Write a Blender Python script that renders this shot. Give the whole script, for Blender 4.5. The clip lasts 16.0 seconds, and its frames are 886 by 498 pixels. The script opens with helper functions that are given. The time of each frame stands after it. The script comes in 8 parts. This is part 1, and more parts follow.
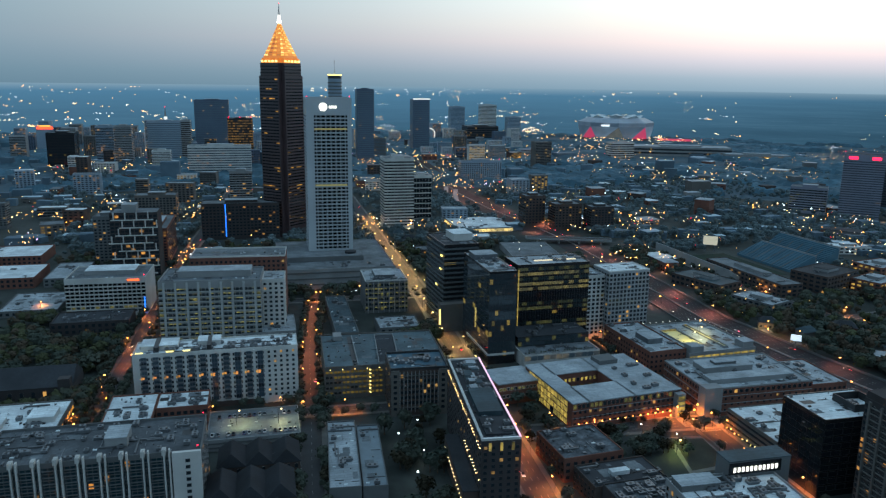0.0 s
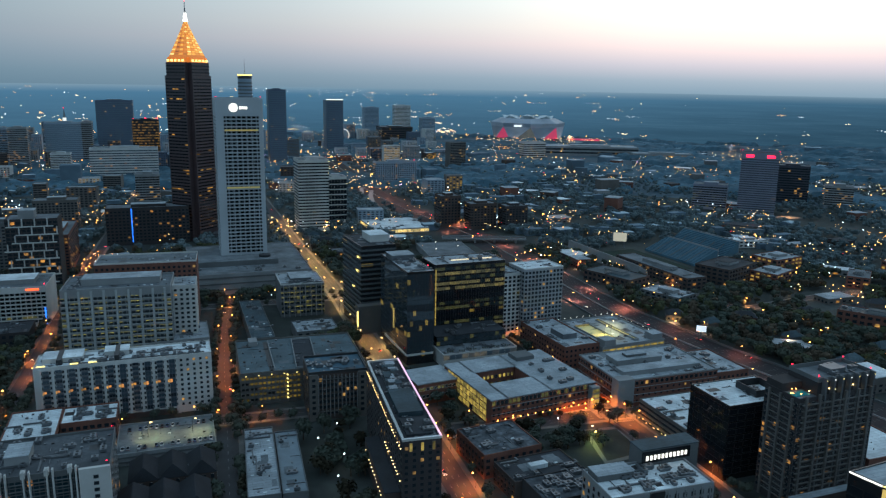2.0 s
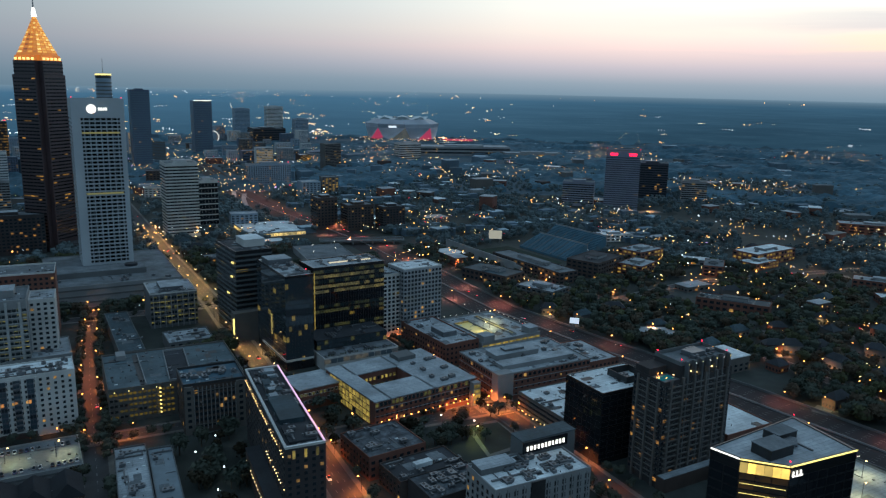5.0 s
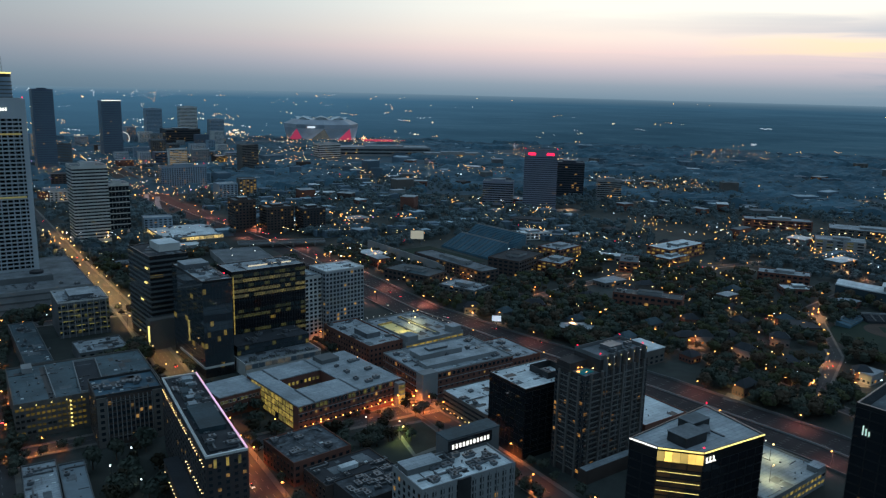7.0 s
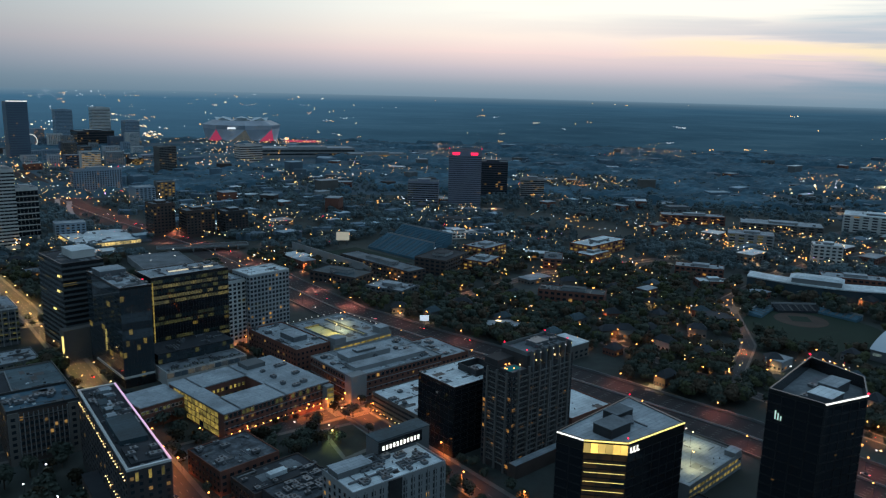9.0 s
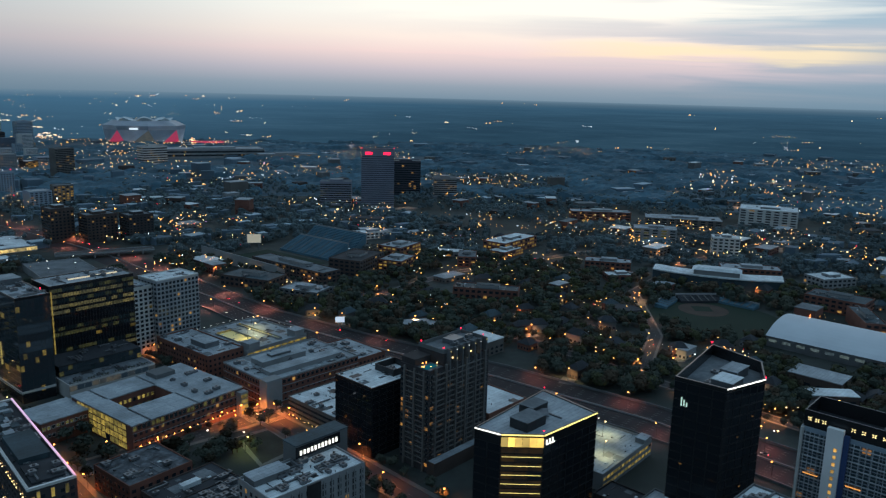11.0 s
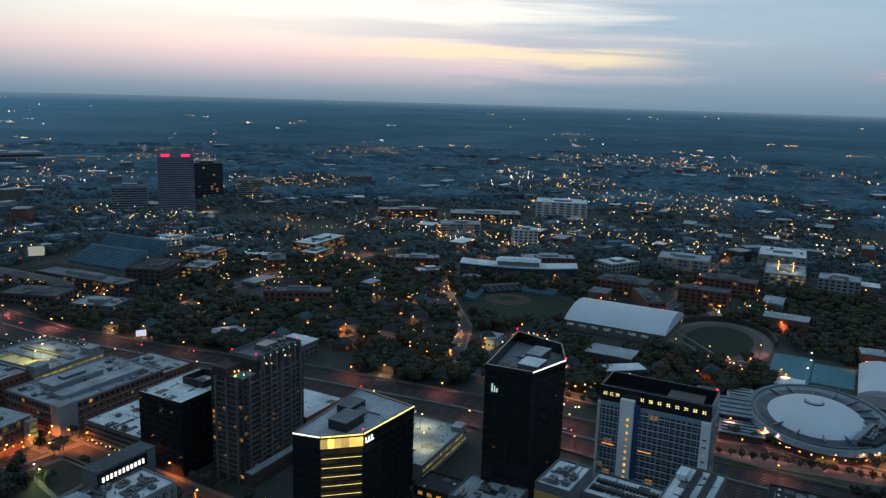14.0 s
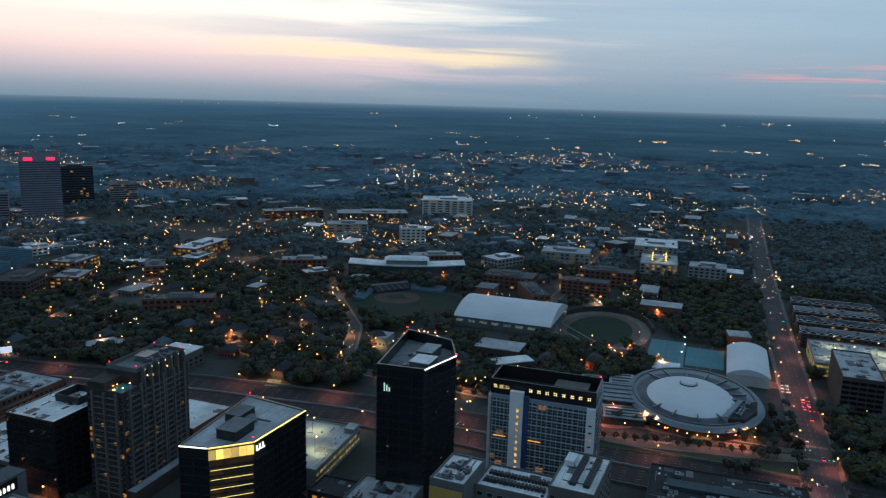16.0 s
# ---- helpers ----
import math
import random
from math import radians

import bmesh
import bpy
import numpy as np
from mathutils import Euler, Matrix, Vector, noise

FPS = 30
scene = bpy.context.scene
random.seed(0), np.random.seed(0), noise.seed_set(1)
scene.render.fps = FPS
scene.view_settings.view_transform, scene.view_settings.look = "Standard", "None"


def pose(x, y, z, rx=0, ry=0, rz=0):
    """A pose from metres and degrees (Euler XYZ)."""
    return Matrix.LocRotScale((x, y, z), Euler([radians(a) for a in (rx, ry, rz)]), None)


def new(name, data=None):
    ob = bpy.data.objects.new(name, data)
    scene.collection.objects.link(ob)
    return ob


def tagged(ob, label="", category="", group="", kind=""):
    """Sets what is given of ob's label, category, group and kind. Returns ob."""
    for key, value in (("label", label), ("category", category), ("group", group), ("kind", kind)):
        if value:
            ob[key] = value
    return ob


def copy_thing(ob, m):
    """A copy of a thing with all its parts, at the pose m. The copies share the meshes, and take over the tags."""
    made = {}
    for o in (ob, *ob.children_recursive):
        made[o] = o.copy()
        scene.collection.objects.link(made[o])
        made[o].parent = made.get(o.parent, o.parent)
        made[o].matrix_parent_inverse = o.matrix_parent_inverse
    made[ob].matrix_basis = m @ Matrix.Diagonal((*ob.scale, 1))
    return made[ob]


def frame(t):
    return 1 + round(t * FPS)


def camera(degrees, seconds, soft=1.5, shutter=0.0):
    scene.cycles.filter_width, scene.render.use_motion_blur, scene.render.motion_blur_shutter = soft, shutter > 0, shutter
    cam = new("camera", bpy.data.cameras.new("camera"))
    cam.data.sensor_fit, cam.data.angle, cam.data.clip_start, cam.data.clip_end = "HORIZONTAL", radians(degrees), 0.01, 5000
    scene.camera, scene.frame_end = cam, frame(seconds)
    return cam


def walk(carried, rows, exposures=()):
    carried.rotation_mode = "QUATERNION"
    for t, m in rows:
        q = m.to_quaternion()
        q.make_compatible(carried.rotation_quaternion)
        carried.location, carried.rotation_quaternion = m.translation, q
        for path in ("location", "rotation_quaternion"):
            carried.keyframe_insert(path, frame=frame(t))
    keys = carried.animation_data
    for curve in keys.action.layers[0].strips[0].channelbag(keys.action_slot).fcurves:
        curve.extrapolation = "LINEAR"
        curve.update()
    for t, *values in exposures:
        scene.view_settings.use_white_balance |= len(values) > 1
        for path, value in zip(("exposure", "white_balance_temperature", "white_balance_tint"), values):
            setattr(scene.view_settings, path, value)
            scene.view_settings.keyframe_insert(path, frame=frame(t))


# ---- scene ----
# ---------------------------------------------------------------- camera
EYE = 205.0
cam = camera(60.1, 16.0, soft=1.25, shutter=0.35)
PATH = [
    (0.0, -13.386, -12.411, 0.785), (0.5, -14.993, -12.386, 0.874), (1.0, -16.496, -12.332, 0.933), (1.5, -18.262, -12.309, 0.973),
    (2.0, -19.752, -12.264, 0.991), (2.5, -21.379, -12.217, 1.049), (3.0, -22.823, -12.190, 1.052), (3.5, -24.378, -12.161, 1.061),
    (4.0, -25.907, -12.120, 1.114), (6.5, -33.619, -11.902, 1.324), (7.0, -34.982, -11.870, 1.387), (7.5, -36.250, -11.847, 1.382),
    (8.0, -37.780, -11.810, 1.401), (8.5, -39.172, -11.768, 1.394), (11.0, -47.120, -11.608, 1.445), (11.5, -49.204, -11.579, 1.492),
    (12.0, -52.390, -11.489, 1.551), (12.5, -54.525, -11.438, 1.541), (13.0, -56.756, -11.383, 1.611), (13.5, -59.205, -11.335, 1.619),
    (14.0, -61.501, -11.270, 1.662), (14.5, -63.684, -11.226, 1.628), (15.0, -66.102, -11.153, 1.608), (15.5, -68.339, -11.112, 1.642),
    (16.0, -70.022, -11.100, 1.582)]
walk(cam, [(t, pose(0, 0, EYE, 0, 0, yaw) @ pose(0, 0, 0, 90 + pitch) @ pose(0, 0, 0, 0, 0, roll)) for t, yaw, pitch, roll in PATH],
     [(0.0, 0.40, 6460, 9.0), (1.5, 0.33, 6450, 10.0), (4.0, 0.09, 6420, 11.0), (6.5, -0.10, 6380, 11.0), (8.5, -0.13, 6370, 11.0), (11.0, -0.14, 6380, 12.0), (13.0, -0.13, 6390, 12.5), (16.0, -0.10, 6390, 14.0)])
scene.view_settings.exposure = 0.0

# ---------------------------------------------------------------- dusk sky
# x is west, y is south, z is up


def lin(r, g, b):
    """Display colour 0-255 to linear."""
    return tuple(((c / 255 + 0.055) / 1.055) ** 2.4 if c > 10 else c / 255 / 12.92 for c in (r, g, b))


def nd(tree, kind):
    return tree.nodes.new(kind)


def calc(tree, op, a, b=None, clamp=False):
    n = nd(tree, "ShaderNodeMath")
    n.operation, n.use_clamp = op, clamp
    for i, v in enumerate((a, b)):
        if v is None:
            continue
        if isinstance(v, (int, float)):
            n.inputs[i].default_value = v
        else:
            tree.links.new(v, n.inputs[i])
    return n.outputs[0]


def ramp(tree, fac, stops, mode="LINEAR"):
    n = nd(tree, "ShaderNodeValToRGB")
    n.color_ramp.interpolation = mode
    el = n.color_ramp.elements
    while len(el) < len(stops):
        el.new(0.5)
    for e, (p, c) in zip(el, stops):
        e.position = p
        e.color = (*c, 1) if isinstance(c, tuple) else (c, c, c, 1)
    tree.links.new(fac, n.inputs[0])
    return n.outputs[0]


def blend(tree, fac, a, b):
    n = nd(tree, "ShaderNodeMix")
    n.data_type = "RGBA"
    for sock, v in ((n.inputs[0], fac), (n.inputs[6], a), (n.inputs[7], b)):
        if isinstance(v, (int, float)):
            sock.default_value = v
        elif isinstance(v, tuple):
            sock.default_value = (*v, 1)
        else:
            tree.links.new(v, sock)
    return n.outputs[2]


world = bpy.data.worlds.new("dusk")
scene.world = world
world.use_nodes = True
wt = world.node_tree
wt.nodes.clear()
co = nd(wt, "ShaderNodeTexCoord").outputs["Generated"]
sep = nd(wt, "ShaderNodeSeparateXYZ")
wt.links.new(co, sep.inputs[0])
elev = calc(wt, "MULTIPLY", calc(wt, "ARCSINE", sep.outputs[2]), 180 / math.pi)
azim = calc(wt, "MULTIPLY", calc(wt, "ARCTAN2", sep.outputs[0], sep.outputs[1]), 180 / math.pi)
e01 = calc(wt, "DIVIDE", calc(wt, "ADD", elev, 3.0), 33.0, True)      # -3 .. 30 degrees
a01 = calc(wt, "DIVIDE", calc(wt, "ADD", azim, 180.0), 360.0, True)


def ep(d):
    return (d + 3.0) / 33.0


def ap(d):
    return (d + 180.0) / 360.0


cool = ramp(wt, e01, [(ep(-2), lin(80, 110, 130)), (ep(-0.5), lin(112, 140, 158)), (ep(0.6), lin(124, 151, 168)), (ep(2.5), lin(138, 166, 182)),
                      (ep(5), lin(148, 178, 196)), (ep(9), lin(150, 180, 201)), (ep(28), lin(148, 183, 208))])
dull = ramp(wt, e01, [(ep(-2), lin(80, 110, 130)), (ep(-0.5), lin(100, 130, 148)), (ep(0.6), lin(108, 138, 155)), (ep(2.5), lin(120, 149, 165)), (ep(5), lin(128, 157, 173)), (ep(9), lin(132, 162, 180)), (ep(28), lin(148, 183, 208))])
cool = blend(wt, ramp(wt, a01, [(ap(-60), 1.0), (ap(-12), 0.9), (ap(16), 0.0)]), cool, dull)
glow = ramp(wt, e01, [(ep(-2), lin(80, 110, 130)), (ep(-0.5), lin(118, 142, 158)), (ep(0.4), lin(146, 160, 172)), (ep(1.5), lin(196, 188, 194)),
                      (ep(2.8), lin(242, 217, 210)), (ep(4.0), lin(254, 238, 223)), (ep(5.6), lin(255, 252, 238)), (ep(13), lin(255, 253, 246)),
                      (ep(28), lin(160, 183, 199))])
stretch = nd(wt, "ShaderNodeCombineXYZ")
wt.links.new(calc(wt, "MULTIPLY", azim, 0.045), stretch.inputs[0])
wt.links.new(calc(wt, "ADD", calc(wt, "MULTIPLY", elev, 0.8), calc(wt, "MULTIPLY", azim, 0.014)), stretch.inputs[1])
cloud = nd(wt, "ShaderNodeTexNoise")
cloud.noise_dimensions = "2D"
cloud.inputs["Scale"].default_value, cloud.inputs["Detail"].default_value, cloud.inputs["Roughness"].default_value = 1.5, 5.0, 0.5
cloud.inputs["Distortion"].default_value = 0.3
wt.links.new(stretch.outputs[0], cloud.inputs["Vector"])
ragged = calc(wt, "ADD", azim, calc(wt, "MULTIPLY", calc(wt, "SUBTRACT", cloud.outputs[0], 0.5), calc(wt, "MULTIPLY", ramp(wt, a01, [(ap(38), 0.0), (ap(56), 0.75), (ap(80), 1.0)]), 32.0)))
r01 = calc(wt, "DIVIDE", calc(wt, "ADD", ragged, 180.0), 360.0, True)
side = ramp(wt, r01, [(ap(-120), 0.0), (ap(-20), 0.04), (ap(2), 0.28), (ap(22), 0.58), (ap(34), 0.84), (ap(44), 1.0), (ap(63), 1.0), (ap(71), 0.46), (ap(78), 0.14), (ap(98), 0.06), (ap(140), 0.0)])
sky = blend(wt, side, cool, glow)
# thin streaks of cloud low in the west: grey bars and one bright bar
bar = calc(wt, "ADD", elev, calc(wt, "ADD", calc(wt, "MULTIPLY", calc(wt, "SUBTRACT", azim, 66.0), 0.012), calc(wt, "MULTIPLY", calc(wt, "SUBTRACT", cloud.outputs[0], 0.5), 2.6)))
b01 = calc(wt, "DIVIDE", bar, 10.0, True)
grey = calc(wt, "MULTIPLY", ramp(wt, b01, [(0.19, 0.0), (0.23, 0.25), (0.26, 0.0), (0.35, 0.0), (0.42, 0.7), (0.47, 0.6), (0.54, 0.0), (0.62, 0.0), (0.68, 0.35), (0.76, 0.0)]),
            ramp(wt, a01, [(ap(36), 0.0), (ap(50), 0.35), (ap(60), 1.0), (ap(74), 1.0), (ap(84), 0.0)]))
sky = blend(wt, calc(wt, "MULTIPLY", grey, 0.85), sky, lin(184, 190, 200))
warm = calc(wt, "MULTIPLY", ramp(wt, b01, [(0.22, 0.0), (0.28, 0.85), (0.32, 0.9), (0.39, 0.0)]), ramp(wt, a01, [(ap(52), 0.0), (ap(62), 0.9), (ap(73), 0.9), (ap(79), 0.0)]))
sky = blend(wt, warm, sky, lin(255, 234, 190))
pink = calc(wt, "MULTIPLY", ramp(wt, b01, [(0.17, 0.0), (0.20, 0.5), (0.225, 0.1), (0.25, 0.9), (0.28, 0.0)]), ramp(wt, a01, [(ap(88), 0.0), (ap(94), 0.8), (ap(112), 0.8), (ap(124), 0.0)]))
sky = blend(wt, pink, sky, lin(226, 165, 172))
bg = nd(wt, "ShaderNodeBackground")
wt.links.new(sky, bg.inputs[0])
wt.links.new(ramp(wt, a01, [(ap(-120), 0.92), (ap(-20), 0.84), (ap(8), 0.91), (ap(34), 1.14), (ap(70), 1.18), (ap(110), 1.13), (ap(170), 1.0)]), bg.inputs[1])
wt.links.new(bg.outputs[0], nd(wt, "ShaderNodeOutputWorld").inputs[0])

# ---------------------------------------------------------------- materials


def mat(name, base, rough=0.85, var=0.3, big=0.05, fine=1.2, bump=0.0, metal=0.0, stain=None, spec=0.3, sheets=None):
    """A surface with stains at one scale and grain at another, in metres."""
    m = bpy.data.materials.new(name)
    m.use_nodes = True
    t = m.node_tree
    p = t.nodes["Principled BSDF"]
    pos = nd(t, "ShaderNodeNewGeometry").outputs["Position"]
    n1, n2 = nd(t, "ShaderNodeTexNoise"), nd(t, "ShaderNodeTexNoise")
    for n, s, d in ((n1, big, 4.0), (n2, fine, 3.0)):
        n.inputs["Scale"].default_value, n.inputs["Detail"].default_value = s, d
        t.links.new(pos, n.inputs["Vector"])
    rnd = nd(t, "ShaderNodeObjectInfo").outputs["Random"]
    dark = tuple(c * (1 - var) for c in base)
    light = tuple(min(0.9, c * (1 + var * 0.6)) for c in base)
    col = blend(t, ramp(t, n1.outputs[0], [(0.3, 0.0), (0.7, 1.0)]), stain or dark, light)
    col = blend(t, calc(t, "MULTIPLY", ramp(t, n2.outputs[0], [(0.35, 1.0), (0.65, 0.0)]), var), col, dark)
    col = blend(t, calc(t, "MULTIPLY", rnd, var * 0.5), col, dark)
    if sheets:
        # laid sheets with seams, each a little lighter or darker
        br = nd(t, "ShaderNodeTexBrick")
        t.links.new(pos, br.inputs["Vector"])
        br.inputs["Scale"].default_value, br.inputs["Mortar Size"].default_value = 1.0, 0.12
        br.inputs["Brick Width"].default_value, br.inputs["Row Height"].default_value = sheets
        br.inputs["Color1"].default_value, br.inputs["Color2"].default_value, br.inputs["Mortar"].default_value = (1, 1, 1, 1), (0.8, 0.81, 0.82, 1), (0.5, 0.5, 0.5, 1)
        mu = nd(t, "ShaderNodeMix")
        mu.data_type, mu.blend_type = "RGBA", "MULTIPLY"
        mu.inputs[0].default_value = 0.75
        t.links.new(col, mu.inputs[6]), t.links.new(br.outputs["Color"], mu.inputs[7])
        col = mu.outputs[2]
    t.links.new(col, p.inputs["Base Color"])
    p.inputs["Roughness"].default_value, p.inputs["Metallic"].default_value = rough, metal
    p.inputs["Specular IOR Level"].default_value = spec
    if bump:
        b = nd(t, "ShaderNodeBump")
        b.inputs["Strength"].default_value, b.inputs["Distance"].default_value = bump, 0.3
        t.links.new(n2.outputs[0], b.inputs["Height"])
        t.links.new(b.outputs[0], p.inputs["Normal"])
    return m


JOINED = {}


def glass(name, share, colour, power, tint=(0.02, 0.026, 0.032), rough=0.12, grain=0.35, island=False, spec=0.32):
    """Window glass; behind a share of the panes, picked pane by pane, the room lamps are on."""
    m = bpy.data.materials.new(name + ("_far" if island else ""))
    if not island:
        JOINED[name] = glass(name, share, colour, power, tint, rough, grain, True, spec)
    m.use_nodes = True
    t = m.node_tree
    p = t.nodes["Principled BSDF"]
    pos = nd(t, "ShaderNodeNewGeometry").outputs["Position"]
    n1 = nd(t, "ShaderNodeTexNoise")
    n1.inputs["Scale"].default_value, n1.inputs["Detail"].default_value = grain, 3.0
    t.links.new(pos, n1.inputs["Vector"])
    rnd = nd(t, "ShaderNodeNewGeometry").outputs["Random Per Island"] if island else nd(t, "ShaderNodeObjectInfo").outputs["Random"]
    on = calc(t, "LESS_THAN", rnd, share)
    own = calc(t, "FRACT", calc(t, "MULTIPLY", rnd, 91.7))
    level = calc(t, "MULTIPLY", calc(t, "MULTIPLY", on, calc(t, "ADD", calc(t, "MULTIPLY", own, 0.8), 0.25)),
                 ramp(t, n1.outputs[0], [(0.32, 0.25), (0.62, 1.0)]))
    p.inputs["Base Color"].default_value = (*tint, 1)
    p.inputs["Roughness"].default_value = rough
    p.inputs["Specular IOR Level"].default_value = spec
    t.links.new(blend(t, own, colour, tuple(c * f for c, f in zip(colour, (1.0, 0.86, 0.62)))), p.inputs["Emission Color"])
    t.links.new(calc(t, "MULTIPLY", level, power), p.inputs["Emission Strength"])
    m.cycles.emission_sampling = "NONE"
    return m


def lamp_mat(name, colour, power, sampled=False):
    m = bpy.data.materials.new(name)
    m.use_nodes = True
    p = m.node_tree.nodes["Principled BSDF"]
    p.inputs["Base Color"].default_value = (*[min(0.8, c) for c in colour], 1)
    p.inputs["Emission Color"].default_value = (*colour, 1)
    p.inputs["Emission Strength"].default_value = power
    m.cycles.emission_sampling = "AUTO" if sampled else "NONE"
    return m


GRASS = mat("grass", (0.035, 0.05, 0.022), 0.95, 0.4, 0.03, 0.5, 0.4)
EARTH = mat("city_ground", (0.046, 0.054, 0.052), 0.95, 0.5, 0.012, 0.15, 0.2, stain=(0.014, 0.021, 0.016))
# blue haze of distance is put into the base colours of these far surfaces
FAREARTH = mat("hazed_suburb_ground", (0.050, 0.092, 0.120), 0.95, 0.5, 0.006, 0.05, stain=(0.034, 0.066, 0.088))
FARROOF = mat("hazed_pale_roofs", (0.37, 0.48, 0.55), 0.9, 0.4, 0.01, 0.05)
FARGREY = mat("hazed_grey_roofs", (0.10, 0.155, 0.20), 0.9, 0.4, 0.01, 0.05)
FARWALL = mat("hazed_town_walls", (0.10, 0.15, 0.19), 0.9, 0.4, 0.01, 0.05)
# blue-grey paint that also carries the haze on distant towers
HAZE = mat("blue_grey_haze_cladding", (0.22, 0.285, 0.345), 0.4, 0.2, 0.02, 0.2)
ASPHALT = mat("asphalt", (0.055, 0.055, 0.057), 0.9, 0.3, 0.05, 0.8, 0.1)
FREEWAY = mat("freeway_asphalt", (0.026, 0.023, 0.025), 0.95, 0.3, 0.03, 0.6, 0.1)
PAVE = mat("pavement_concrete", (0.13, 0.125, 0.118), 0.9, 0.25, 0.1, 1.0)
PAINT = mat("road_paint", (0.20, 0.20, 0.19), 0.8, 0.3, 0.3, 2.0)
ROOF_WHITE = mat("white_roof_membrane", (0.66, 0.725, 0.76), 0.8, 0.36, 0.07, 0.45, sheets=(12.0, 2.6))
ROOF_PALE = mat("pale_roof_membrane", (0.345, 0.39, 0.42), 0.85, 0.42, 0.07, 0.5, sheets=(10.0, 2.4))
ROOF_GREY = mat("grey_roof_gravel", (0.150, 0.172, 0.188), 0.95, 0.5, 0.08, 0.6, 0.2)
ROOF_DARK = mat("dark_roof_bitumen", (0.034, 0.039, 0.046), 0.9, 0.4, 0.05, 0.7, 0.2)
MOTTLED = mat("mottled_bitumen_roof", (0.115, 0.135, 0.155), 0.9, 0.75, 0.16, 0.5, 0.2, stain=(0.022, 0.026, 0.032))
ROOF_ARENA = mat("pale_blue_roof", (0.17, 0.215, 0.245), 0.7, 0.3, 0.06, 0.5)
ROOF_BLUE = mat("blue_grey_metal_roof", (0.040, 0.074, 0.092), 0.7, 0.5, 0.06, 0.5, 0.05, 0.1, sheets=(20.0, 3.0))
METAL = mat("galvanised_metal", (0.17, 0.185, 0.20), 0.45, 0.25, 0.2, 1.5, 0.0, 0.6)
DUCTMETAL = mat("weathered_duct_metal", (0.13, 0.14, 0.15), 0.6, 0.25, 0.2, 1.5, 0.0, 0.3)
DARKMETAL = mat("dark_metal", (0.05, 0.052, 0.055), 0.5, 0.25, 0.2, 1.5, 0.0, 0.5)
WHITEWALL = mat("white_render", (0.47, 0.47, 0.455), 0.85, 0.18, 0.06, 0.7)
CONCRETE = mat("light_concrete", (0.225, 0.235, 0.24), 0.9, 0.2, 0.06, 0.7)
GREYWALL = mat("grey_concrete", (0.115, 0.122, 0.126), 0.9, 0.22, 0.06, 0.7)
TAN = mat("tan_precast", (0.118, 0.110, 0.102), 0.9, 0.22, 0.06, 0.7)
BRICK = mat("red_brick", (0.165, 0.074, 0.056), 0.9, 0.28, 0.08, 1.4, 0.1)
BROWN = mat("brown_brick", (0.072, 0.054, 0.048), 0.9, 0.25, 0.08, 1.2, 0.1)
DARKBRICK = mat("dark_brick", (0.046, 0.042, 0.043), 0.9, 0.25, 0.08, 1.2, 0.1)
GRANITE = mat("red_brown_granite", (0.062, 0.040, 0.042), 0.35, 0.2, 0.05, 0.6, spec=0.5)
BLACKWALL = mat("black_cladding", (0.016, 0.017, 0.019), 0.25, 0.2, 0.05, 0.6, spec=0.5)
LEAF = mat("foliage", (0.062, 0.068, 0.052), 0.95, 0.45, 0.04, 0.9, stain=(0.044, 0.064, 0.056), spec=0.1)
# bluer and paler than LEAF: aerial haze worked into the colour
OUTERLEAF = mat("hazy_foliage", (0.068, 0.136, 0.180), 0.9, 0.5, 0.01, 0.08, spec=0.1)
FARLEAF = mat("hazed_far_foliage", (0.112, 0.150, 0.160), 0.9, 0.5, 0.01, 0.08, spec=0.1)
LEAF2 = mat("dull_foliage", (0.040, 0.036, 0.024), 0.95, 0.45, 0.05, 0.9, spec=0.1)
LEAF3 = mat("olive_foliage", (0.070, 0.078, 0.042), 0.95, 0.45, 0.05, 0.9, spec=0.1)
LEAF4 = mat("budding_foliage", (0.080, 0.064, 0.046), 0.95, 0.45, 0.05, 0.9, spec=0.1)
BARK = mat("bark", (0.08, 0.06, 0.045), 0.95, 0.3, 0.3, 3.0)
TURF = mat("sports_turf", (0.009, 0.024, 0.014), 0.95, 0.2, 0.03, 0.6)
CLAY = mat("infield_clay", (0.060, 0.042, 0.034), 0.95, 0.2, 0.1, 1.0)
TRACK = mat("running_track", (0.085, 0.068, 0.06), 0.9, 0.2, 0.05, 0.8)
COURT = mat("tennis_court_blue", (0.058, 0.175, 0.215), 0.85, 0.15, 0.05, 0.8)
DOME = mat("white_dome_shell", (0.47, 0.52, 0.56), 0.6, 0.1, 0.03, 0.3)
SEATS = mat("blue_grey_stadium_seats", (0.062, 0.140, 0.190), 0.8, 0.25, 0.05, 1.2)
POOL = mat("pool_water", (0.03, 0.30, 0.34), 0.1, 0.1)
G_FIN = glass("deep_blue_glass", 0.05, lin(255, 180, 90), 0.7, (0.016, 0.036, 0.045), 0.15, spec=0.6)
G_HOME = glass("flat_glass", 0.09, lin(255, 190, 105), 0.6)
G_DIM = glass("dim_glass", 0.05, lin(255, 205, 125), 0.55)
G_OFFICE = glass("office_glass", 0.5, lin(200, 200, 115), 0.20, (0.03, 0.04, 0.045), 0.15, 0.8, spec=0.6)
G_DARK = glass("dark_curtain_glass", 0.010, lin(235, 205, 100), 0.30, (0.011, 0.014, 0.018), 0.06)
G_TOWER = glass("tower_glass", 0.035, lin(255, 195, 100), 0.5, (0.012, 0.012, 0.014), 0.08)
G_ATRIUM = glass("lit_atrium_glass", 0.92, lin(240, 220, 122), 0.55)
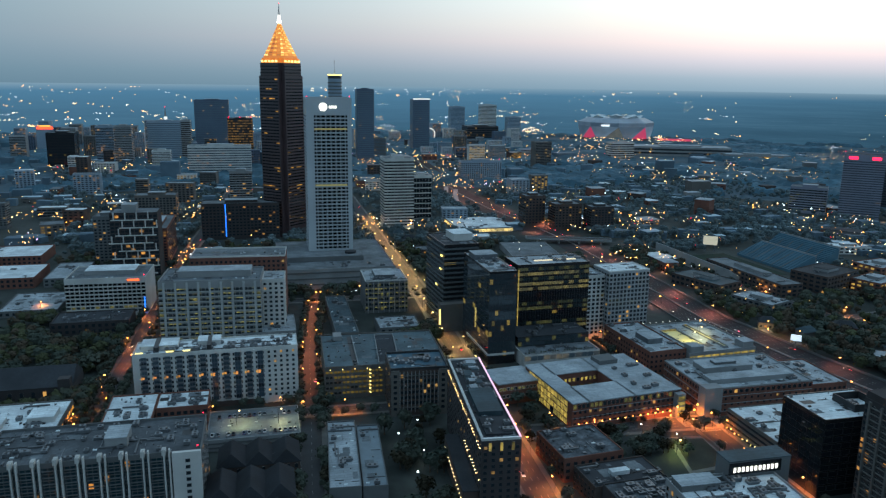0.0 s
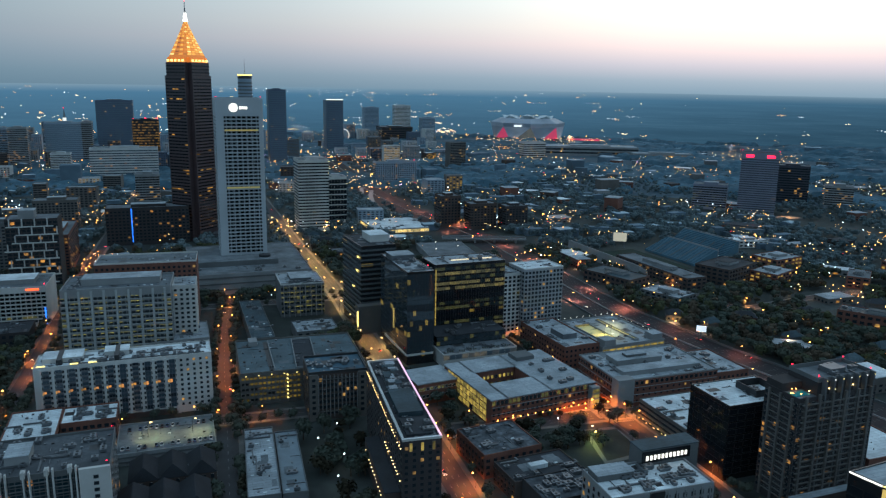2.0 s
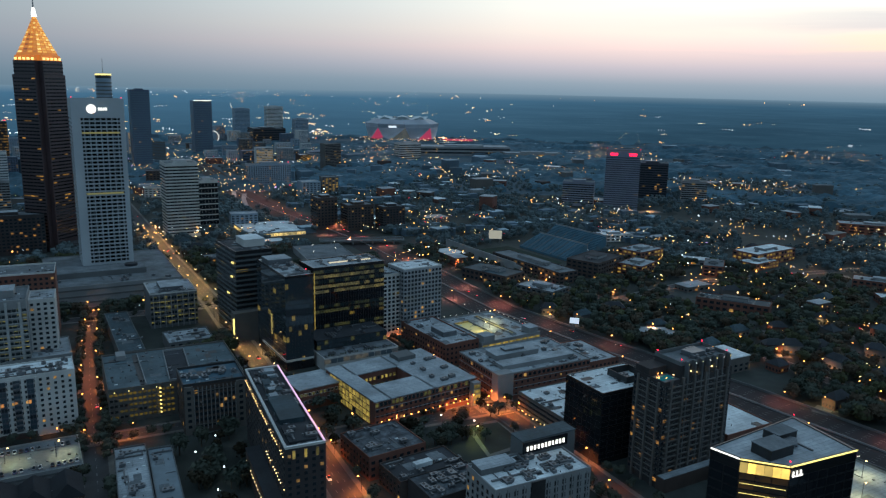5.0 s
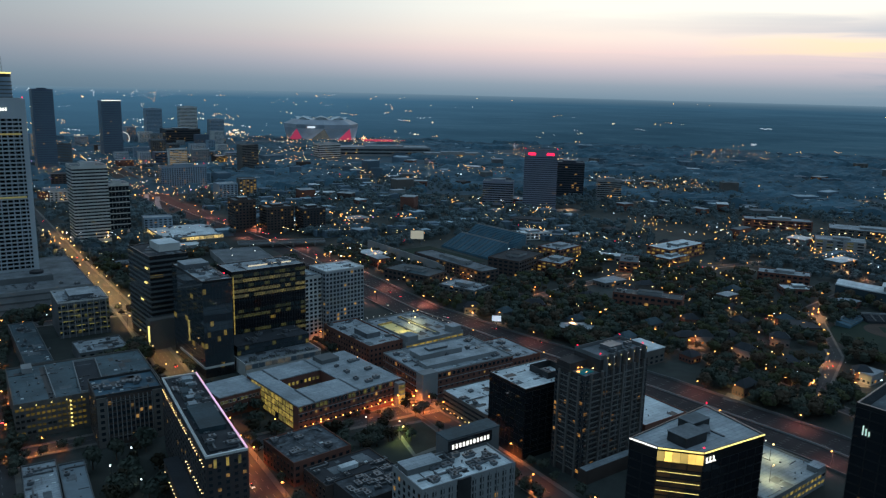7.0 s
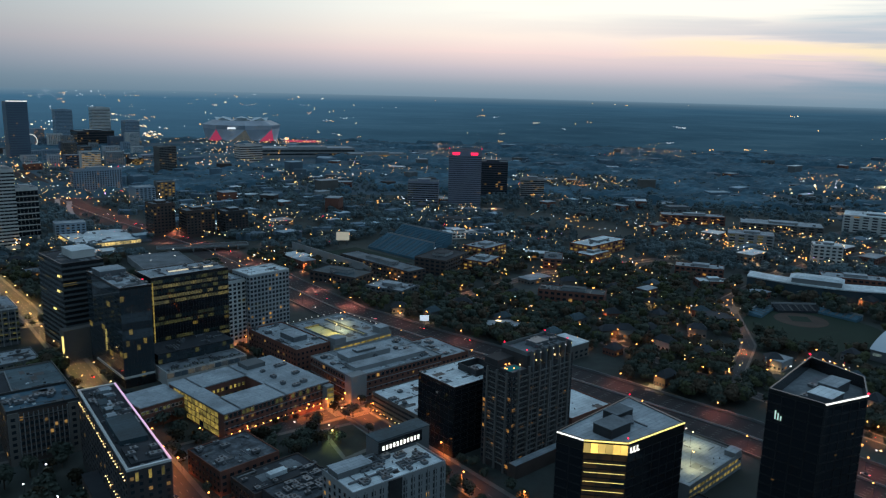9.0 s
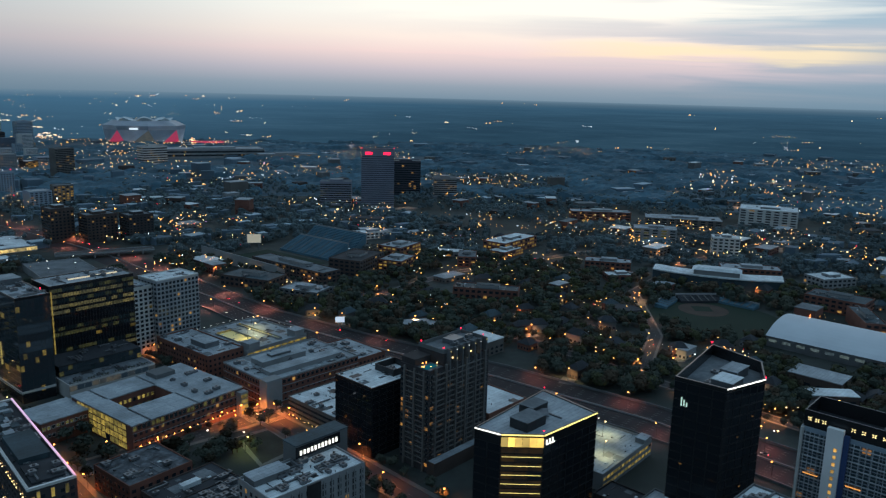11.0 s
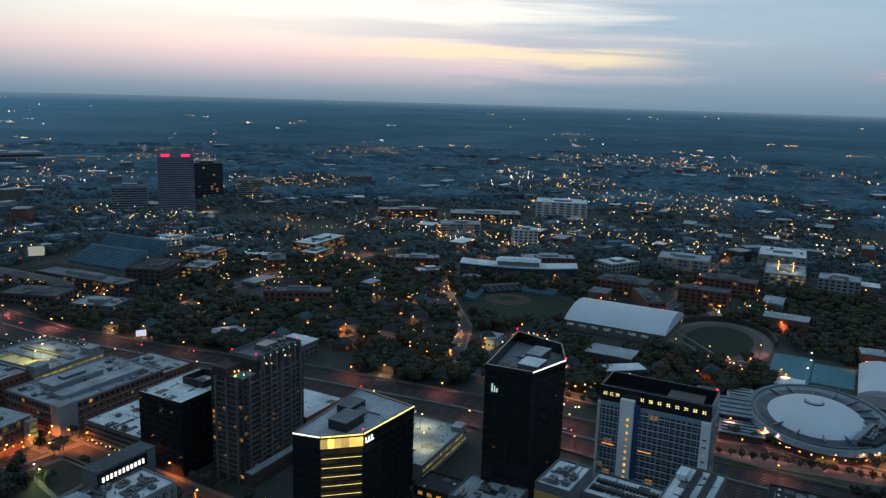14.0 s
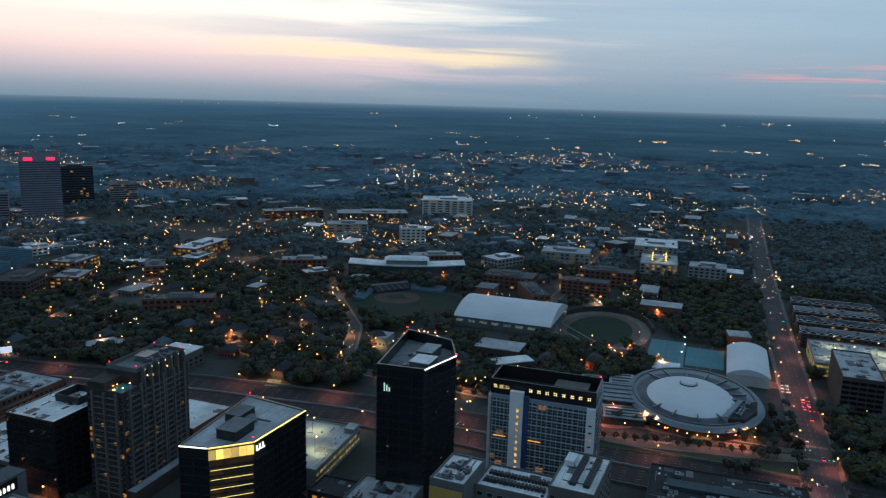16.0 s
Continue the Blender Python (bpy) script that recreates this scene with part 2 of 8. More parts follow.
G_GREEN = glass("lit_lab_glass", 0.88, lin(205, 200, 140), 0.26, (0.02, 0.032, 0.034), 0.1, 0.9, spec=0.6)
G_BLUE = glass("blue_glass", 0.06, lin(255, 180, 95), 0.6, (0.045, 0.070, 0.088), 0.15, spec=0.9)
G_LIT = glass("lit_hall_glass", 0.6, lin(245, 205, 115), 0.55)
G_SHOP = glass("shop_glass", 0.75, lin(255, 190, 90), 1.1)
G_GREYOFF = glass("grey_office_glass", 0.05, lin(200, 200, 120), 0.2, (0.018, 0.026, 0.031), 0.15, spec=0.4)
G_CEIL = glass("ceiling_strip_glass", 0.6, lin(205, 205, 110), 0.65, (0.03, 0.04, 0.045), 0.2)
# glass tint lightened so that it carries the haze on distant towers
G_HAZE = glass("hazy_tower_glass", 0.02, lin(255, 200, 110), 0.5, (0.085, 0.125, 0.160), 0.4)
L_AMBER = lamp_mat("sodium_lamp", (1.0, 0.38, 0.08), 7.0)
L_WARM = lamp_mat("warm_lamp", (1.0, 0.64, 0.26), 5.5)
L_WHITE = lamp_mat("white_lamp", (0.82, 0.92, 1.0), 5.0)
L_RED = lamp_mat("red_lamp", lin(255, 25, 60), 4.0)
L_SIGN = lamp_mat("white_sign_light", lin(255, 250, 235), 1.6)
L_GOLD = lamp_mat("gold_strip_light", lin(255, 226, 130), 1.5)
L_BLUE = lamp_mat("blue_strip_light", lin(40, 120, 255), 1.6)
L_PINK = lamp_mat("pink_strip_light", lin(255, 190, 225), 0.75)
L_VIOLET = lamp_mat("violet_lamp", (0.75, 0.42, 1.0), 4.0)
L_TEAL = lamp_mat("signal_lamp", lin(60, 240, 210), 3.0)

# ---------------------------------------------------------------- builders


class Geo:
    def __init__(self):
        self.v, self.f, self.m = [], [], []

    def quad(self, a, b, c, d, mi=0):
        n = len(self.v)
        self.v += [a, b, c, d]
        self.f.append((n, n + 1, n + 2, n + 3))
        self.m.append(mi)
        return self

    def box(self, x0, x1, y0, y1, z0, z1, mi=0):
        n = len(self.v)
        self.v += [(x, y, z) for z in (z0, z1) for x, y in ((x0, y0), (x1, y0), (x1, y1), (x0, y1))]
        self.f += [tuple(n + i for i in f) for f in ((3, 2, 1, 0), (4, 5, 6, 7), (0, 1, 5, 4), (1, 2, 6, 5), (2, 3, 7, 6), (3, 0, 4, 7))]
        self.m += [mi] * 6
        return self

    def prism(self, poly, z0, z1, mi=0, top=None):
        """Walls and caps over a polygon given anticlockwise from above; top: another polygon for the upper ring."""
        n, k = len(self.v), len(poly)
        self.v += [(x, y, z0) for x, y in poly] + [(x, y, z1) for x, y in (top or poly)]
        self.f += [(n + i, n + (i + 1) % k, n + k + (i + 1) % k, n + k + i) for i in range(k)]
        self.f += [tuple(n + k + i for i in range(k)), tuple(n + i for i in reversed(range(k)))]
        self.m += [mi] * (k + 2)
        return self

    def ring(self, outer, inner, z0, z1, mi=0):
        """A wall that runs between two polygons of the same count."""
        n, k = len(self.v), len(outer)
        for poly, z in ((outer, z0), (outer, z1), (inner, z1), (inner, z0)):
            self.v += [(x, y, z) for x, y in poly]
        for r in range(4):
            s = (r + 1) % 4
            self.f += [(n + r * k + i, n + r * k + (i + 1) % k, n + s * k + (i + 1) % k, n + s * k + i) for i in range(k)]
            self.m += [mi] * k
        return self

    def tube(self, x, y, r0, r1, z0, z1, k=10, mi=0):
        c = [(math.cos(2 * math.pi * i / k), math.sin(2 * math.pi * i / k)) for i in range(k)]
        return self.prism([(x + r0 * a, y + r0 * b) for a, b in c], z0, z1, mi, [(x + r1 * a, y + r1 * b) for a, b in c])

    def blob(self, x, y, z, r, mi=0):
        n = len(self.v)
        self.v += [(x + r, y, z), (x, y + r, z), (x - r, y, z), (x, y - r, z), (x, y, z + r), (x, y, z - r)]
        self.f += [(n + a, n + b, n + c) for a, b, c in ((0, 1, 4), (1, 2, 4), (2, 3, 4), (3, 0, 4), (1, 0, 5), (2, 1, 5), (3, 2, 5), (0, 3, 5))]
        self.m += [mi] * 8
        return self

    def mesh(self, name, mats, smooth=False):
        me = bpy.data.meshes.new(name)
        me.from_pydata(self.v, [], self.f)
        for m in mats:
            me.materials.append(m)
        if len(mats) > 1:
            me.polygons.foreach_set("material_index", self.m)
        if smooth:
            me.polygons.foreach_set("use_smooth", [True] * len(me.polygons))
        me.update()
        return me


def box(x0, x1, y0, y1, z0, z1):
    return Geo().box(x0, x1, y0, y1, z0, z1)


def part(name, geo, material, parent, label="", at=None):
    """One mesh object under a thing or a part."""
    mats = list(material) if isinstance(material, (tuple, list)) else [material]
    ob = new(name, geo if isinstance(geo, bpy.types.Mesh) else geo.mesh(name, mats))
    ob.parent = parent
    if at is not None:
        ob.matrix_basis = at
    return tagged(ob, label)


def thing(name, label, category, x, y, z=0.0, yaw=0.0, group="", kind=""):
    ob = new(name)
    ob.empty_display_size = 2.0
    ob.matrix_basis = pose(x, y, z, 0, 0, yaw)
    return tagged(ob, label, category, group, kind)


def single(name, geo, material, label, category, group="", kind="", at=None):
    mats = list(material) if isinstance(material, (tuple, list)) else [material]
    ob = new(name, geo.mesh(name, mats))
    if at is not None:
        ob.matrix_basis = at
    return tagged(ob, label, category, group, kind)


DIM, SHARED = {}, {}
TURN = {"n": 0, "e": -90, "s": 180, "w": 90}


def rim(w, d, t):
    o = [(-w / 2, -d / 2), (w / 2, -d / 2), (w / 2, d / 2), (-w / 2, d / 2)]
    return o, [(x - math.copysign(t, x), y - math.copysign(t, y)) for x, y in o]


def building(name, label, x0, x1, y0, y1, h, wall, roof=None, yaw=0.0, par=1.0, category="building", cap=None, z0=0.0, group="", floor=0.0):
    """A block with walls, a sunk roof deck and a parapet. The sides n, e, s, w face north (-y), east (-x), south and west."""
    b = thing(name, label, category, (x0 + x1) / 2, (y0 + y1) / 2, z0, yaw, group)
    w, d = x1 - x0, y1 - y0
    DIM[b.name] = (w, d, h)
    part("wall", box(-w / 2, w / 2, -d / 2, d / 2, floor, h), wall, b)
    o, i = rim(w, d, 0.45)
    part("parapet", Geo().ring(o, i, h, h + par), cap or wall, b)
    part("roof", box(-w / 2 + 0.46, w / 2 - 0.46, -d / 2 + 0.46, d / 2 - 0.46, h + 0.004, h + 0.12), roof or ROOF_PALE, b)
    if math.hypot((x0 + x1) / 2, (y0 + y1) / 2) < 780 and min(w, d) > 8 and not z0:
        roof_detail(b, w, d, h)
    return b


def roof_detail(b, w, d, h):
    """Kerbs, pipe runs, hatches, patches and small vents that lie on a roof, in one part."""
    q = random.Random(int(w * 31 + d * 17 + h * 7))
    g, z = Geo(), h + 0.125
    for k in range(int(w * d / 60) + 3):
        x, y = q.uniform(-w / 2 + 2, w / 2 - 2), q.uniform(-d / 2 + 2, d / 2 - 2)
        pick = q.random()
        if pick < 0.30:
            a, c, t = q.uniform(0.3, 0.9), q.uniform(0.3, 0.9), q.uniform(0.3, 0.9)
            g.box(x - a, x + a, y - c, y + c, z, z + t, q.choice((0, 1, 1)))
        elif pick < 0.48:
            l = min(q.uniform(3, 12), (w if q.random() < 0.5 else d) * 0.4)
            ex, ey = (l / 2, 0.14) if q.random() < 0.5 else (0.14, l / 2)
            x, y = max(-w / 2 + ex + 1, min(w / 2 - ex - 1, x)), max(-d / 2 + ey + 1, min(d / 2 - ey - 1, y))
            g.box(x - ex, x + ex, y - ey, y + ey, z + 0.1, z + 0.36, q.choice((0, 1)))
        elif pick < 0.70:
            a, c = min(q.uniform(1, 4), w / 4), min(q.uniform(1, 4), d / 4)
            x, y = max(-w / 2 + a + 1, min(w / 2 - a - 1, x)), max(-d / 2 + c + 1, min(d / 2 - c - 1, y))
            g.box(x - a, x + a, y - c, y + c, z, z + 0.006 + 0.004 * (k % 9), q.choice((2, 2, 0)))
        elif pick < 0.9:
            g.tube(x, y, 0.28, 0.28, z, z + q.uniform(0.5, 1.1), 6, 1)
        else:
            g.box(x - 0.9, x + 0.9, y - 0.6, y + 0.6, z, z + 0.4, 3)
    tagged(part("roof_clutter", g, (DARKMETAL, METAL, ROOF_GREY, ROOF_WHITE), b), "small roof vents, pipes and patches", kind="stuff")


def pane_mesh(w, h, frame, pane, edge=0.14, proud=0.16):
    key = (round(w, 2), round(h, 2), frame.name, pane.name, edge)
    if key not in SHARED:
        g = Geo()
        o = [(-w / 2, 0), (w / 2, 0), (w / 2, h), (-w / 2, h)]
        i = [(-w / 2 + edge, edge), (w / 2 - edge, edge), (w / 2 - edge, h - edge), (-w / 2 + edge, h - edge)]
        for k in range(4):
            a, b, c, d = o[k], o[(k + 1) % 4], i[(k + 1) % 4], i[k]
            g.quad((a[0], -proud, a[1]), (b[0], -proud, b[1]), (c[0], -proud, c[1]), (d[0], -proud, d[1]), 0)
            g.quad((a[0], 0, a[1]), (b[0], 0, b[1]), (b[0], -proud, b[1]), (a[0], -proud, a[1]), 0)
            g.quad((d[0], -proud, d[1]), (c[0], -proud, c[1]), (c[0], -0.03, c[1]), (d[0], -0.03, d[1]), 0)
        g.quad(*[(x, -0.03, z) for x, z in i], 1)
        SHARED[key] = g.mesh("window", [frame, pane])
    return SHARED[key]


def side_at(b, side, u, z, out=0.0):
    """The pose of a piece on a side of a block: u metres from its left end as seen from outside."""
    w, d, _ = DIM[b.name]
    run, off = (w, d) if side in "ns" else (d, w)
    return pose(0, 0, 0, 0, 0, TURN[side]) @ pose(u - run / 2, -off / 2 - out, z)


def join_panes(b, panes, frame, name="glazing"):
    """Far panes, too small to pick apart, as one part: rows of pose, width, height and glass."""
    if not panes:
        return
    kinds = []
    for _, _, _, p in panes:
        if p not in kinds:
            kinds.append(p)
    g = Geo()
    for at, w, h, p in panes:
        n = len(g.v)
        g.v += [tuple(at @ Vector(c)) for c in ((-w / 2, 0, 0), (w / 2, 0, 0), (w / 2, 0, h), (-w / 2, 0, h), (-w / 2, -0.14, 0), (w / 2, -0.14, 0), (w / 2, -0.14, h), (-w / 2, -0.14, h))]
        g.f += [tuple(n + i for i in f) for f in ((4, 5, 6, 7), (0, 1, 5, 4), (1, 2, 6, 5), (2, 3, 7, 6), (3, 0, 4, 7))]
        g.m += [1 + kinds.index(p), 0, 0, 0, 0]
    tagged(part(name, g, [frame] + [JOINED.get(p.name, p) for p in kinds], b), kind="stuff")


def grid(b, side, cols, rows, z0, z1, ww, wh, frame, pane, u0=0.0, u1=None, name="window", drop=None, joined=None):
    """Rows of windows on a side, each an object of its own when near. ww and wh: shares of the bay."""
    w, d, _ = DIM[b.name]
    run = w if side in "ns" else d
    u1 = run if u1 is None else u1
    bw, bh = (u1 - u0) / cols, (z1 - z0) / rows
    if joined is None:
        joined = math.hypot(b.matrix_basis.translation.x, b.matrix_basis.translation.y) > 440 or bw * ww < 0.0064 * math.hypot(b.matrix_basis.translation.x, b.matrix_basis.translation.y)
    if joined:
        join_panes(b, [(side_at(b, side, u0 + (c + 0.5) * bw, z0 + (r + 0.5 - wh / 2) * bh), bw * ww, bh * wh, pane[r % len(pane)] if isinstance(pane, (tuple, list)) else pane)
                       for r in range(rows) for c in range(cols) if not (drop and drop(c, r))], frame)
        return
    for r in range(rows):
        for c in range(cols):
            if drop and drop(c, r):
                continue
            p = pane[r % len(pane)] if isinstance(pane, (tuple, list)) else pane
            me = pane_mesh(bw * ww, bh * wh, frame, p, min(0.14, bh * 0.06))
            part(name, me, None, b, at=side_at(b, side, u0 + (c + 0.5) * bw, z0 + (r + 0.5 - wh / 2) * bh))


def strips(b, side, n, z0, z1, share, out, material, name="band", u0=0.0, u1=None, upright=False):
    """Bands or piers that stand proud of a side."""
    w, d, _ = DIM[b.name]
    run = w if side in "ns" else d
    u1 = run if u1 is None else u1
    key = ("strip", round(u1 - u0, 2), round(z1 - z0, 2), n, share, out, material.name, upright)
    if upright:
        s = (u1 - u0) / n
        if key not in SHARED:
            SHARED[key] = box(-s * share / 2, s * share / 2, -out, 0, 0, z1 - z0).mesh(name, [material])
        for i in range(n):
            part(name, SHARED[key], None, b, at=side_at(b, side, u0 + (i + 0.5) * s, z0))
    else:
        s = (z1 - z0) / n
        if key not in SHARED:
            SHARED[key] = box(-(u1 - u0) / 2, (u1 - u0) / 2, -out, 0, -s * share / 2, s * share / 2).mesh(name, [material])
        for i in range(n):
            part(name, SHARED[key], None, b, at=side_at(b, side, (u0 + u1) / 2, z0 + (i + 0.5) * s))


def hvac_mesh(k):
    if ("hvac", k) not in SHARED:
        r = random.Random(k)
        w, d, h = r.uniform(2.2, 5.5), r.uniform(1.8, 3.2), r.uniform(1.2, 2.3)
        g = Geo().box(-w / 2, w / 2, -d / 2, d / 2, 0.3, h).box(-w / 2 + 0.2, w / 2 - 0.2, -d / 2 + 0.2, d / 2 - 0.2, 0, 0.3, 1)
        for i in range(max(1, int(w / 2.2))):
            g.tube(-w / 2 + (i + 0.5) * w / max(1, int(w / 2.2)), 0, 0.7, 0.7, h, h + 0.25, 10, 1)
        g.box(w / 2, w / 2 + 0.5, -d / 4, d / 4, 0.5, h - 0.4)
        SHARED["hvac", k] = g.mesh("hvac_unit", [METAL, DARKMETAL])
    return SHARED["hvac", k]


def rooftop(b, n, seed, x0=None, x1=None, y0=None, y1=None, z=None, ducts=2):
    """Air-conditioning units, ducts and vents on a roof, in the block's own axes."""
    w, d, h = DIM[b.name]
    x0, x1 = -w / 2 + 3 if x0 is None else x0, w / 2 - 3 if x1 is None else x1
    y0, y1 = -d / 2 + 3 if y0 is None else y0, d / 2 - 3 if y1 is None else y1
    z = h + 0.12 if z is None else z
    r = random.Random(seed)
    for i in range(n):
        part("hvac_unit", hvac_mesh(r.randrange(7)), None, b, at=pose(r.uniform(x0, x1), r.uniform(y0, y1), z, 0, 0, r.choice((0, 90))))
    for i in range(ducts):
        k = r.randrange(4)
        if ("duct", k) not in SHARED:
            q = 5 + 3 * k
            SHARED["duct", k] = Geo().box(-q / 2, q / 2, -0.4, 0.4, 0.3, 1.0).box(q / 2 - 0.8, q / 2, -0.4, 3.0, 0.3, 1.0).mesh("duct", [DUCTMETAL])
        part("duct", SHARED["duct", k], None, b, at=pose(r.uniform(x0, x1), r.uniform(y0, y1), z, 0, 0, r.choice((0, 90, 180))))
    for i in range(n // 4):
        if "vent" not in SHARED:
            SHARED["vent"] = Geo().tube(0, 0, 0.3, 0.3, 0, 0.9, 8).tube(0, 0, 0.5, 0.4, 0.9, 1.2, 8).mesh("roof_vent", [METAL])
        part("roof_vent", SHARED["vent"], None, b, at=pose(r.uniform(x0, x1), r.uniform(y0, y1), z))


def penthouse(b, x0, x1, y0, y1, h, wall=None, roof=None, name="plant_room"):
    _, _, z = DIM[b.name]
    p = part(name, box(x0, x1, y0, y1, z + 0.12, z + h), wall or GREYWALL, b)
    part("plant_room_roof", box(x0 - 0.2, x1 + 0.2, y0 - 0.2, y1 + 0.2, z + h + 0.004, z + h + 0.3), roof or ROOF_PALE, p)
    return p


def beacon(b, x, y, z, r=0.55):
    part("beacon", Geo().blob(0, 0, 0, r), L_RED, b, at=pose(x, y, z))

# ---------------------------------------------------------------- ground, distance, roads


def sheet(name, x_at, rings, turns, height, materials, label, category):
    """A round sheet of ground made ring by ring."""
    g = Geo()
    for r in rings:
        for k in range(turns):
            a = 2 * math.pi * k / turns
            g.v.append((r * math.sin(a), r * math.cos(a), height(r)))
    for i in range(len(rings) - 1):
        for k in range(turns):
            a, b = i * turns + k, i * turns + (k + 1) % turns
            g.f.append((a, a + turns, b + turns, b))
            # outer rings take the haze-tinted ground
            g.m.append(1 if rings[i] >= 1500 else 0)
    return single(name, g, materials, label, category, kind="structure")


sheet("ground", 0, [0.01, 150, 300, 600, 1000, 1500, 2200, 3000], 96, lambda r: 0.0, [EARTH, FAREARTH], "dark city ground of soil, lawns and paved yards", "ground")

# the wooded plain beyond three kilometres, a glowing backdrop with painted haze, bent up to the skyline
far = bpy.data.materials.new("painted_haze_woods")
far.use_nodes = True
ft = far.node_tree
ft.nodes.clear()
fpos = nd(ft, "ShaderNodeNewGeometry").outputs["Position"]
fsep = nd(ft, "ShaderNodeSeparateXYZ")
ft.links.new(fpos, fsep.inputs[0])
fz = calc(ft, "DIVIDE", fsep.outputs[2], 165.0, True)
# the plain seen at a grazing angle: the pattern is laid out flat, projected from the eye, and runs together with
# distance
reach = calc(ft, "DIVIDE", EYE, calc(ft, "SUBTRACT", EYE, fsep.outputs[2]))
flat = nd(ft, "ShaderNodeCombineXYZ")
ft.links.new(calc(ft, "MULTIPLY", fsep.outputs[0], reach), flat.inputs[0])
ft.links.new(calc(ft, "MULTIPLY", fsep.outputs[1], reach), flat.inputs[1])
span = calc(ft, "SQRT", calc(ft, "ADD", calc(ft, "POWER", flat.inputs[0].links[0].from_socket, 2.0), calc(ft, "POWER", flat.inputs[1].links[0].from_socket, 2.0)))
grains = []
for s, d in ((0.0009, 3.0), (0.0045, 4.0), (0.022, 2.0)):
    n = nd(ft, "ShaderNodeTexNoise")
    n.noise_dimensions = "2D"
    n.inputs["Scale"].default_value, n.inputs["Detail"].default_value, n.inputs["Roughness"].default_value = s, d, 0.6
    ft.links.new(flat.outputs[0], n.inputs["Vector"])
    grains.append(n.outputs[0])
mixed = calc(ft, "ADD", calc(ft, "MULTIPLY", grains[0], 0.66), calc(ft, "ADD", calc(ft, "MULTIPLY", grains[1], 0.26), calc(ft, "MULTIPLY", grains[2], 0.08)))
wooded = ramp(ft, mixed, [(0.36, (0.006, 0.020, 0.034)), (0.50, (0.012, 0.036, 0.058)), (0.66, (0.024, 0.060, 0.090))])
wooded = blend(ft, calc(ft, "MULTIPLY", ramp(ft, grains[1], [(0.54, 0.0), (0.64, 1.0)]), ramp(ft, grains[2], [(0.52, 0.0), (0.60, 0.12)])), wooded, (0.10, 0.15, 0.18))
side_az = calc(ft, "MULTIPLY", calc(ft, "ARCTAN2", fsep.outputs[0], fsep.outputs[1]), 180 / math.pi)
clear = ramp(ft, calc(ft, "DIVIDE", calc(ft, "ADD", side_az, 180.0), 360.0, True), [(ap(-20), 0.17), (ap(26), 0.22), (ap(50), 0.55), (ap(110), 0.75)])   # painted haze is denser to the south
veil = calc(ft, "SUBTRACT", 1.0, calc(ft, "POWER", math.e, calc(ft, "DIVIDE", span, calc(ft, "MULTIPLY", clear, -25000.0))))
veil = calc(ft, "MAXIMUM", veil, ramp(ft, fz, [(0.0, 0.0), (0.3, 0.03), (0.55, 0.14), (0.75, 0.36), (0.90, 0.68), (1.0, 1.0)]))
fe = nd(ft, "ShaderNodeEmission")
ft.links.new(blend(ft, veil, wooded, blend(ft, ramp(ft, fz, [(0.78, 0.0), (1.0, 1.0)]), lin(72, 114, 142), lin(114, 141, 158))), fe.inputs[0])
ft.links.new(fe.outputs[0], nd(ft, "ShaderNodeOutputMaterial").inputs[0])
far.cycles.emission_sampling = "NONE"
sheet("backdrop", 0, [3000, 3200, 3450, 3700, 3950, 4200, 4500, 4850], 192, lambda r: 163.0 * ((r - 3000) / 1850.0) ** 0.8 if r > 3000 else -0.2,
      far, "glowing wooded plain with painted blue haze, reaching the horizon", "backdrop")


def ribbon(pts, half, z0, z1, mi=0, off=0.0):
    """A slab that follows a line of points; off shifts it to the side."""
    g = Geo()
    sides = []
    for i, (x, y) in enumerate(pts):
        a, b = pts[max(0, i - 1)], pts[min(len(pts) - 1, i + 1)]
        l = math.hypot(b[0] - a[0], b[1] - a[1])
        nx, ny = (b[1] - a[1]) / l, -(b[0] - a[0]) / l
        sides.append(((x + nx * (off + half), y + ny * (off + half)), (x + nx * (off - half), y + ny * (off - half))))
    for (a, b), (c, d) in zip(sides, sides[1:]):
        g.prism([a, c, d, b], z0, z1, mi)
    return g


def along(pts, step, start=0.0):
    """Points and headings every so many metres on a line."""
    out, left = [], start
    for (x0, y0), (x1, y1) in zip(pts, pts[1:]):
        l = math.hypot(x1 - x0, y1 - y0)
        while left < l:
            out.append((x0 + (x1 - x0) * left / l, y0 + (y1 - y0) * left / l, math.degrees(math.atan2(y1 - y0, x1 - x0))))
            left += step
        left -= l
    return out


ROADS = {}


def road(name, pts, width, label, z=0.06, walk=3.0, dashes=True, surface=None):
    ROADS[name] = (pts, width)
    r = single("road", ribbon(pts, width / 2, z - 0.3, z), surface or ASPHALT, label, "road", kind="structure")
    if walk:
        for s in (-1, 1):
            single("pavement", ribbon(pts, walk / 2, z - 0.3, z + 0.14, 0, s * (width / 2 + walk / 2)), PAVE, "concrete pavement with a raised kerb", "pavement", kind="structure")
    if dashes:
        g = Geo()
        for x, y, a in along(pts, 9.0):
            if math.hypot(x, y) < 900:
                c, s = math.cos(math.radians(a)), math.sin(math.radians(a))
                lanes = (0,) if width < 14 else [k * 3.6 for k in range(-int(width / 7.2) + 1, int(width / 7.2))]
                for o in lanes:
                    g.quad(*[(x + u * c - (v + o) * s, y + u * s + (v + o) * c, z + 0.012) for u, v in ((-1.6, -0.12), (1.6, -0.12), (1.6, 0.12), (-1.6, 0.12))])
        tagged(part("lane_marking", g, PAINT, r), "worn white lane dashes", kind="stuff")
    return r


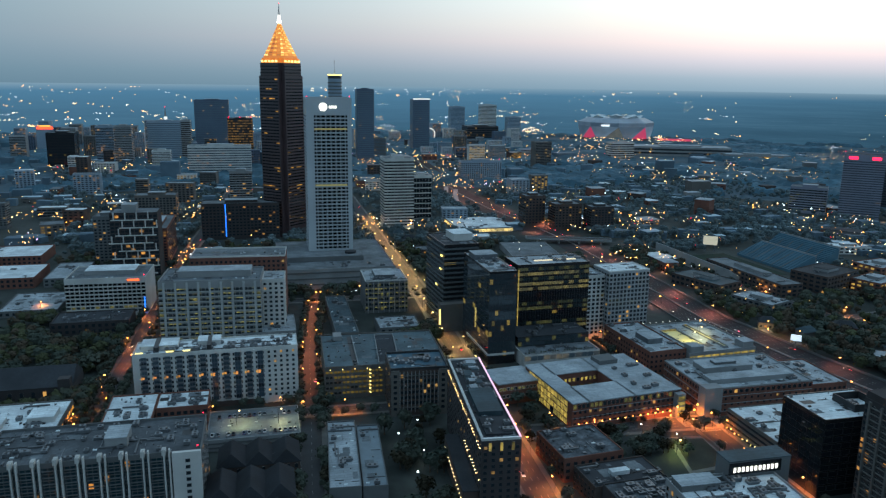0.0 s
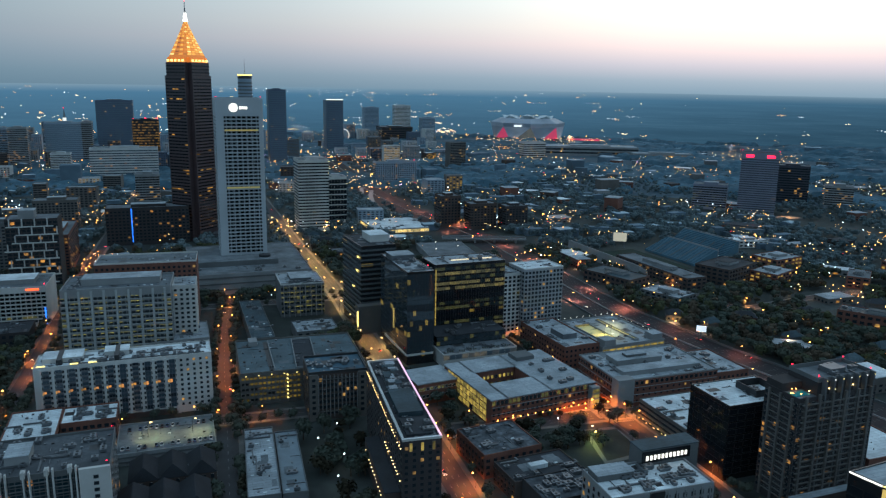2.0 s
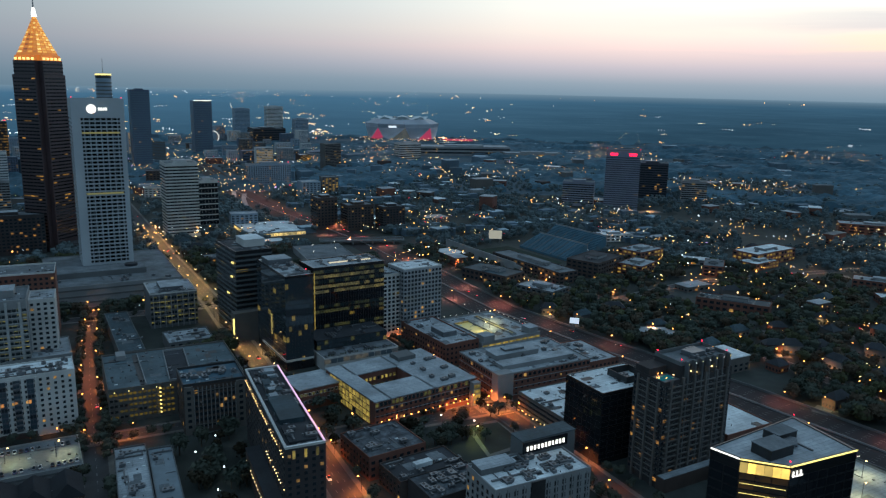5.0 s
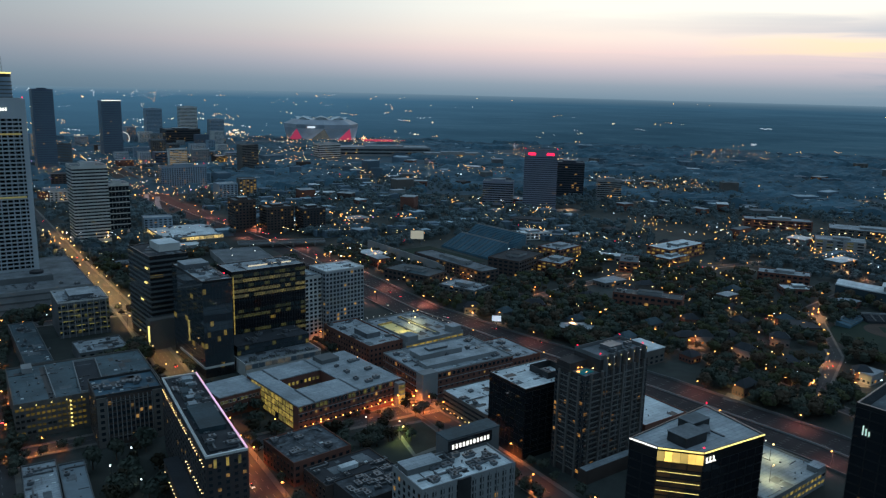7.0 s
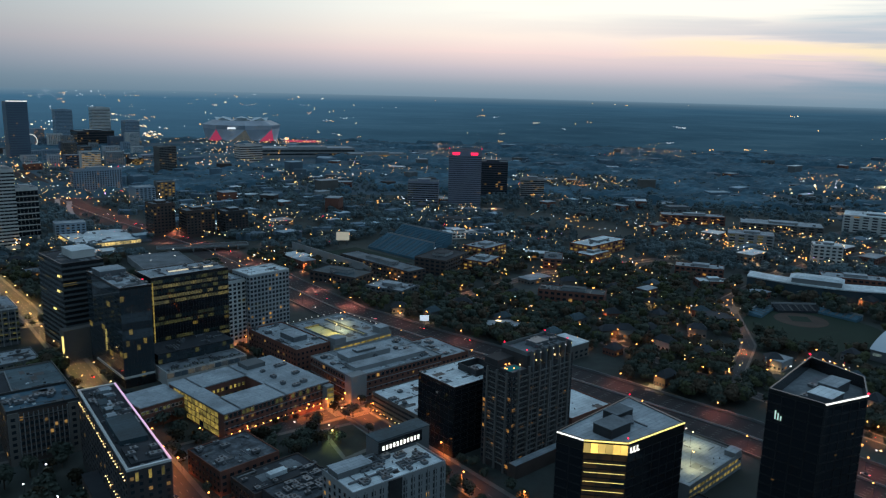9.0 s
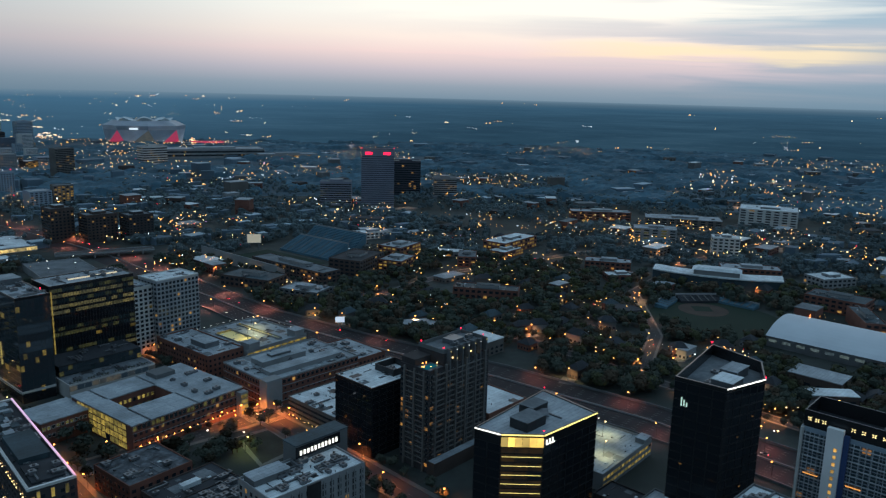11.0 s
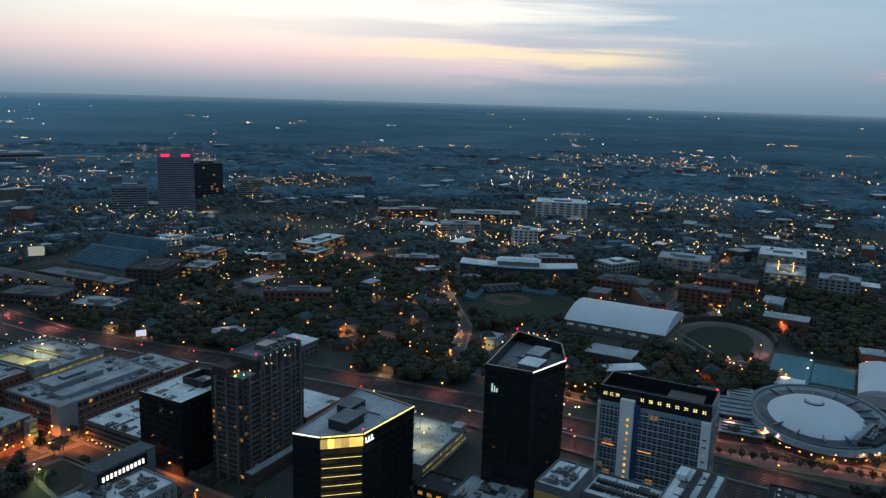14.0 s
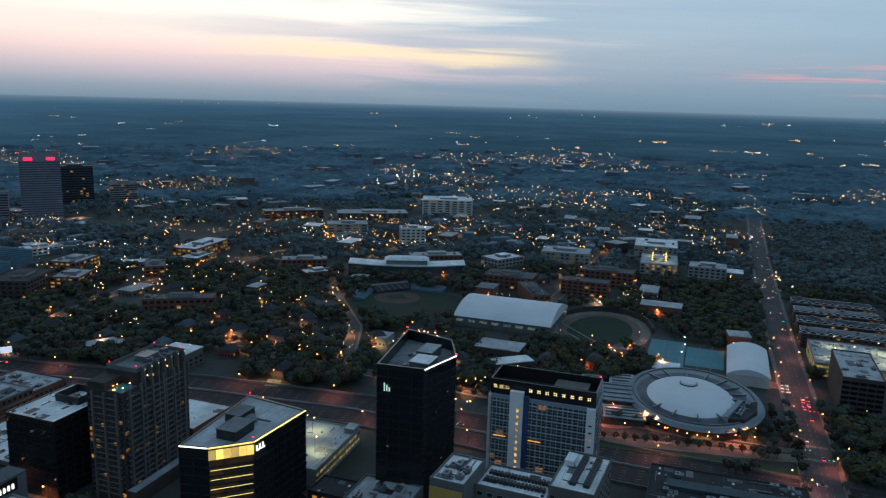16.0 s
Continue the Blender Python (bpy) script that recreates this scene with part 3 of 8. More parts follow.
FREE = [(446, -700), (432, -300), (421, -60), (424, 50), (432, 130), (432, 220), (419, 335), (392, 470), (378, 580), (381, 680), (385, 761), (389, 915), (378, 1060), (361, 1180), (354, 1353), (359, 1511), (373, 1653), (389, 1887), (400, 2300)]
road("freeway", FREE, 46, "wide multi-lane freeway with traffic", 0.05, 0, True, FREEWAY)
single("median_barrier", ribbon(FREE, 0.35, 0, 1.1), CONCRETE, "concrete barrier down the middle of the freeway", "barrier", kind="structure")
for s in (-1, 1):
    single("retaining_wall", ribbon(FREE[2:11], 0.4, 0, 1.6, 0, s * 24.0), GREYWALL, "grey concrete retaining wall along the freeway", "wall", kind="structure")


def far_side(y):
    """Where the ground beyond the freeway begins."""
    return float(np.interp(y, [-60, 50, 220, 335, 470, 580, 680, 915], [446, 449, 457, 444, 417, 404, 407, 420]))


road("ramp", [(352, 1460), (338, 1400), (322, 1340), (308, 1270), (298, 1200), (294, 1135), (301, 1095), (316, 1065), (345, 1035)], 8, "pale curved freeway ramp", 0.9, 0, False, CONCRETE)
road("ramp", [(362, 1420), (345, 1360), (330, 1290), (322, 1220), (328, 1150), (352, 1090)], 8, "pale curved freeway ramp", 0.8, 0, False, CONCRETE)
road("a", [(-108, 250), (-106, 460), (-101, 570), (-97, 700), (-87, 960), (-66, 1300), (-50, 1610), (-30, 2300)], 12, "city street lit by orange lamps")
road("b", [(18, 250), (19, 360), (25, 465), (30, 560), (35, 620), (48, 735)], 12, "narrow street lit by orange lamps")
road("c", [(126, 240), (132, 337), (136, 420), (143, 560), (149, 710), (146, 922), (148, 1170), (150, 1700)], 15, "broad avenue lit by yellow lamps")
road("d", [(262, -40), (258, 120), (256, 240), (259, 330), (259, 400), (263, 455), (268, 565), (272, 700), (250, 900)], 14, "city street lit by orange lamps")
road("e", [(-200, 470), (-20, 459), (30, 455), (136, 450)], 11, "cross street lit by orange lamps", 0.09)
road("f", [(134, 402), (200, 396), (262, 392), (360, 388)], 15, "cross street lit by orange lamps beside a park", 0.09)
road("g", [(-20, -66), (250, -67), (380, -68), (443, -68), (520, -67), (590, -65), (731, -61), (1076, -57), (1787, -61), (2900, -66)], 19, "long straight avenue running to the horizon", 0.5)
road("m", [(484, -78), (484, -140), (488, -320)], 12, "side street meeting the avenue at a crossing", 0.45)
road("h", [(-320, 730), (-98, 712), (30, 708), (146, 705), (270, 690), (340, 670)], 12, "cross street with a few lamps", 0.09)
road("i", [(490, -40), (492, 120), (500, 260), (510, 420), (500, 560), (480, 700), (474, 900)], 9, "campus street under trees", 0.06, 2.0)
road("j", [(500, 560), (640, 580), (760, 560), (980, 520), (1400, 480)], 9, "campus street under trees", 0.09, 2.0)
road("k", [(500, 260), (600, 300), (720, 390), (900, 420), (1200, 400)], 9, "campus street under trees", 0.09, 2.0)
road("l", [(600, -55), (605, 60), (720, 160), (900, 150), (1200, 140)], 9, "campus street under dark trees", 0.09, 2.0)

# ---------------------------------------------------------------- towers of the skyline


G_BUSY = glass("busy_tower_glass", 0.3, lin(255, 195, 100), 0.6, (0.012, 0.012, 0.014), 0.08)


def crown_tower():
    """Dark granite tower with notched corners and a glowing stepped pyramid."""
    b = thing("skyscraper", "tall dark granite tower with a glowing amber pyramid and spire", "skyscraper", 28, 1040, 0, 45)
    s = 20.5

    def notch(r, c):
        return [(-r + c, -r), (r - c, -r), (r - c, -r + c), (r, -r + c), (r, r - c), (r - c, r - c), (r - c, r), (-r + c, r), (-r + c, r - c), (-r, r - c), (-r, -r + c), (-r + c, -r + c)]
    part("shaft", Geo().prism(notch(s + 2, 6.0), 0, 208), GRANITE, b)
    part("upper_shaft", Geo().prism(notch(s + 0.6, 6.0), 208.004, 224), GRANITE, b)
    # window panes, floor by floor, on the two sides in view
    panes = []
    for out in (0, 1):
        for f in range(52):
            z = 14 + f * 4.02
            r = s + (2 if z < 204 else 0.6)
            for k in range(6):
                u = -13.0 + k * 5.2
                panes.append((pose(0, 0, 0, 0, 0, 0 if out == 0 else -90) @ pose(u, -r, z), 4.7, 1.5, G_BUSY if f in (11, 12, 13, 19, 37, 38, 41) else G_TOWER))
    join_panes(b, panes, DARKMETAL)
    # floodlight on the crown is put in as glow of its surfaces
    copper = lamp_mat("glowing_copper_lattice", lin(206, 118, 46), 0.6)
    part("crown_base", Geo().prism(notch(s - 0.5, 5.0), 224.004, 230, 0, notch(s - 1.5, 5.0)), copper, b, "copper band under the pyramid, floodlight put in as glow")
    for q in range(2):
        for k in range(5):
            part("crown_window", box(-1.6, 1.6, -0.6, 0, 0, 2.6), L_GOLD, b, "glowing opening", at=pose(0, 0, 0, 0, 0, -90 * q) @ pose(-12 + k * 6, -s + 0.4, 224.8))
    levels, sq = 8, [(-0.6, -1), (0.6, -1), (1, -0.6), (1, 0.6), (0.6, 1), (-0.6, 1), (-1, 0.6), (-1, -0.6)]
    lattice = bpy.data.materials.new("glowing_lattice")
    lattice.use_nodes = True
    lt = lattice.node_tree
    lp = lt.nodes["Principled BSDF"]
    own = nd(lt, "ShaderNodeNewGeometry").outputs["Random Per Island"]
    lp.inputs["Base Color"].default_value = (*lin(180, 110, 60), 1)
    lt.links.new(ramp(lt, own, [(0.0, lin(166, 84, 44)), (0.3, lin(232, 146, 52)), (0.65, lin(255, 190, 74)), (1.0, lin(255, 232, 140))]), lp.inputs["Emission Color"])
    lt.links.new(ramp(lt, own, [(0.0, 0.45), (1.0, 1.0)]), lp.inputs["Emission Strength"])
    lattice.cycles.emission_sampling = "NONE"
    for i in range(levels):
        z0, z1 = 230.004 + i * 5.45, 230 + (i + 1) * 5.45
        r0 = (s - 1.6) * (1 - i / (levels + 0.7)) ** 1.12 + 0.6
        r1 = (s - 1.6) * (1 - (i + 1) / (levels + 0.7)) ** 1.12 + 0.6
        part("pyramid_tier", Geo().prism([(x * r0, y * r0) for x, y in sq], z0, z1, 0, [(x * r1, y * r1) for x, y in sq]), copper, b, "glowing amber lattice tier")
        g = Geo()
        for k in range(8):
            (ax, ay), (cx, cy) = sq[k], sq[(k + 1) % 8]
            nx, ny = (cy - ay), -(cx - ax)
            o = 0.15 / math.hypot(nx, ny)
            cols = (3 if i < 5 else 2) if k % 2 == 0 else 2
            for j in range(cols):
                u0, u1 = (j + 0.08) / cols, (j + 0.92) / cols
                for v0, v1 in ((0.08, 0.47), (0.55, 0.94)):
                    if i == 0 and v0 < 0.3:
                        continue
                    f = lambda u, v: ((ax + (cx - ax) * u) * (r0 + (r1 - r0) * v) + nx * o, (ay + (cy - ay) * u) * (r0 + (r1 - r0) * v) + ny * o, z0 + (z1 - z0) * v)
                    g.quad(f(u0, v0), f(u1, v0), f(u1, v1), f(u0, v1))
        tagged(part("lattice", g, lattice, b, "amber and gold lattice panels, floodlight put in as glow"), kind="stuff")
    part("lantern", Geo().tube(0, 0, 3.2, 1.4, 273.6, 284), L_SIGN, b, "white glowing lantern")
    part("spire", Geo().tube(0, 0, 0.9, 0.25, 284.004, 298), METAL, b, "slender metal spire")
    beacon(b, 0, 0, 298.4, 0.6)


crown_tower()

PRECAST = mat("pale_precast_panel", (0.37, 0.405, 0.43), 0.85, 0.12, 0.03, 0.4)
disc_tower = building("office_tower", "pale concrete office tower with a white sign disc, on a podium", 47, 95, 830, 876, 184, PRECAST, ROOF_GREY, 0, 1.5, "skyscraper")
strips(disc_tower, "n", 7, 20, 168, 0.16, 0.7, PRECAST, "pier", 8, 43.5, True)
G_DISC = glass("black_office_glass", 0.0, (1, 0.8, 0.4), 0.1, (0.006, 0.008, 0.010), 0.2, spec=0.15)
grid(disc_tower, "n", 6, 38, 22, 168, 0.97, 0.60, DARKMETAL, G_DISC, 8, 43.5)
for z in (92, 152):
    part("lit_floor", box(-15.5, 18.5, -23.9, -23.2, z, z + 1.7), lamp_mat("lit_floor_glow", lin(226, 196, 120), 0.10), disc_tower, "lit office floor")
grid(disc_tower, "e", 3, 38, 22, 168, 0.5, 0.45, GREYWALL, G_DARK)
part("sign_disc", Geo().tube(0, 0, 4.3, 4.3, 0, 0.5, 24), L_SIGN, disc_tower, "glowing white round sign", at=side_at(disc_tower, "n", 18, 176, 0.0) @ pose(0, 0, 0, 90))
for k in range(4):
    part("sign_bar", box(-0.7, 0.7, -0.4, 0, 0, 2.6), L_SIGN, disc_tower, at=side_at(disc_tower, "n", 25 + k * 2.1, 174.6))
beacon(disc_tower, -23, -22, 187), beacon(disc_tower, 22, -22, 187)
pod = building("podium", "broad pale concrete podium with stepped terraces", 12, 128, 745, 882, 20, CONCRETE, ROOF_GREY, 0, 1.0)
strips(pod, "n", 3, 2, 20, 0.25, 0.4, GREYWALL)
part("terrace", box(-50, 30, -34, -8, 20.13, 25), GREYWALL, pod), part("terrace_roof", box(-49.5, 29.5, -33.5, -8.5, 25.004, 25.3), ROOF_GREY, pod)
part("rotunda", Geo().tube(18, -20, 6, 6, 25.304, 27.5, 20), ROOF_DARK, pod)
rooftop(pod, 7, 3, -50, 50, -62, -40)


def slab(label, x0, x1, y0, y1, h, wall, floors, side="n", pane=None, frame=None, share=0.5, cols=4, yaw=0.0, name="office_tower", cat="building", roof=None, both=True, ww=0.94, z1=None):
    """A plainer block with a window ribbon a floor, for the middle distance."""
    cols = max(cols, int((x1 - x0) / 4.5))
    b = building(name, label if len(label.split()) > 3 else label + " of the city skyline", x0, x1, y0, y1, h, wall, roof or ROOF_GREY, yaw, 1.2, cat)
    grid(b, side, cols, floors, 4, z1 or h - 2, ww, share, frame or wall, pane or G_DIM)
    if both:
        grid(b, "e" if (x0 > 0) else "w", max(3, int((y1 - y0) / 5)), floors, 4, z1 or h - 2, 0.9, share, frame or wall, pane or G_DIM)
    penthouse(b, -(x1 - x0) * 0.2, (x1 - x0) * 0.22, -(y1 - y0) * 0.2, (y1 - y0) * 0.25, 3.6, wall)
    return b


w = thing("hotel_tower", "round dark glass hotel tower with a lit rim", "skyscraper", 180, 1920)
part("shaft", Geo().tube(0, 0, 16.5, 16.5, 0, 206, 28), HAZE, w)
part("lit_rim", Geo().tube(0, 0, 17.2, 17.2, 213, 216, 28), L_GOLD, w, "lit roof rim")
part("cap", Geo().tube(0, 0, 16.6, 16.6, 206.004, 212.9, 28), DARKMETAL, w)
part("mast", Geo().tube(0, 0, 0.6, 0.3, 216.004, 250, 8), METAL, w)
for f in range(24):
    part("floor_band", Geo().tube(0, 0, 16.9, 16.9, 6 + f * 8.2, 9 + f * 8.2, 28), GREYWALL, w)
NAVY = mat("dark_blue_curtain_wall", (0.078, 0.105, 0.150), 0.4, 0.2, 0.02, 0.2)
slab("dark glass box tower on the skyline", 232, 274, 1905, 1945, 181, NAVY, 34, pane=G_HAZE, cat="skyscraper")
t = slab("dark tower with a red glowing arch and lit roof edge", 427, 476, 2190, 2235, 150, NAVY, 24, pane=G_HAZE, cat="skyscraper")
part("roof_light", box(-24, 24, -23, -22.4, 151.4, 153), L_SIGN, t)
slab("pale ribbed office block lit along its foot", 164, 206, 1045, 1085, 98, WHITEWALL, 22, pane=G_DARK, frame=GREYWALL, share=0.46, cols=5)
t = slab("white framed concrete block with dark windows", 216, 243, 1100, 1130, 67, WHITEWALL, 8, pane=G_DARK, share=0.8, cols=3)
for x, y in ((172, 1040), (198, 1040), (160, 1060)):
    lamp = thing("floodlight", "floodlight washing the foot of the pale block", "floodlight", x, y)
    part("head", box(-1.0, 1.0, -0.4, 0.4, 0.6, 1.4), L_WARM, lamp)
    part("post", box(-0.15, 0.15, -0.15, 0.15, 0, 0.6), DARKMETAL, lamp)
slab("dark square office block", -462, -404, 1855, 1900, 80, BLACKWALL, 12, pane=G_DARK)
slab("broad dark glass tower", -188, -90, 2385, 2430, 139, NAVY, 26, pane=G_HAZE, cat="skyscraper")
t = slab("office block with many lit yellow floors", -84, -20, 2100, 2140, 100, BLACKWALL, 14, pane=glass("busy_office_glass", 0.7, lin(245, 195, 105), 0.22), cols=10)
for k in range(3):
    beacon(t, -28 + k * 28, -18, 104, 1.6)
slab("wide white ribbed hospital block", -152, -22, 1700, 1740, 62, WHITEWALL, 11, pane=G_BLUE, share=0.45, cols=2)
slab("white triangular apartment block", -232, -194, 1765, 1795, 47, WHITEWALL, 12, pane=G_DARK, share=0.4)
slab("pale apartment tower with lit balconies", -330, -292, 1905, 1935, 92, CONCRETE, 22, pane=G_HOME, cols=9, share=0.45)
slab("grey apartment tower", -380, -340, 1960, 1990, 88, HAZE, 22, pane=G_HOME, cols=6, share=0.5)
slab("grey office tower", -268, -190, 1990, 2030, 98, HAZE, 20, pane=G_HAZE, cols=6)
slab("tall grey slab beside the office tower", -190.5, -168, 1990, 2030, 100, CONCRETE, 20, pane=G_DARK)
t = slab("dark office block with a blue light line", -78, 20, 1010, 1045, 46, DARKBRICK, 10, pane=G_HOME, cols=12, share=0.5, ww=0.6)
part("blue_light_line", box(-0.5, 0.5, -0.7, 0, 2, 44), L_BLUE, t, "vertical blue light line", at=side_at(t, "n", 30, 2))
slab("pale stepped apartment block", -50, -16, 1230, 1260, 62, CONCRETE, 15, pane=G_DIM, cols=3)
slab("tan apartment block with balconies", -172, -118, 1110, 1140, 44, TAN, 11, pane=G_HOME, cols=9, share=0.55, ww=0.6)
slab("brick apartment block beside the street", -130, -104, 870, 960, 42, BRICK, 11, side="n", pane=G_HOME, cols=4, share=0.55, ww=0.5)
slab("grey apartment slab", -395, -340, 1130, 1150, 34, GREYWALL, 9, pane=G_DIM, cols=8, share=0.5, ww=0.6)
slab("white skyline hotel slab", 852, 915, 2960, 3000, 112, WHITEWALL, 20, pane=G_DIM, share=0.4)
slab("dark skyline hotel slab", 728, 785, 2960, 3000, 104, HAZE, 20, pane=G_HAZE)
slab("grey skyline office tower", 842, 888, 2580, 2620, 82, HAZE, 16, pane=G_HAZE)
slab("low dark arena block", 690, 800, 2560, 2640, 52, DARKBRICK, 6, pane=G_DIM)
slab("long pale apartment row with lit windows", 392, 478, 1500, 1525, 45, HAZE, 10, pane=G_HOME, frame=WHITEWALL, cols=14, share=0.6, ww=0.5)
slab("dark brick apartment house", 366, 396, 1030, 1060, 44, BROWN, 9, pane=G_DIM, cols=6, share=0.5, ww=0.5)
slab("dark brick apartment house", 400, 440, 1000, 1028, 36, BROWN, 8, pane=G_DIM, cols=6, share=0.5, ww=0.5)
slab("dark brick apartment house", 446, 480, 980, 1008, 34, DARKBRICK, 8, pane=G_DIM, cols=6, share=0.5, ww=0.5)


def arena():
    """The folded stadium: a drum of leaning triangles under a crown of white roof petals."""
    b = thing("stadium", "angular pale stadium with red glowing triangular wedges", "stadium", 1285, 2655, 0, -25.7)
    k = 8
    shell = mat("pale_metal_cladding", (0.44, 0.48, 0.54), 0.5, 0.2, 0.02, 0.15, 0.0, 0.3)
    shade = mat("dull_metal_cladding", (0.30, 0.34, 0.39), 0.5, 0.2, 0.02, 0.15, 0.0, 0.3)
    red = lamp_mat("red_lit_facade", lin(196, 66, 98), 0.5)
    front = glass("stadium_front_glass", 0.4, lin(215, 215, 190), 0.18, (0.10, 0.13, 0.16), 0.3, 0.1)

    def at(i, a, c, z):
        t = 2 * math.pi * i / k - math.pi / 2
        return (a * math.cos(t), c * math.sin(t), z)
    for i in range(k):
        p, q, n, r, s = at(i - 0.40, 130, 107, 8), at(i + 0.32, 130, 107, 8), at(i + 0.60, 130, 107, 8), at(i + 0.1, 137, 114, 50), at(i + 1.1, 137, 114, 50)
        u, v = at(i + 0.1, 139, 116, 64), at(i + 1.1, 139, 116, 64)
        for name, face, m, label in (("leaning_wedge", (p, q, r), red if i in (1, 7, 3, 5) else front, "red glowing wedge of glass" if i % 2 else "wedge of glass"),
                                     ("metal_petal", (q, n, s, r), shell if i % 3 else shade, "folded pale metal petal"),
                                     ("upper_panel", (r, s, v, u), shade if i % 2 else shell, "pale metal panel under the roof edge")):
            g, c = Geo(), len(face)
            g.v += [*face, *[(x * 0.96, y * 0.96, z) for x, y, z in face]]
            g.f += [tuple(range(c)), tuple(reversed(range(c, 2 * c)))] + [(j, c + j, c + (j + 1) % c, (j + 1) % c) for j in range(c)]
            g.m += [0] * (c + 2)
            part(name, g, m, b, label)
    part("plinth", Geo().prism([at(i - 0.5, 132, 109, 0)[:2] for i in range(k)], 0, 8), GREYWALL, b)
    part("roof_edge", Geo().prism([at(i + 0.1, 139, 116, 0)[:2] for i in range(k)], 64.004, 79.5, 0, [at(i + 0.1, 104, 86, 0)[:2] for i in range(k)]), shade, b)
    for i in range(k):
        p, q, r = at(i - 0.46, 94, 78, 79.6), at(i + 0.46, 94, 78, 79.6), at(i, 52, 42, 86)
        tip = at(i, 96, 80, 90)
        g = Geo()
        g.v += [p, q, r, tip]
        g.f += [(0, 1, 3), (1, 2, 3), (2, 0, 3), (2, 1, 0)]
        g.m += [0] * 4
        part("roof_petal", g, ROOF_WHITE, b, "white raised roof petal")
    part("sign", box(-50, -22, -114, -112, 52, 58), lamp_mat("white_screen", lin(225, 235, 240), 1.0), b, "glowing white sign bar")
    part("red_canopy", box(150, 262, -96, -90, 6, 13), red, b, "red lit entrance canopy")
    for x in range(9):
        part("entrance_lamp", Geo().blob(-120 + x * 34, -130 + 3 * (x % 3), 9, 2.0), L_SIGN if x % 2 else L_WARM, b)


arena()
w = thing("ferris_wheel", "white lit ferris wheel at rest", "ferris wheel", 562, 2590, 0, -12)
rimg = Geo()
for i in range(28):
    a, c = 2 * math.pi * i / 28, 2 * math.pi * (i + 1) / 28
    rimg.quad((21 * math.cos(a), 0, 25 + 21 * math.sin(a)), (21 * math.cos(c), 0, 25 + 21 * math.sin(c)), (18.4 * math.cos(c), 0.6, 25 + 18.4 * math.sin(c)), (18.4 * math.cos(a), 0.6, 25 + 18.4 * math.sin(a)))
part("rim", rimg, lamp_mat("wheel_lights", lin(240, 230, 215), 0.9), w)
part("support", Geo().prism([(-10, -1), (-8, -1), (-8, 1), (-10, 1)], 0, 25, 0, [(-1, -1), (1, -1), (1, 1), (-1, 1)]).prism([(8, -1), (10, -1), (10, 1), (8, 1)], 0, 25, 0, [(-1, -1), (1, -1), (1, 1), (-1, 1)]), METAL, w)
slab("long pale exhibition hall", 1050, 1330, 1990, 2080, 26, CONCRETE, 2, pane=G_DIM, roof=ROOF_PALE, yaw=-22, both=False)
slab("low pale hall with a lit edge", 1250, 1420, 1850, 1900, 16, CONCRETE, 1, pane=G_SHOP, roof=ROOF_PALE, yaw=-22, both=False)
slab("white office block with dark bands", 915, 980, 1905, 1940, 48, WHITEWALL, 7, pane=G_DIM)

b = building("bus_shed", "low transit hall glowing white and yellow under its roof", 260, 338, 1000, 1087, 6, CONCRETE, ROOF_WHITE, 0, 0.6)
grid(b, "n", 12, 1, 0.6, 5.6, 0.92, 0.8, METAL, glass("bright_hall_glass", 1.0, lin(255, 232, 160), 1.3))
grid(b, "e", 12, 1, 0.6, 5.6, 0.92, 0.8, METAL, bpy.data.materials["bright_hall_glass"])
rooftop(b, 10, 71, ducts=3)


def city_blocks():
    """Offices, flats and halls between the near streets and the far skyline."""
    q = random.Random(77)
    taken = []
    n = 0
    while n < 62:
        az, r = math.radians(q.uniform(-16, 22)), q.uniform(1080, 2700)
        x, y = r * math.sin(az), r * math.cos(az)
        if any(math.hypot(x - a, y - c) < 44 for a, c in taken) or abs(x - 370) < 60 or (0 < x < 240 and 980 < y < 1150) or (-190 < x < 30 and y < 1280):
            continue
        if any(abs(x - px) < 13 for pts, _ in (ROADS["a"], ROADS["c"]) for px, py in along_xy(pts, y)):
            continue
        n += 1
        taken.append((x, y))
        w, d, h = q.uniform(18, 46), q.uniform(16, 34), q.choice((9, 12, 16, 22, 30, 42, 55)) * q.uniform(0.8, 1.2)
        wl = q.choice((CONCRETE, GREYWALL, WHITEWALL, HAZE, TAN, HAZE, BROWN))
        kind = q.choice(("concrete office block with a few lit windows", "apartment block with warm lit windows", "flat-roofed hall with a pale roof", "grey block with ribbon windows"))
        b = building("city_block", kind, x - w / 2, x + w / 2, y - d / 2, y + d / 2, h, wl, q.choice((ROOF_PALE, ROOF_GREY, ROOF_WHITE)), q.choice((0, 0, -8, 12)))
        grid(b, "n", max(3, int(w / 6)), max(2, int(h / 3.8)), 1.5, h - 0.8, q.choice((0.55, 0.9)), 0.5, wl, q.choice((G_HOME, G_DIM, G_HOME, G_LIT)))


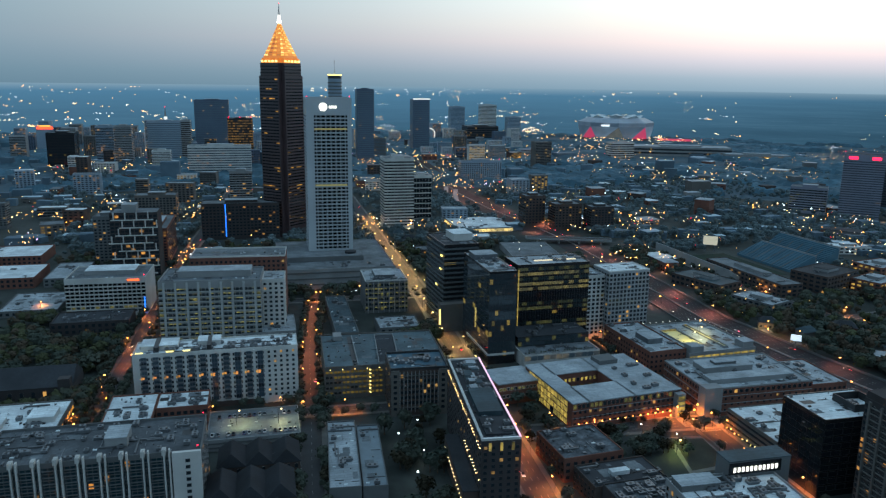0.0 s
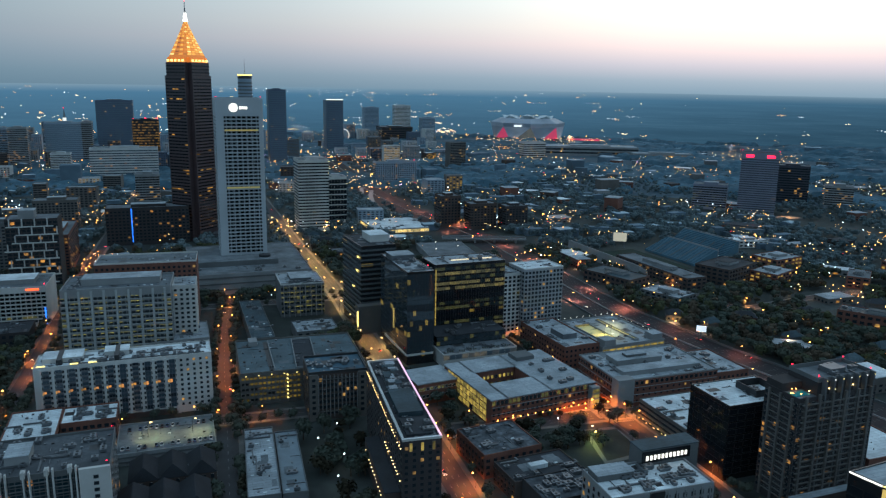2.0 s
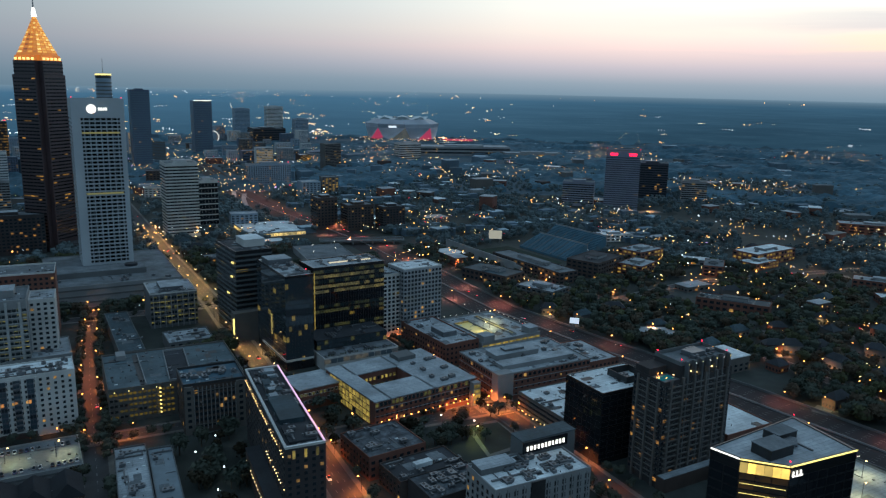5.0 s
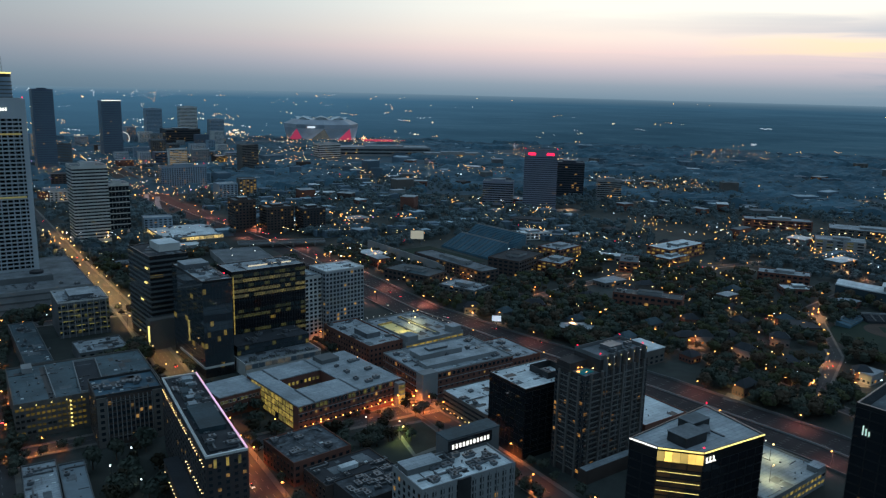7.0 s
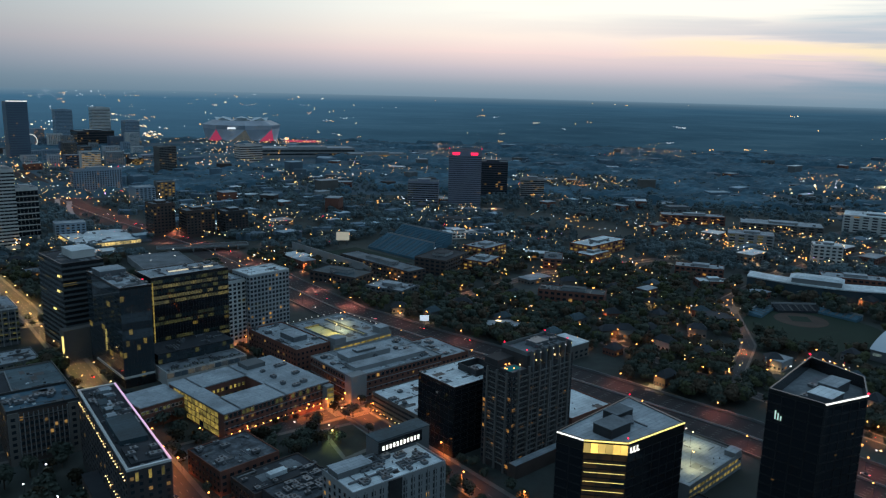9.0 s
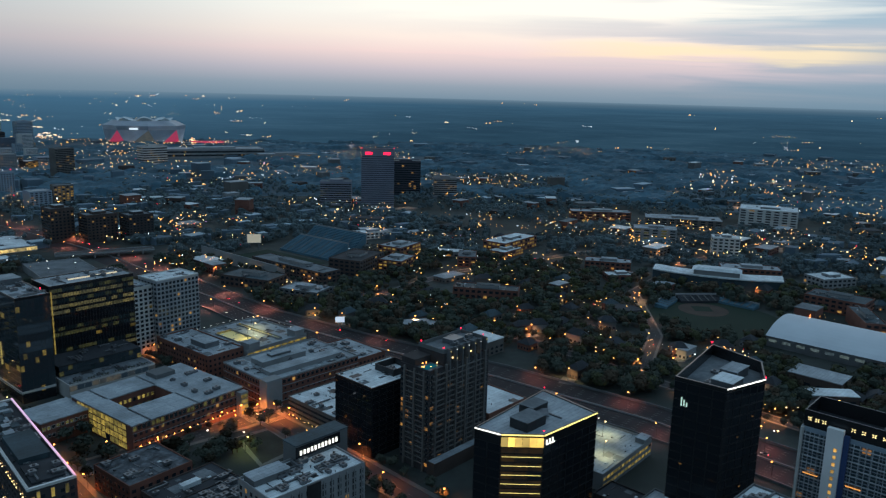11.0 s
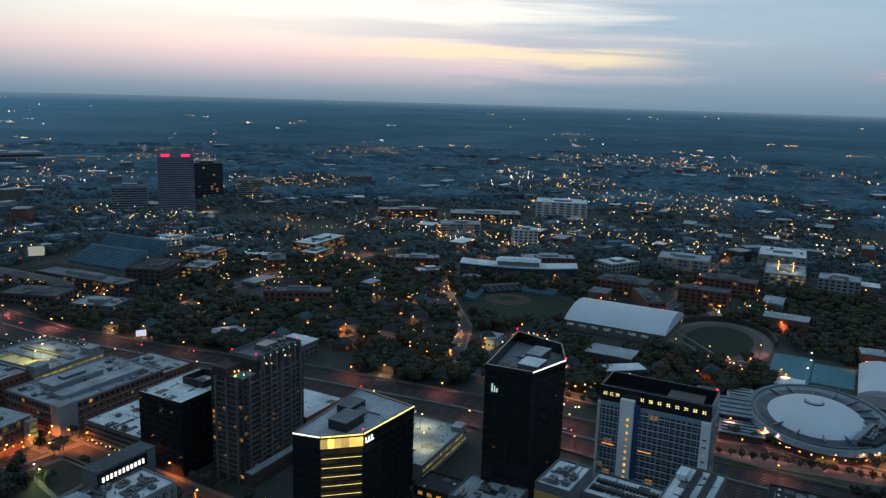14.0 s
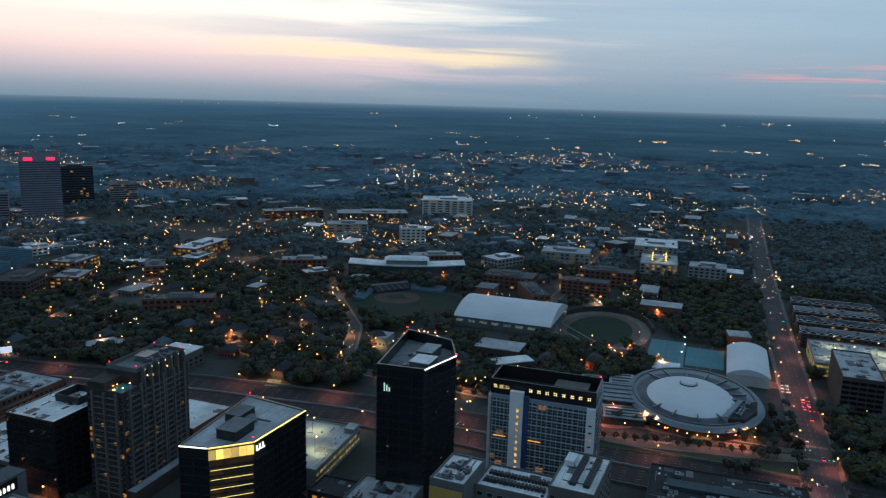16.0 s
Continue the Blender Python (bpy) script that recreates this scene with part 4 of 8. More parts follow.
def downtown():
    """Crowded middle-sized blocks at the foot of the far towers."""
    q = random.Random(91)
    taken = []
    for a0, a1, r0, r1, count, tall in ((7.5, 19, 1850, 2850, 26, (22, 30, 38, 50)), (-16, -7, 1950, 2750, 20, (28, 40, 55, 70)), (-5, 3, 1800, 2500, 10, (25, 35, 45))):
        n = 0
        while n < count:
            az, r = math.radians(q.uniform(a0, a1)), q.uniform(r0, r1)
            x, y = r * math.sin(az), r * math.cos(az)
            if any(math.hypot(x - a, y - c) < 48 for a, c in taken) or abs(x - 385) < 48 or any(math.hypot(x - bpy.data.objects[k].matrix_basis.translation.x, y - bpy.data.objects[k].matrix_basis.translation.y) < 0.6 * max(v[0], v[1]) + 26 for k, v in DIM.items()):
                if len(taken) < 400:
                    n += 0.05
                continue
            n += 1
            taken.append((x, y))
            w, d, h = q.uniform(20, 44), q.uniform(18, 30), q.choice(tall) * q.uniform(0.8, 1.15)
            wl = q.choice((PRECAST, WHITEWALL, HAZE, CONCRETE, NAVY, TAN))
            b = building("city_block", q.choice(("pale downtown block with a few lit windows", "grey downtown block with ribbon windows", "downtown apartment block with warm lit windows")), x - w / 2, x + w / 2, y - d / 2, y + d / 2, h, wl, q.choice((ROOF_PALE, ROOF_GREY)), q.choice((0, 0, -8, 12)))
            grid(b, "n", max(4, int(w / 4.5)), max(4, int(h / 3.8)), 1.5, h - 0.8, q.choice((0.55, 0.92)), 0.52, wl, q.choice((G_HOME, G_HAZE, G_DIM, G_BLUE)))


def along_xy(pts, y):
    """Where a street that runs south crosses a given y."""
    return [(x0 + (x1 - x0) * (y - y0) / (y1 - y0), y) for (x0, y0), (x1, y1) in zip(pts, pts[1:]) if y0 <= y < y1]


city_blocks()
downtown()
b = thing("monument_column", "slender white tower with floodlight put in as glow and a red lamp", "tower", -268, 2380)
# the shaft emits, in place of floodlight falling on it
part("shaft", Geo().tube(0, 0, 6, 4.5, 0, 92, 8), lamp_mat("glowing_stone", lin(235, 235, 225), 0.8), b)
part("cap", Geo().tube(0, 0, 3, 0.5, 92.004, 118, 8), METAL, b)
beacon(b, 0, 0, 119, 1.6)
b = thing("rooftop_sign", "glowing orange-red sign bars on a roof frame", "sign", -560, 2250)
part("frame", box(-22, 22, -0.6, 0.6, 0, 74), HAZE, b)
part("sign_bar", box(-20, 20, -1.4, -0.61, 64, 70), lamp_mat("red_neon", lin(255, 70, 40), 2.2), b), part("sign_bar", box(-14, 14, -1.4, -0.61, 71, 74), lamp_mat("orange_neon", lin(255, 150, 60), 2.0), b)

b = building("overpass", "concrete overpass crossing the freeway with a pale edge", 330, 440, 906, 922, 6.2, CONCRETE, ASPHALT, -18, 0.9, "bridge", floor=5.0)
for x in (-40, -12, 14, 42):
    part("bridge_pier", box(x - 1, x + 1, -5, 5, 0, 5), CONCRETE, b)
b = building("parking_deck", "broad concrete parking deck lit by white lamps", 282, 340, 815, 895, 7, CONCRETE, ROOF_GREY, -6, 0.9)
grid(b, "n", 10, 2, 0.6, 6.6, 0.86, 0.5, CONCRETE, G_DIM, name="opening")
for x, y in ((-18, -24), (12, -10), (-10, 14), (20, 26)):
    part("deck_lamp", Geo().tube(x, y, 0.12, 0.12, 7.1, 13, 6).blob(x, y, 13.4, 0.7, 1), (DARKMETAL, L_SIGN), b)
for x0, x1, y0, y1, h, wl, rf, lb in ((172, 206, 700, 726, 6, BRICK, ROOF_GREY, "low brick shop with a flat grey roof"), (212, 240, 712, 742, 8, GREYWALL, ROOF_PALE, "low grey hall with a pale roof"),
                                      (176, 200, 868, 894, 7, BROWN, ROOF_GREY, "low brown shop beside trees"), (222, 262, 640, 668, 9, GREYWALL, ROOF_DARK, "dark low hall behind the towers"),
                                      (286, 330, 600, 640, 9, BRICK, ROOF_PALE, "low brick hall with a pale roof"), (290, 336, 720, 770, 7, GREYWALL, ROOF_GREY, "low grey shed beside the freeway"),
                                      (205, 244, 900, 936, 10, CONCRETE, ROOF_PALE, "low pale hall with a flat roof")):
    b = building("low_building", lb, x0, x1, y0, y1, h, wl, rf)
    rooftop(b, 4, int(x0 + y0))
    grid(b, "n", max(3, int((x1 - x0) / 5)), 2, 0.8, h, 0.5, 0.55, wl, G_HOME)
# ---------------------------------------------------------------- blocks on the near side of the freeway
b = building("apartment_block", "long pale apartment block with regular windows and a white roof", -82, 18, 476, 500, 37, WHITEWALL, ROOF_WHITE)
grid(b, "n", 5, 10, 4, 36, 0.4, 0.5, CONCRETE, G_DIM, 80, 99)
slate = mat("slate_blue_panel", (0.060, 0.080, 0.105), 0.5, 0.25)
strips(b, "n", 11, 4.4, 35.6, 0.50, 0.12, slate, "recessed_bay", 3, 80, True), strips(b, "n", 12, 0, 36.6, 0.20, 0.7, WHITEWALL, "pier", 0, 83, True)
slabs = box(-1.7, 1.7, -0.75, 0, 0, 0.9).mesh("balcony", [METAL])
for u in range(11):
    at_u = 6.5 + u * 7
    join_panes(b, [(side_at(b, "n", at_u + o, 5.0 + r * 3.14, 0.13), 1.45, 2.2, G_BLUE if (u + r) % 4 else G_HOME) for o in (-0.85, 0.85) for r in range(10)], slate)
    join_panes(b, [(side_at(b, "n", at_u + o, 5.2 + r * 3.14), 1.0, 1.7, G_DIM) for o in (-2.4, 2.4) for r in range(10)], GREYWALL)
    for r in range(10):
        if u < 6 or u % 2:
            part("balcony", slabs, None, b, at=side_at(b, "n", at_u, 4.9 + r * 3.14, 0.13))
part("arcade", box(-39, 39, -0.9, 0, 0, 3.4), BROWN, b, at=side_at(b, "n", 39, 0))
rooftop(b, 12, 11, ducts=6)
penthouse(b, -46, -24, -4, 10, 3.0, WHITEWALL, ROOF_WHITE), penthouse(b, -12, 2, 0, 11, 3.0, WHITEWALL, ROOF_WHITE)
for x0, x1, y0, y1 in ((-38, -35, -8, 11.2), (-6, -3.4, -9, 11.2), (-30, 46, -9.4, -7.2), (8, 44, -1, 0.8)):
    part("equipment_trough", box(x0, x1, y0, y1, 37.13, 37.4 if x1 > x0 + 9 else 40.4), DARKMETAL, b)
rooftop(b, 16, 111, -28, 46, -9, -7.4, 37.4, 0), rooftop(b, 10, 112, 8, 44, -0.6, 0.6, 37.4, 0)
for x in (-46, -28, -18):
    part("roof_lamp", box(x - 2.2, x + 2.2, -11.4, -10.6, 38.1, 38.6), L_GOLD, b)

b = building("apartment_block", "glass apartment block with tall white fins and a grey roof", -130, -33, 350, 390, 32, GREYWALL, mat("dark_gravel_roof", (0.090, 0.102, 0.114), 0.95, 0.5, 0.08, 0.6, 0.2), 0, 1.4)
grid(b, "n", 36, 9, 2, 31, 0.88, 0.84, DARKMETAL, G_FIN, 0, 84)
strips(b, "n", 9, 0, 35.4, 0.07, 2.2, WHITEWALL, "fin", 1.2, 85.2, True), strips(b, "n", 9, 0, 35.4, 0.07, 2.2, WHITEWALL, "fin", 3.6, 87.6, True)
strips(b, "n", 9, 2, 31, 0.09, 1.0, GREYWALL, "balcony_slab", 0, 84)
part("end_bay", box(-6.5, 6.5, -1.8, 0, 0, 33.4), WHITEWALL, b, at=side_at(b, "n", 90.5, 0))
for r in range(9):
    part("window", pane_mesh(2.2, 1.8, GREYWALL, G_DIM), None, b, at=side_at(b, "n", 91, 2.6 + r * 3.2, 1.8))
grid(b, "w", 6, 9, 2, 31, 0.5, 0.6, CONCRETE, G_HOME, joined=True)
penthouse(b, 4, 14, -8, 6, 5.0, CONCRETE), rooftop(b, 34, 12, ducts=12)
for k in range(9):
    part("fin_head", box(-0.9, 0.9, -2.0, 1.4, 32.6, 35.4), WHITEWALL, b, at=side_at(b, "n", 5.8 + k * 9.33, 0))
beacon(b, 47, -19, 35, 0.4), beacon(b, 47, 18, 35, 0.4)

b = building("brick_building", "low brick wing with a white roof and dark windows", -65, -36, 438, 461, 17, BRICK, ROOF_WHITE)
grid(b, "n", 8, 4, 1, 16, 0.62, 0.55, DARKBRICK, G_DIM), grid(b, "w", 5, 4, 1, 16, 0.55, 0.55, BRICK, G_DIM), rooftop(b, 7, 13, ducts=2)
b = building("brick_building", "low brick building with a broad white roof", -92, -65.5, 416, 462, 17, BRICK, ROOF_WHITE)
grid(b, "n", 7, 4, 1, 16, 0.55, 0.55, BRICK, G_HOME), grid(b, "w", 4, 4, 1, 16, 0.55, 0.55, BRICK, G_DIM, 0, 22), rooftop(b, 8, 113, ducts=3)
b = building("shop_building", "white roofed low shops along the street", -160, -117, 430, 474, 12, TAN, ROOF_WHITE)
penthouse(b, 4, 18, -8, 6, 3.4, WHITEWALL, ROOF_WHITE), penthouse(b, -18, -8, -14, -2, 3, WHITEWALL, ROOF_WHITE), rooftop(b, 9, 14)
grid(b, "w", 10, 2, 1, 11, 0.6, 0.5, BRICK, G_SHOP)
b = building("parking_deck", "open parking deck with cars on its top level", -36, 16, 413, 452, 6, CONCRETE, ROOF_GREY, 0, 1.1)
strips(b, "n", 2, 1, 6, 0.4, 0.3, GREYWALL)
b = building("church", "dark stone church with a steep slate roof", -178, -124, 505, 535, 9, DARKBRICK, ROOF_DARK, 0, 0.5)
part("gable_roof", Geo().prism([(-27, -15.5), (27, -15.5), (27, 15.5), (-27, 15.5)], 9.6, 19, 0, [(-27, -0.2), (27, -0.2), (27, 0.2), (-27, 0.2)]), ROOF_DARK, b)
part("tower", box(20, 27, -22, -15.6, 0, 17), DARKBRICK, b), grid(b, "n", 8, 1, 1, 8, 0.3, 0.7, GREYWALL, G_DIM)
SLATE = mat("black_slate_shingles", (0.017, 0.020, 0.025), 0.85, 0.4, 0.1, 0.8, 0.2)
for x0, x1, y0, y1, h in ((-28, 14, 375, 398, 9), (-32, 10, 340, 368, 9), (-24, 6, 318, 336, 8)):
    b = building("house_row", "brick row houses with dark pitched roofs", x0, x1, y0, y1, h, BROWN, SLATE, 0, 0.2)
    w, d = x1 - x0, y1 - y0
    for k in range(3):
        q = w / 3
        part("pitched_roof", Geo().prism([(-w / 2 + k * q - 0.4, -d / 2 - 0.5), (-w / 2 + (k + 1) * q + 0.4, -d / 2 - 0.5), (-w / 2 + (k + 1) * q + 0.4, d / 2 + 0.5), (-w / 2 + k * q - 0.4, d / 2 + 0.5)],
                                         h + 0.21 + 0.02 * k, h + 6, 0, [(-w / 2 + (k + 0.48) * q, -d / 2 + 3), (-w / 2 + (k + 0.52) * q, -d / 2 + 3), (-w / 2 + (k + 0.52) * q, d / 2 - 3), (-w / 2 + (k + 0.48) * q, d / 2 - 3)]), SLATE, b)
    grid(b, "n", 10, 2, 1, h, 0.4, 0.55, WHITEWALL, G_HOME), grid(b, "w", 6, 2, 1, h, 0.4, 0.55, WHITEWALL, G_HOME, joined=True)
b = building("warehouse", "long low building with a stained grey roof", 29, 45, 344, 420, 8, GREYWALL, ROOF_PALE, -4)
rooftop(b, 6, 15, ducts=4)
b = building("warehouse", "long low building with a blue-grey metal roof", 45.5, 58, 344, 414, 7, GREYWALL, ROOF_ARENA, -4)
rooftop(b, 3, 16, ducts=1)
b = building("parking_deck", "large parking deck with a blue-grey top level and lit floors", 36, 117, 472, 538, 21, TAN, mat("blue_grey_deck", (0.088, 0.130, 0.150), 0.75, 0.45, 0.06, 0.5, 0.05, sheets=(18.0, 5.0)), -2, 1.2)
grid(b, "n", 7, 5, 2, 20, 0.8, 0.42, TAN, glass("deck_opening", 0.75, lin(215, 190, 90), 0.22, (0.01, 0.01, 0.01), 0.6), 0, 38, "opening")
strips(b, "n", 7, 0, 22, 0.12, 0.9, TAN, "pier", 0, 38, True)
# well and slot are flat plates, the shade of their depth put into the colour
o = [(-5, -30), (9, -30), (12, 28), (-2, 28)]
part("well_floor", Geo().prism(o, 21.13, 21.2), ROOF_DARK, b), part("well_wall", Geo().ring(o, [(x + (0.5 if i in (0, 3) else -0.5), y + (0.5 if i < 2 else -0.5)) for i, (x, y) in enumerate(o)], 21.21, 22.4), CONCRETE, b)
part("slot", box(-22, -19, -30, 28, 21.13, 21.2), DARKMETAL, b), part("slot_wall", box(-18.9, -18.3, -30, 28, 21.13, 22.4), CONCRETE, b), part("stair_head", box(-32, -26, 20, 30, 21.13, 24.5), CONCRETE, b)
for k in range(5):
    part("pier_lamp", Geo().blob(0, -1.3, 0, 0.45), L_GOLD, b, at=side_at(b, "n", 3.4 + k * 8, 20.4))
for k in range(7):
    part("stair_lamp", Geo().box(-0.5, 0.5, -1.0, 0, 0, 0.8), L_GOLD, b, at=side_at(b, "n", 29.5, 3 + k * 2.6))
b = building("brick_office", "brown brick block with stone corner bays and a dark roof", 73, 109, 438, 468, 30, BROWN, mat("blue_coated_roof", (0.045, 0.100, 0.140), 0.7, 0.4, 0.08, 0.6), -3, 1.6, cap=DARKMETAL)
rooftop(b, 12, 131, -15, 15, -9, 4, ducts=1)
grid(b, "n", 10, 7, 3, 28, 0.66, 0.58, CONCRETE, G_DIM, 6, 30), grid(b, "e", 7, 7, 3, 28, 0.5, 0.5, BROWN, G_DIM, joined=True)
strips(b, "n", 11, 2, 29, 0.16, 0.4, CONCRETE, "pier", 4.8, 31.2, True)
for u in (3, 33):
    part("corner_bay", box(-2.6, 2.6, -1.0, 0, 0, 30), TAN, b, at=side_at(b, "n", u, 0))
    for r in range(7):
        part("window", pane_mesh(2.4, 2.2, TAN, G_HOME), None, b, at=side_at(b, "n", u, 4 + r * 3.57, 1.0))
for f in range(2):
    part("cornice", box(-18.4, 18.4, -15.5, -15.0, 26 - f * 21, 26.6 - f * 21), TAN, b)


def strip_block():
    b = building("residential_slab", "long narrow brick slab with a white roof edge lit pink", 99, 118, 313, 418, 42, DARKBRICK, ROOF_DARK, -5, 1.2, cap=WHITEWALL)
    grid(b, "n", 5, 12, 2, 40, 0.42, 0.5, DARKBRICK, G_DIM), grid(b, "e", 22, 11, 4, 40, 0.4, 0.5, DARKBRICK, G_DIM, joined=True)
    for u in (4.0, 9.5, 15.0):
        part("lit_bay", pane_mesh(1.6, 4.4, TAN, G_ATRIUM), None, b, at=side_at(b, "n", u, 36.8, 0.3))
    for k in range(30):
        for z in (37.5, 21.0):
            if (k + int(z)) % 7 and (z > 30 or k >= 17):
                part("wall_lamp", Geo().blob(0, -0.5, 0, 0.3), L_WARM, b, at=side_at(b, "e", 4 + k * 3.4, z))
    part("pink_edge", box(-0.5, 0.1, -52, 52, 43.25, 43.6), L_PINK, b, "pink lit roof edge", at=pose(9.3, 0, 0))
    part("white_edge", box(-9.4, -8.6, -52, 52, 43.25, 43.5), WHITEWALL, b)
    bright = mat("white_coping", (0.68, 0.69, 0.70), 0.7, 0.12, 0.1, 1.0)
    o, i = rim(19.3, 105.3, 1.15)
    part("coping", Geo().ring(o, i, 43.205, 43.24), bright, b, "broad white roof coping")
    rq = random.Random(44)
    for k in range(13):
        w, d, h = rq.uniform(1.4, 3.0), rq.uniform(1.2, 3.4), rq.uniform(1.2, 2.8)
        part("plant_block", Geo().box(-w, w, -d, d, 0, h).box(-w - 0.1, w + 0.1, -d - 0.1, d + 0.1, h + 0.004, h + 0.2, 1), (GREYWALL, ROOF_BLUE if k % 3 else ROOF_PALE), b, at=pose(rq.uniform(-4, 4), 6 + k * 3.2, 42.13))
    part("inner_deck", box(-6.5, 6.5, -48, -30, 42.13, 43.2), ROOF_DARK, b), part("inner_deck", box(-6.0, 6.5, -26, 4, 42.13, 44.6), ROOF_BLUE, b)
    rooftop(b, 22, 17, -6, 6, -10, 48, ducts=3), rooftop(b, 4, 18, -6, 6, -46, -34, 43.2, 1)
    part("low_wing", box(-17, -9.6, -48, 12, 0, 14), BROWN, b), part("low_wing_roof", box(-17.2, -9.6, -48.2, 12.2, 14.004, 14.5), ROOF_DARK, b)
    for k in range(14):
        part("wall_lamp", Geo().blob(0, 0, 0, 0.28), L_WARM, b, at=pose(-17.4, -44 + k * 4, 9))


strip_block()


def court_block():
    b = thing("college_building", "brick college block round a courtyard with a pale roof", "building", 210, 434, 0, 6)
    DIM[b.name] = (76, 66, 17)
    for x0, x1, y0, y1, h in ((-38, -27, -33, 33, 17), (5, 38, -33, 33, 17), (-27, 5, -33, -10, 17), (-27, 5, 12, 33, 17), (-66, -38, 14, 40, 14)):
        part("wing", box(x0, x1, y0, y1, 0, h), BRICK, b)
        part("wing_roof", box(x0 - 0.5, x1 + 0.5, y0 - 0.5, y1 + 0.5, h + 0.004 + 0.01 * (x0 > 0), h + 0.7), ROOF_PALE, b)
    grid(b, "n", 22, 3, 2, 13, 0.5, 0.5, BRICK, G_DIM), grid(b, "n", 26, 1, 13, 17, 0.72, 0.66, WHITEWALL, G_OFFICE)
    grid(b, "e", 12, 4, 1, 16.5, 0.9, 0.86, DARKMETAL, G_ATRIUM, 6, 60), grid(b, "w", 14, 3, 2, 14, 0.5, 0.5, BRICK, G_DIM, joined=True)
    for k in range(10):
        part("window", pane_mesh(2.0, 2.2, WHITEWALL, G_OFFICE), None, b, at=pose(-64.5 + k * 2.7, 13.9, 9.5))
        part("window", pane_mesh(2.0, 2.2, WHITEWALL, G_DIM), None, b, at=pose(-64.5 + k * 2.7, 13.9, 4.5))
        part("window", pane_mesh(2.0, 2.6, TAN, G_ATRIUM), None, b, at=pose(-25 + k * 3.1, 11.9, 11.0))
        part("window", pane_mesh(2.0, 2.6, TAN, G_OFFICE), None, b, at=pose(-25 + k * 3.1, 11.9, 6.0))
    strips(b, "n", 3, 0.8, 14.6, 0.08, 0.18, CONCRETE, "stone_band")
    part("glass_corner", box(33, 38.8, -38, -33.6, 0, 16), CONCRETE, b)
    for r in range(4):
        part("window", pane_mesh(5.2, 2.8, METAL, G_ATRIUM), None, b, at=pose(35.9, -38.1, 1.5 + r * 3.5))
    part("plant_room", box(10, 24, 18, 30, 17.72, 20.5), GREYWALL, b)
    for k in range(9):
        part("hvac_unit", hvac_mesh(k % 7), None, b, at=pose(random.Random(k).uniform(10, 34), random.Random(k + 50).uniform(-28, 12), 17.72))
    for k in range(13):
        part("awning_lamp", Geo().blob(0, 0, 0, 0.5), L_AMBER, b, at=pose(-34 + k * 5.4, -34.2, 4.2))


court_block()
b = building("brick_college", "red brick college block with pale stepped roofs", 265, 342, 398, 450, 18, BRICK, ROOF_PALE, 0, 1.0, cap=CONCRETE)
grid(b, "n", 20, 1, 14, 18, 0.6, 0.55, CONCRETE, G_DIM), grid(b, "n", 14, 3, 2, 13, 0.3, 0.4, BRICK, G_DIM, 12, 77), grid(b, "e", 14, 3, 2, 13, 0.35, 0.4, BRICK, G_DIM, joined=True)
grid(b, "e", 16, 1, 14, 18, 0.6, 0.55, CONCRETE, G_DIM)
strips(b, "n", 3, 0.6, 15.6, 0.09, 0.18, CONCRETE, "stone_band"), strips(b, "e", 3, 0.6, 15.6, 0.09, 0.18, CONCRETE, "stone_band")
part("stair_tower", box(-40, -28, -28, -20, 0, 20), CONCRETE, b), penthouse(b, -30, 30, -18, -8, 3.0, CONCRETE), penthouse(b, -24, 12, 0, 14, 3.6, CONCRETE), penthouse(b, -14, 2, 4, 10, 5.4, GREYWALL)
rooftop(b, 16, 19, ducts=8)
b = building("brick_college", "low red brick wing with pale roof", 342.5, 372, 402, 446, 13, BRICK, ROOF_PALE)
grid(b, "n", 8, 3, 1, 12, 0.5, 0.5, BRICK, G_DIM), rooftop(b, 5, 20)
b = building("brick_college", "red brick office wing in front of a parking garage", 262, 292, 470, 536, 17, BRICK, ROOF_PALE, 4)
grid(b, "e", 18, 4, 1, 16, 0.45, 0.45, BRICK, G_DIM, joined=True), grid(b, "n", 8, 4, 1, 16, 0.45, 0.45, BRICK, G_DIM)
penthouse(b, -6, 6, -16, 2, 4, METAL), rooftop(b, 6, 21)
b = building("parking_garage", "pale parking garage with floors lit yellow", 293, 350, 470, 536, 14, CONCRETE, ROOF_PALE, 4, 1.3)
grid(b, "n", 9, 4, 0.5, 13.5, 0.86, 0.5, CONCRETE, G_ATRIUM, name="opening")
# wells are not sunk: lamp light from below is put in as glowing plates
glow_floor = lamp_mat("glowing_well_plate", lin(205, 190, 120), 0.12)
for x0, x1, y0, y1 in ((-20, -6, -18, 18), (6, 9, -26, 26)):
    part("well_light", box(x0 + 0.3, x1 - 0.3, y1 - 0.7, y1 - 0.3, 14.21, 15.6), G_ATRIUM, b, "glowing strip in place of lamp light on the well wall"), part("open_well", box(x0, x1, y0, y1, 14.13, 14.2), glow_floor, b, "glowing plate on the roof in place of a lit well")
    o = [(x0, y0), (x1, y0), (x1, y1), (x0, y1)]
    part("well_parapet", Geo().ring([(x - 0.4 if x == x0 else x + 0.4, y - 0.4 if y == y0 else y + 0.4) for x, y in o], o, 14.13, 15.4), CONCRETE, b)
for k in range(18):
    part("deck_lamp", Geo().tube(0, 0, 0.1, 0.1, 14.13, 17, 6).blob(0, 0, 17.3, 0.36, 1), (DARKMETAL, L_SIGN), b, at=pose(27, -30 + k * 7.2, 0) if k < 9 else pose(-27 + (k - 9) * 6, 31.5, 0))
penthouse(b, -26, -16, -32, -22, 5, CONCRETE), penthouse(b, 18, 27, -32, -22, 5, CONCRETE)

